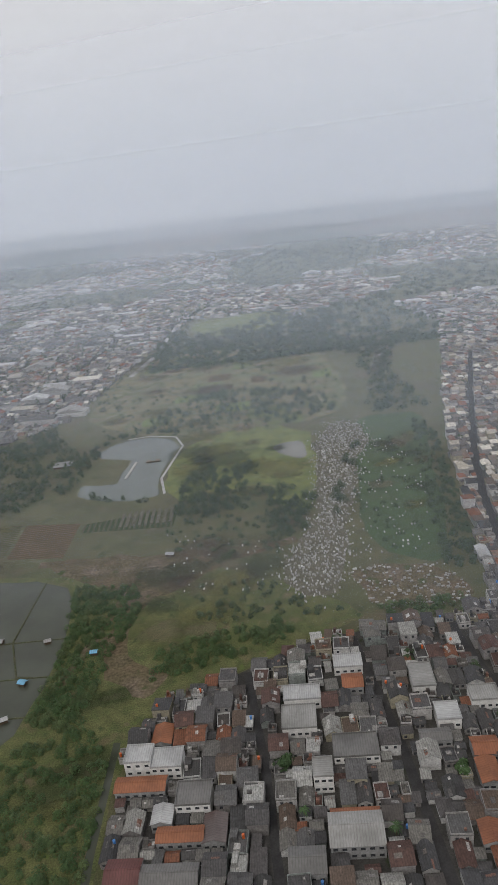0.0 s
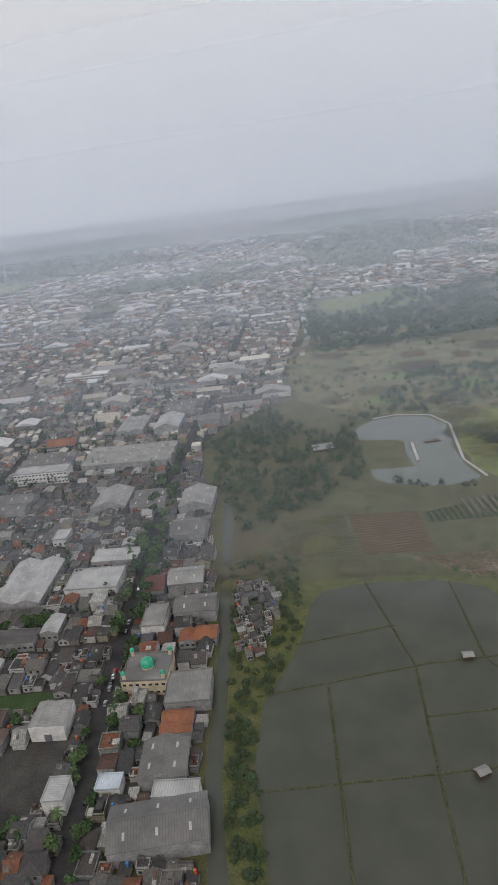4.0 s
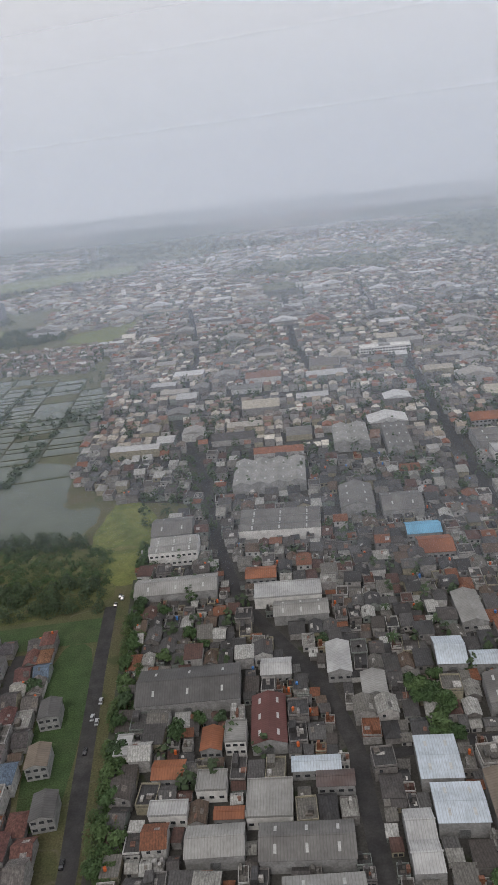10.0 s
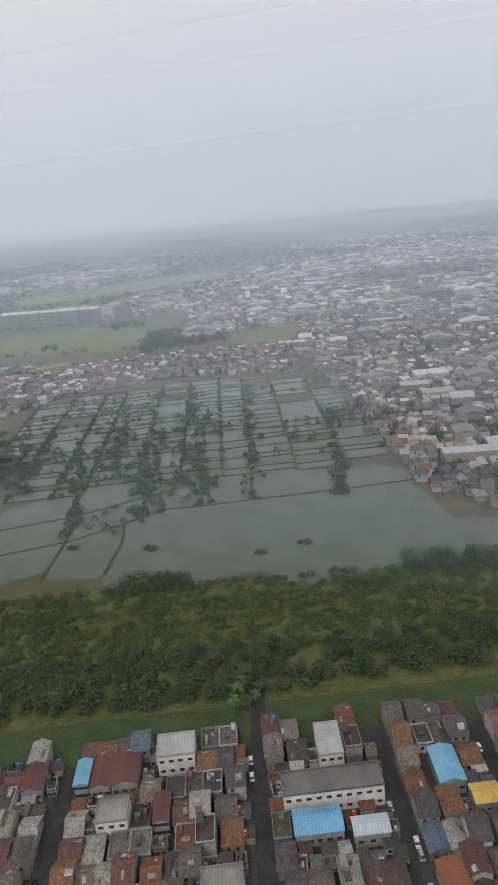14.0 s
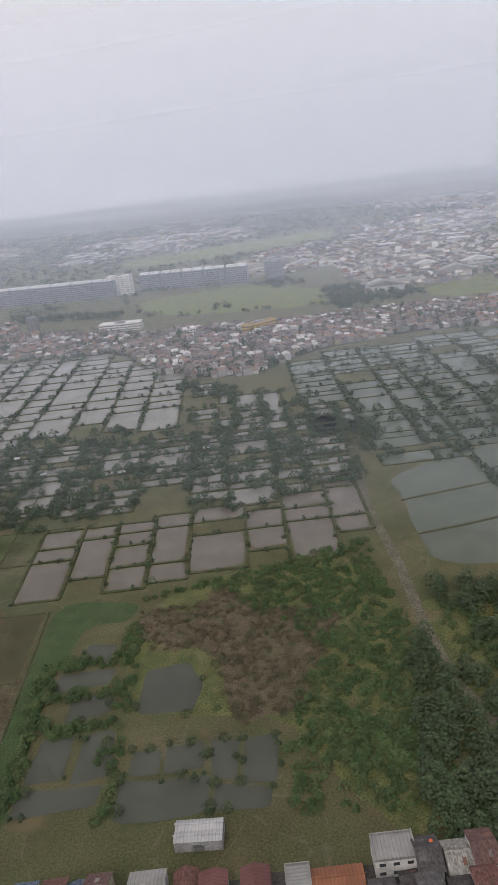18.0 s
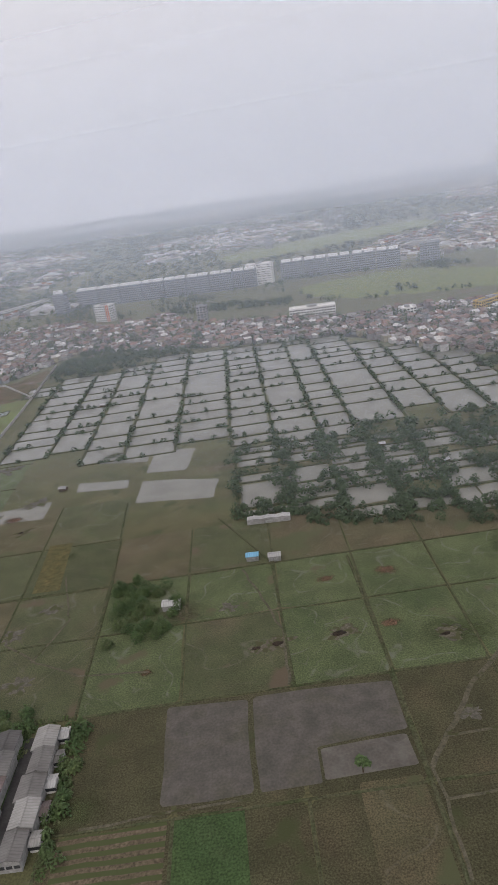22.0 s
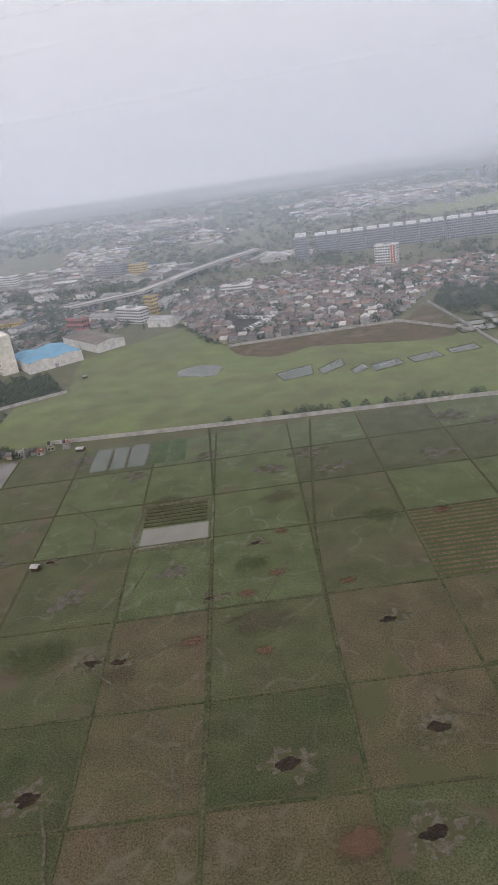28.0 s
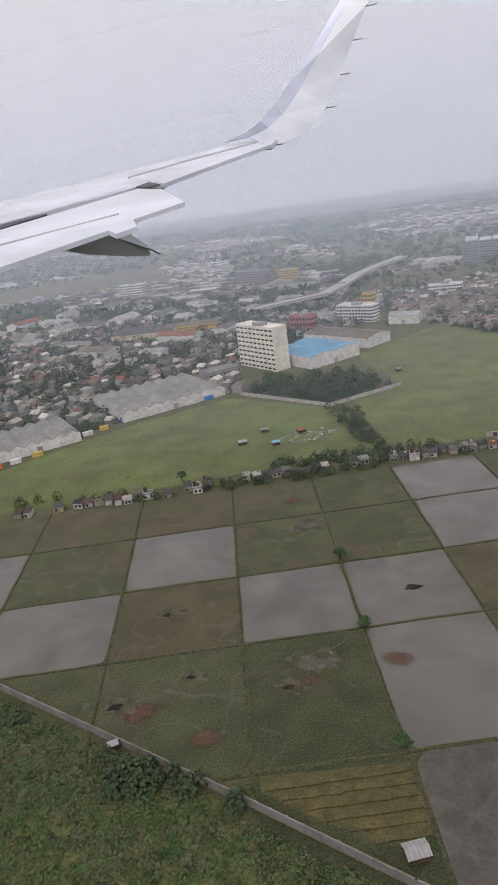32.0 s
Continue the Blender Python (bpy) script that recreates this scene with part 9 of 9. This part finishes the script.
for k in range(34):
    y = 372 + 6.5 * k
    plant(-724.5 + rnd.uniform(-2, 2), y, rnd, False, 0.9, "trees by the ditch")
for x, y in ((-387, 292), (-376, 287), (-381, 284), (-372, 282), (-392, 286), (-440, 366), (-447, 364), (-452, 374), (-505, 372), (-512, 370), (-458, 396), (-446, 400), (-420, 399), (-407, 399)):
    plant(x, y, rnd, False, 0.8)
for x, y in [(-934, 520), (-930, 523), (-937, 526), (-939, 518), (-928, 528), (-935, 532)]:
    plant(x, y, rnd, True, 1.1, "palms at the bridge")
for x, y in [(-2112, 893), (-2112, 847), (-2113, 794), (-2072, 1000), (-2180, 1000), (-1445, 612), (-1386, 570)]:
    plant(x, y, rnd, False, 0.7, "lone trees on the field banks")

# graves, rubble and huts
st, rn = Build(), np.random.RandomState(40)
for x, y in [(x + rn.normal() * 5, y + rn.normal() * 6) for x, y in scatter(GRAVES, 1900, 41)] + scatter([(150, 850), (176, 850), (216, 985), (198, 1005)], 160, 47) + scatter([(80, 690), (125, 680), (140, 560), (110, 400), (60, 400), (80, 530)], 150, 45) + scatter([(-80, 470), (0, 440), (0, 380), (-60, 380)], 40, 46):
    w, d, h = rn.uniform(0.5, 1.3), rn.uniform(1.0, 2.2), rn.uniform(0.3, 0.9)
    st.box(x - w / 2, y - d / 2, 0.05, x + w / 2, y + d / 2, 0.05 + h, bottom=False)
thing("gravestones", st, M["stone"], None, "hundreds of pale weathered graves", "graves", kind="stuff")
st = Build()
for x, y in scatter([(50, 395), (110, 385), (120, 345), (80, 335), (55, 350)], 200, 42) + scatter([(-2130, 1040), (-2100, 1060), (-2085, 1045), (-2110, 1030)], 60, 43) + scatter([(-530, 500), (-555, 470), (-550, 500), (-570, 510)], 60, 44):
    w = rn.uniform(0.5, 2.2)
    st.box(x - w / 2, y - w / 3, 0.05, x + w / 2, y + w / 3, 0.05 + rn.uniform(0.2, 1.0), bottom=False)
thing("rubble", st, M["stone"], None, "scattered rubble and refuse heaps", "rubble", kind="stuff")


def hut(x, y, rot, w, d, roof, label):
    b = Build()
    b.box(-w / 2, -d / 2, 0.5, w / 2, d / 2, 0.7)
    top = thing("hut", b, M["bark"], pose(x, y, 0, 0, 0, rot), label, "hut")
    for sx in (-w / 2 + 0.2, w / 2 - 0.2):
        for sy in (-d / 2 + 0.2, d / 2 - 0.2):
            b = Build()
            b.box(sx - 0.1, sy - 0.1, 0, sx + 0.1, sy + 0.1, 2.4)
            part("post", b, M["bark"], top)
    b = Build()
    b.box(-w / 2 + 0.32, -d / 2 + 0.5, 0.7, w / 2 - 0.32, d / 2 - 0.32, 2.0)
    part("wall", b, M["bark"], top)
    r = Build()
    r.gable(-w / 2, -d / 2, w / 2, d / 2, 2.4, 0.8, 0.3, 0.08, "x")
    part("roof", r, roof, top)


HUTS = ((-108, 331, 4, 3, "strong_blue"), (-144, 311, 4.5, 3.5, "strong_blue"), (-170, 352, 5, 4, "pale"), (-139, 347, 4, 3, "pale"), (-188, 284, 5, 4, "pale"), (-164, 283, 5, 3, "pale"), (-146, 283, 4, 3, "white"),
        (-72, 436, 6, 4, "white"), (-1980, 840, 3.5, 3, "white"), (-1675, 796, 4, 3, "white"), (-1759, 814, 3.5, 3, "white"), (-1596, 876, 5, 4, "pale"), (-1749, 717, 3, 2.5, "pale"), (-1290, 818, 5, 4, "white"),
        (-1230, 845, 5, 3, "white"), (-1350, 830, 4, 3, "white"), (-1597, 1062, 6, 4, "white"), (-1380, 870, 4, 3, "white"), (-2118, 764, 5, 4, "white"), (-2191, 809, 2.5, 2, "white"), (-2145, 1045, 5, 4, "white"), (-2108, 1052, 5, 4, "orange"),
        (-2125, 1036, 4, 3, "strong_blue"), (-2130, 1062, 5, 3, "pale"), (-1988, 982, 5, 4, "white"), (-2020, 1160, 4, 3, "pale"))
for x, y, w, d, r in HUTS:
    hut(x, y, rnd.uniform(-25, 25), w, d, R[r]["x"], f"small field hut with {r.replace('_', ' ')} sheet roof on posts")
# roof over the orchard by the first wood
hut(-197, 646, 0, 18, 14, R["pale"]["x"], "open shelter with pale roof in the wood")
# two low heaps under patched tarpaulins in the bean field
EARTH = surface("rubbish_strewn_earth", [(0.07, 0.052, 0.042), (0.11, 0.085, 0.07), (0.05, 0.04, 0.035)], 2, 0.5, 0.95, 0.5)
for x, y, long, seed in ((-1598, 643, 6.0, 1), (-1586, 642, 5.4, 2)):
    b = Build()
    ring = [[(0, 0, 1.7 + 0.2 * seed)]] + [[(long * r * math.cos(0.314 * a) * (1 + 0.12 * noise.noise((a * 0.6, seed, r))), 3.4 * r * math.sin(0.314 * a) * (1 + 0.15 * noise.noise((a * 0.5, seed + 4, r))),
                                             (1.7 + 0.2 * seed) * (1 - r ** 2.4) + 0.35 * noise.noise((a * 0.9, r * 4, seed)) * (r < 0.95)) for a in range(20)] for r in (0.25, 0.5, 0.75, 0.9, 1.02)]
    for r in range(5):
        for a in range(20):
            n = (a + 1) % 20
            p = (ring[r][a % len(ring[r])], ring[r + 1][a], ring[r + 1][n]) + (() if r == 0 else (ring[r][n],))
            q = 0.314 * a
            k = 0 if r < 2 else (1 if 3.3 < q < 4.5 else 2 if 4.5 <= q < 5.2 or q < 0.4 else 1 if 1.4 < q < 2.6 and r > 2 else 3 if r == 4 else 0)
            b.face(*p, k=k)
    thing("tarpaulin_heap", b, [EARTH, M["tarp_blue"], M["tank_orange"], M["grey_wall"]], pose(x, y, 0.1, 0, 0, 20 - 15 * seed), "low rubbish heap held down by blue and orange tarpaulins", "heap", "heaps in the bean field")
b = Build()
b.gable(-1.6, -1.1, 1.6, 1.1, 1.2, 0.5, 0.2, 0.06, "x")
b.box(-1.4, -0.9, 0, 1.4, 0.9, 1.2)
thing("garden_shed", b, M["white_paint"], pose(-1588, 635, 0.05, 0, 0, 12), "small white shed standing in the beans", "shed")
# parked buses
for k in range(18):
    x, y = (-1880 + 4.6 * (k % 9), 1318 - 3.2 * (k % 9)) if k < 9 else (-1874 + 3.0 * (k % 9), 1248 + 4.4 * (k % 9))
    b = Build()
    b.box(-1.25, -5.5, 0.5, 1.25, 5.5, 3.1)
    bus = thing("bus", b, M["white_paint" if k % 3 else "grey_wall"], pose(x, y, 0.09, 0, 0, 20), "parked coach in the asphalt yard", "bus", "coaches in the yard")
    b = Build()
    b.box(-1.28, -5.0, 1.7, 1.28, 5.0, 2.5)
    part("window_band", b, M["glass"], bus)
    b = Build()
    for wy in (-3.6, 3.4):
        b.box(-1.15, wy - 0.5, 0, 1.15, wy + 0.5, 0.9)
    part("wheels", b, M["asphalt"], bus)
# white hoardings far off
for x, y, w, h in ((-871, 1738, 10, 17), (-794, 1751, 12, 15), (-600, 1640, 9, 12)):
    b = Build()
    b.box(-w / 2, -0.4, 6, w / 2, 0.4, h + 4)
    b.tube(-w * 0.3, 0, 0, 6, 0.4, 0.4, 6)
    b.tube(w * 0.3, 0, 0, 6, 0.4, 0.4, 6)
    thing("hoarding", b, M["white_paint"], pose(x, y, 0, 0, 0, -8), "blank white roadside hoarding on two posts", "sign")
b = Build()
b.box(-9, -0.4, 36, 9, 0.4, 42)
b.box(-8, -0.2, 34, -7.5, 0.2, 36)
b.box(7.5, -0.2, 34, 8, 0.2, 36)
thing("roof_sign", b, M["white_paint"], pose(-1770, 1694, 0, 0, 0, -14), "white sign board on the tower roof", "sign")
# two round blue tanks at the farm
for x, y in ((-1078, 568), (-1077, 560), (-1076, 552)):
    b = Build()
    b.tube(x, y, 0, 3.2, 4.0, 4.0, 20)
    b.tube(x, y, 3.2, 3.9, 4.0, 0.4, 20)
    thing("water_tank", b, R["blue"]["x"], None, "round pale blue water tank beside the farm", "tank", "tanks of the farm")

# cars
def car_mesh(body):
    b = Build()
    b.box(-0.85, -2.1, 0.3, 0.85, 2.1, 0.85, 0)
    i = len(b.v)
    b.v += [(-0.8, -1.5, 0.85), (0.8, -1.5, 0.85), (0.8, 1.3, 0.85), (-0.8, 1.3, 0.85), (-0.68, -0.9, 1.5), (0.68, -0.9, 1.5), (0.68, 0.7, 1.5), (-0.68, 0.7, 1.5)]
    b.f += [tuple(i + a for a in f) for f in ((0, 1, 5, 4), (1, 2, 6, 5), (2, 3, 7, 6), (3, 0, 4, 7), (4, 5, 6, 7))]
    b.k += [1, 1, 1, 1, 0]
    return b.mesh("car", body, M["glass"])


wb = Build()
for k in range(12):
    a, c = 6.2832 * k / 12, 6.2832 * (k + 1) / 12
    wb.face((-0.1, 0.32 * math.cos(a), 0.32 * math.sin(a)), (0.1, 0.32 * math.cos(a), 0.32 * math.sin(a)), (0.1, 0.32 * math.cos(c), 0.32 * math.sin(c)), (-0.1, 0.32 * math.cos(c), 0.32 * math.sin(c)))
for s in (-0.1, 0.1):
    wb.face(*[(s, 0.32 * math.cos(6.2832 * k / 12), 0.32 * math.sin(6.2832 * k / 12)) for k in (range(12) if s > 0 else reversed(range(12)))])
WHEEL = wb.mesh("wheel", M["asphalt"])
PAINTS = [(surface("white_car_paint", [(0.7, 0.7, 0.7)], 2, 0.5, 0.3, 0.0, contrast=0.05), "white"), (surface("silver_car_paint", [(0.4, 0.41, 0.42)], 2, 0.5, 0.3, 0.0, contrast=0.05, metal=0.5), "silver"),
          (surface("black_car_paint", [(0.02, 0.02, 0.022)], 2, 0.5, 0.25, 0.0, contrast=0.05), "black"), (surface("red_car_paint", [(0.4, 0.03, 0.03)], 2, 0.5, 0.3, 0.0, contrast=0.05), "red")]
CARS = [(car_mesh(p), n) for p, n in PAINTS]


def car(x, y, rot, k):
    me, n = CARS[k]
    top = new("car", me)
    top.matrix_basis = pose(x, y, 0.09, 0, 0, rot)
    tagged(top, f"small {n} car parked on the asphalt", "car", "cars in the streets")
    for sx in (-0.78, 0.78):
        for sy in (-1.3, 1.3):
            w = new("wheel", WHEEL)
            w.parent, w.matrix_basis = top, pose(sx, sy, 0.32)


for k in range(26):
    x0 = rnd.choice((-1060, -1006, -933, -886, -847, -785))
    y = rnd.uniform(400, 495)
    car(x0 + rnd.choice((-2.6, 2.6)) + 1.5, y, rnd.uniform(-3, 3), rnd.randrange(3))
for k in range(14):
    y = rnd.uniform(270, 470)
    car(-353 + (y - 265) * 0.062 + rnd.choice((-2, 2)), y, -4, rnd.randrange(4))
for k in range(8):
    car(rnd.uniform(-740, -736), rnd.uniform(370, 560), 0, rnd.randrange(3))
for k in range(10):
    car(rnd.uniform(-346, -332) + 12, 340 + rnd.uniform(-8, 4), rnd.uniform(60, 110), rnd.randrange(3))
# street lamps by the turning circle
for x, y, rot in ((-1676, 660, 230), (-1648, 644, 230), (-1712, 684, 0), (-1620, 628, 230)):
    b = Build()
    b.tube(0, 0, 0, 9, 0.11, 0.07, 7)
    b.rod((0, 0, 8.9), (1.6, 0, 9.4), 0.05)
    lamp = thing("street_lamp", b, M["steel"], pose(x, y, 0, 0, 0, rot), "slim grey street lamp beside the concrete road", "lamp", "street lamps by the road")
    h = Build()
    h.box(1.3, -0.15, 9.3, 2.1, 0.15, 9.45)
    part("lamp_head", h, M["steel"], lamp)
# orange crane truck and yard goods
for x, y, w, d, h, m in ((-397, 312, 3, 7, 3, R["orange"]["x"]),):
    b = Build()
    b.box(-w / 2, -d / 2, 0.4, w / 2, d / 2, h)
    b.box(-w / 2 - 0.02, -d / 2 - 1.6, 0.4, w / 2 + 0.02, -d / 2 - 0.1, h * 0.75)
    thing("container", b, m, pose(x, y, 0.05, 0, 0, -10), "orange steel container on bare ground", "container")

# ---------------------------------------------------------------- haze: tinted sheets added in place of scattering air, parallel to the line of flight
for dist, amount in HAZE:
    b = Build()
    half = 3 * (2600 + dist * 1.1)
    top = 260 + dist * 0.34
    # haze colour is painted per sheet, from bluish near to neutral far
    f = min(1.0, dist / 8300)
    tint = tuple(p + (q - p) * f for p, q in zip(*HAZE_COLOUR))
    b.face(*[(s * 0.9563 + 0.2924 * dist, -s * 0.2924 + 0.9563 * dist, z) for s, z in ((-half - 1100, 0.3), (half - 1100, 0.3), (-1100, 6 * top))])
    thing("haze", b, haze("haze_sheet", amount, (0, 65 if dist < 3000 else 30), (120 + 0.01 * dist, top if dist < 8000 else 1500), tint), None, "tinted sheet that stands in for haze over the plain", "haze", kind="structure")

# ---------------------------------------------------------------- the aircraft's wing, where it hangs at the end of the flight: out from the eye, forward, up
PAINT = surface("white_aircraft_paint", [(0.73, 0.79, 0.88), (0.69, 0.75, 0.84)], 3, 0.6, 0.3, 0.0, contrast=0.05)
UNDER = surface("grey_aircraft_paint", [(0.26, 0.275, 0.29)], 3, 0.6, 0.45, 0.0, contrast=0.08)
SEAM = surface("grey_panel_seam", [(0.46, 0.47, 0.49)], 2, 0.4, 0.5, 0.0, contrast=0.05)
METAL = surface("brushed_leading_edge", [(0.45, 0.50, 0.62)], 3, 0.5, 0.4, 0.0, contrast=0.06, metal=0.3)
# dark colour painted as the shade inside the wing gaps; also colours the wicks
SHADE = surface("dark_gap_shade_and_wicks", [(0.10, 0.10, 0.115)], 2, 0.4, 0.7, 0.0, contrast=0.1)
wing = new("aircraft_wing")
wing.matrix_basis = Matrix(((0.2924, -0.9563, 0, -2142.12), (0.9563, 0.2924, 0, 654.91), (0, 0, 1, 139.49), (0, 0, 0, 1)))
tagged(wing, "white airliner wing with lowered flap and upturned winglet", "wing")


FORWARD = {"fairing": 0.45, "fairing_tail": 0.45}


def loft(name, lead, trail, thick, material, label):
    """A curved skin between a leading and a trailing line, with a thickness."""
    b = Build()
    n = len(lead)
    far = lambda p: (p[0] + thick, p[1] + 0.25 * thick, p[2])
    for p, q in ((lead, trail), ([far(v) for v in trail], [far(v) for v in lead]), ([far(v) for v in lead], lead), (trail, [far(v) for v in trail])):
        i = len(b.v)
        b.v += list(p) + list(q)
        b.f += [(i + a, i + a + 1, i + n + a + 1, i + n + a) for a in range(n - 1)]
        b.k += [0] * (n - 1)
    me = b.mesh(name, material)
    bm = bmesh.new()
    bm.from_mesh(me)
    bmesh.ops.remove_doubles(bm, verts=bm.verts, dist=0.0005)
    bm.to_mesh(me)
    bm.free()
    o = new(name, me)
    o.parent = wing
    return tagged(o, label)


def panel(name, pts, thick, material, label):
    """A plate of the wing with an outline and a thickness."""
    b = Build()
    n = len(pts)
    low = [(x, y, z - thick) for x, y, z in pts]
    if name in FORWARD:
        low = [(x + thick, y + thick * FORWARD[name], z) for x, y, z in pts]
    b.v = list(pts) + low
    b.f = [tuple(range(n)), tuple(reversed(range(n, 2 * n)))] + [(i, i + n, (i + 1) % n + n, (i + 1) % n) for i in range(n)]
    b.k = [0] * len(b.f)
    me = b.mesh(name, material)
    bm = bmesh.new()
    bm.from_mesh(me)
    bmesh.ops.triangulate(bm, faces=[f for f in bm.faces if len(f.verts) > 4])
    bmesh.ops.recalc_face_normals(bm, faces=bm.faces)
    bm.to_mesh(me)
    bm.free()
    o = new(name, me)
    o.parent = wing
    return tagged(o, label)


panel("wing_box", [(9.3, 6.63, 0.35), (9.87, 6.4, 0.43), (10.91, 5.81, 0.56), (12.1, 5.14, 0.71), (13.55, 4.43, 0.9), (14.64, 4.03, 1.05), (16.41, 3.81, 1.31), (15.55, 3.03, 1.14), (13.8, 2.92, 0.87), (14.51, 3.35, 1.0), (12.71, 4.17, 0.76), (10.2, 3.87, 0.36), (10.05, 4.22, 0.36), (8.52, 4.99, 0.16), (7.63, 5.51, 0.05)], 0.1, PAINT, "smooth white painted wing skin")
panel("spoiler", [(9.61, 6.12, 0.39), (8.54, 4.99, 0.17), (10.0, 4.34, 0.37), (10.98, 5.28, 0.56)], 0.05, PAINT, "white spoiler panel on the upper skin")
panel("spoiler", [(9.02, 6.44, 0.31), (9.57, 6.14, 0.38), (8.48, 5.01, 0.16), (7.64, 5.52, 0.06)], 0.05, PAINT, "white spoiler panel on the upper skin")
panel("flap_gap", [(7.52, 5.43, 0.04), (8.34, 4.95, 0.14), (8.43, 4.83, 0.15), (8.28, 4.79, 0.13), (8.13, 4.84, 0.11), (7.27, 5.27, -0.01)], 0.03, SHADE, "dark plate painted as shade in the slot between wing and flap")
panel("flap", [(7.1, 5.16, -0.03), (8.15, 4.7, 0.11), (9.71, 4.04, 0.32), (9.45, 3.6, 0.26), (8.29, 2.89, 0.05), (7.46, 3.23, -0.06), (7.06, 3.03, -0.13), (6.75, 3.14, -0.17), (6.95, 3.31, -0.13), (5.72, 3.87, -0.3), (5.39, 4.01, -0.34)], 0.05, PAINT, "white trailing edge flap, lowered")
panel("flap_seam", [(6.42, 4.7, -0.15), (7.35, 3.99, -0.04), (7.88, 3.58, 0.03), (7.83, 3.56, 0.02), (7.29, 3.95, -0.05), (6.34, 4.64, -0.16)], 0.02, SEAM, "thin seam on the flap")
panel("aileron", [(11.13, 4.79, 0.56), (12.79, 4.19, 0.78), (14.42, 3.35, 0.99), (13.71, 2.92, 0.87), (11.13, 3.56, 0.5), (10.09, 3.79, 0.35)], 0.06, PAINT, "white aileron at the trailing edge")
panel("hinge_line", [(11.16, 4.79, 0.57), (12.83, 4.2, 0.8), (14.48, 3.37, 1.01), (14.32, 3.33, 0.99), (12.61, 4.13, 0.76), (11.02, 4.74, 0.55)], 0.02, SEAM, "dark hinge line of the aileron")
panel("aileron_end", [(9.96, 4.18, 0.36), (10.3, 4.11, 0.41), (10.0, 3.82, 0.35), (9.84, 3.94, 0.33)], 0.02, SHADE, "dark plate painted as shade in the gap at the aileron end")
panel("fairing", [(8.17, 4.69, -0.29), (8.98, 4.29, -0.16), (9.48, 3.93, -0.49), (9.42, 3.93, -0.6), (9.04, 4.14, -0.54), (8.52, 4.46, -0.42)], 0.35, UNDER, "grey flap track fairing under the flap")
panel("fairing_tail", [(9.01, 4.21, -0.27), (9.2, 4.1, -0.23), (9.43, 3.91, -0.48), (9.39, 3.92, -0.49)], 0.12, PAINT, "white tail of the flap track fairing")
loft("winglet", [(14.5, 3.51, 1.11), (14.65, 3.33, 1.17), (14.9, 3.17, 1.26), (15.1, 2.9, 1.47), (15.3, 2.54, 1.88), (15.5, 2.1, 2.5), (15.8, 1.54, 3.29), (16.1, 1.03, 4.03)], [(14.5, 3.14, 0.91), (14.65, 2.96, 0.91), (14.9, 2.63, 0.98), (15.1, 2.25, 1.18), (15.3, 1.97, 1.56), (15.5, 1.67, 2.15), (15.8, 1.14, 3.23), (16.1, 0.55, 3.93)], 0.1, PAINT, "white blended winglet turning up from the tip")
loft("winglet_edge", [(14.35, 3.99, 1.08), (14.6, 3.57, 1.22), (14.95, 3.32, 1.41), (15.15, 3.02, 1.72), (15.35, 2.64, 2.14), (15.55, 2.19, 2.68), (15.85, 1.63, 3.43), (16.1, 1.2, 4.06)], [(14.5, 3.51, 1.11), (14.65, 3.33, 1.17), (14.9, 3.17, 1.26), (15.1, 2.9, 1.47), (15.3, 2.54, 1.88), (15.5, 2.1, 2.5), (15.8, 1.54, 3.29), (16.1, 1.03, 4.03)], 0.1, METAL, "bare metal leading edge of the winglet")
for p, q in (
    ((9.42, 3.91, -0.5), (9.37, 3.75, -0.58)),
    ((12.9, 3.64, 0.67), (12.85, 3.4, 0.63)),
    ((13.4, 3.45, 0.75), (13.35, 3.2, 0.7)),
    ((13.9, 3.23, 0.83), (13.85, 2.95, 0.79)),
    ((14.6, 3.09, 0.93), (14.55, 2.83, 0.88)),
    ((15.4, 2.1, 1.49), (15.35, 1.84, 1.48)),
    ((15.55, 1.78, 2.06), (15.5, 1.53, 2.05)),
    ((15.7, 1.49, 2.65), (15.65, 1.24, 2.64)),
    ((15.85, 1.18, 3.22), (15.8, 0.93, 3.21)),
):
    b = Build()
    b.rod(p, q, 0.012, 4)
    part("static_wick", b, SHADE, wing)

# ---------------------------------------------------------------- the whole place at its final size
for ob in list(scene.objects):
    if ob.type in ("MESH", "EMPTY") and ob.parent is None:
        ob.matrix_basis = Matrix.Scale(S, 4) @ ob.matrix_basis
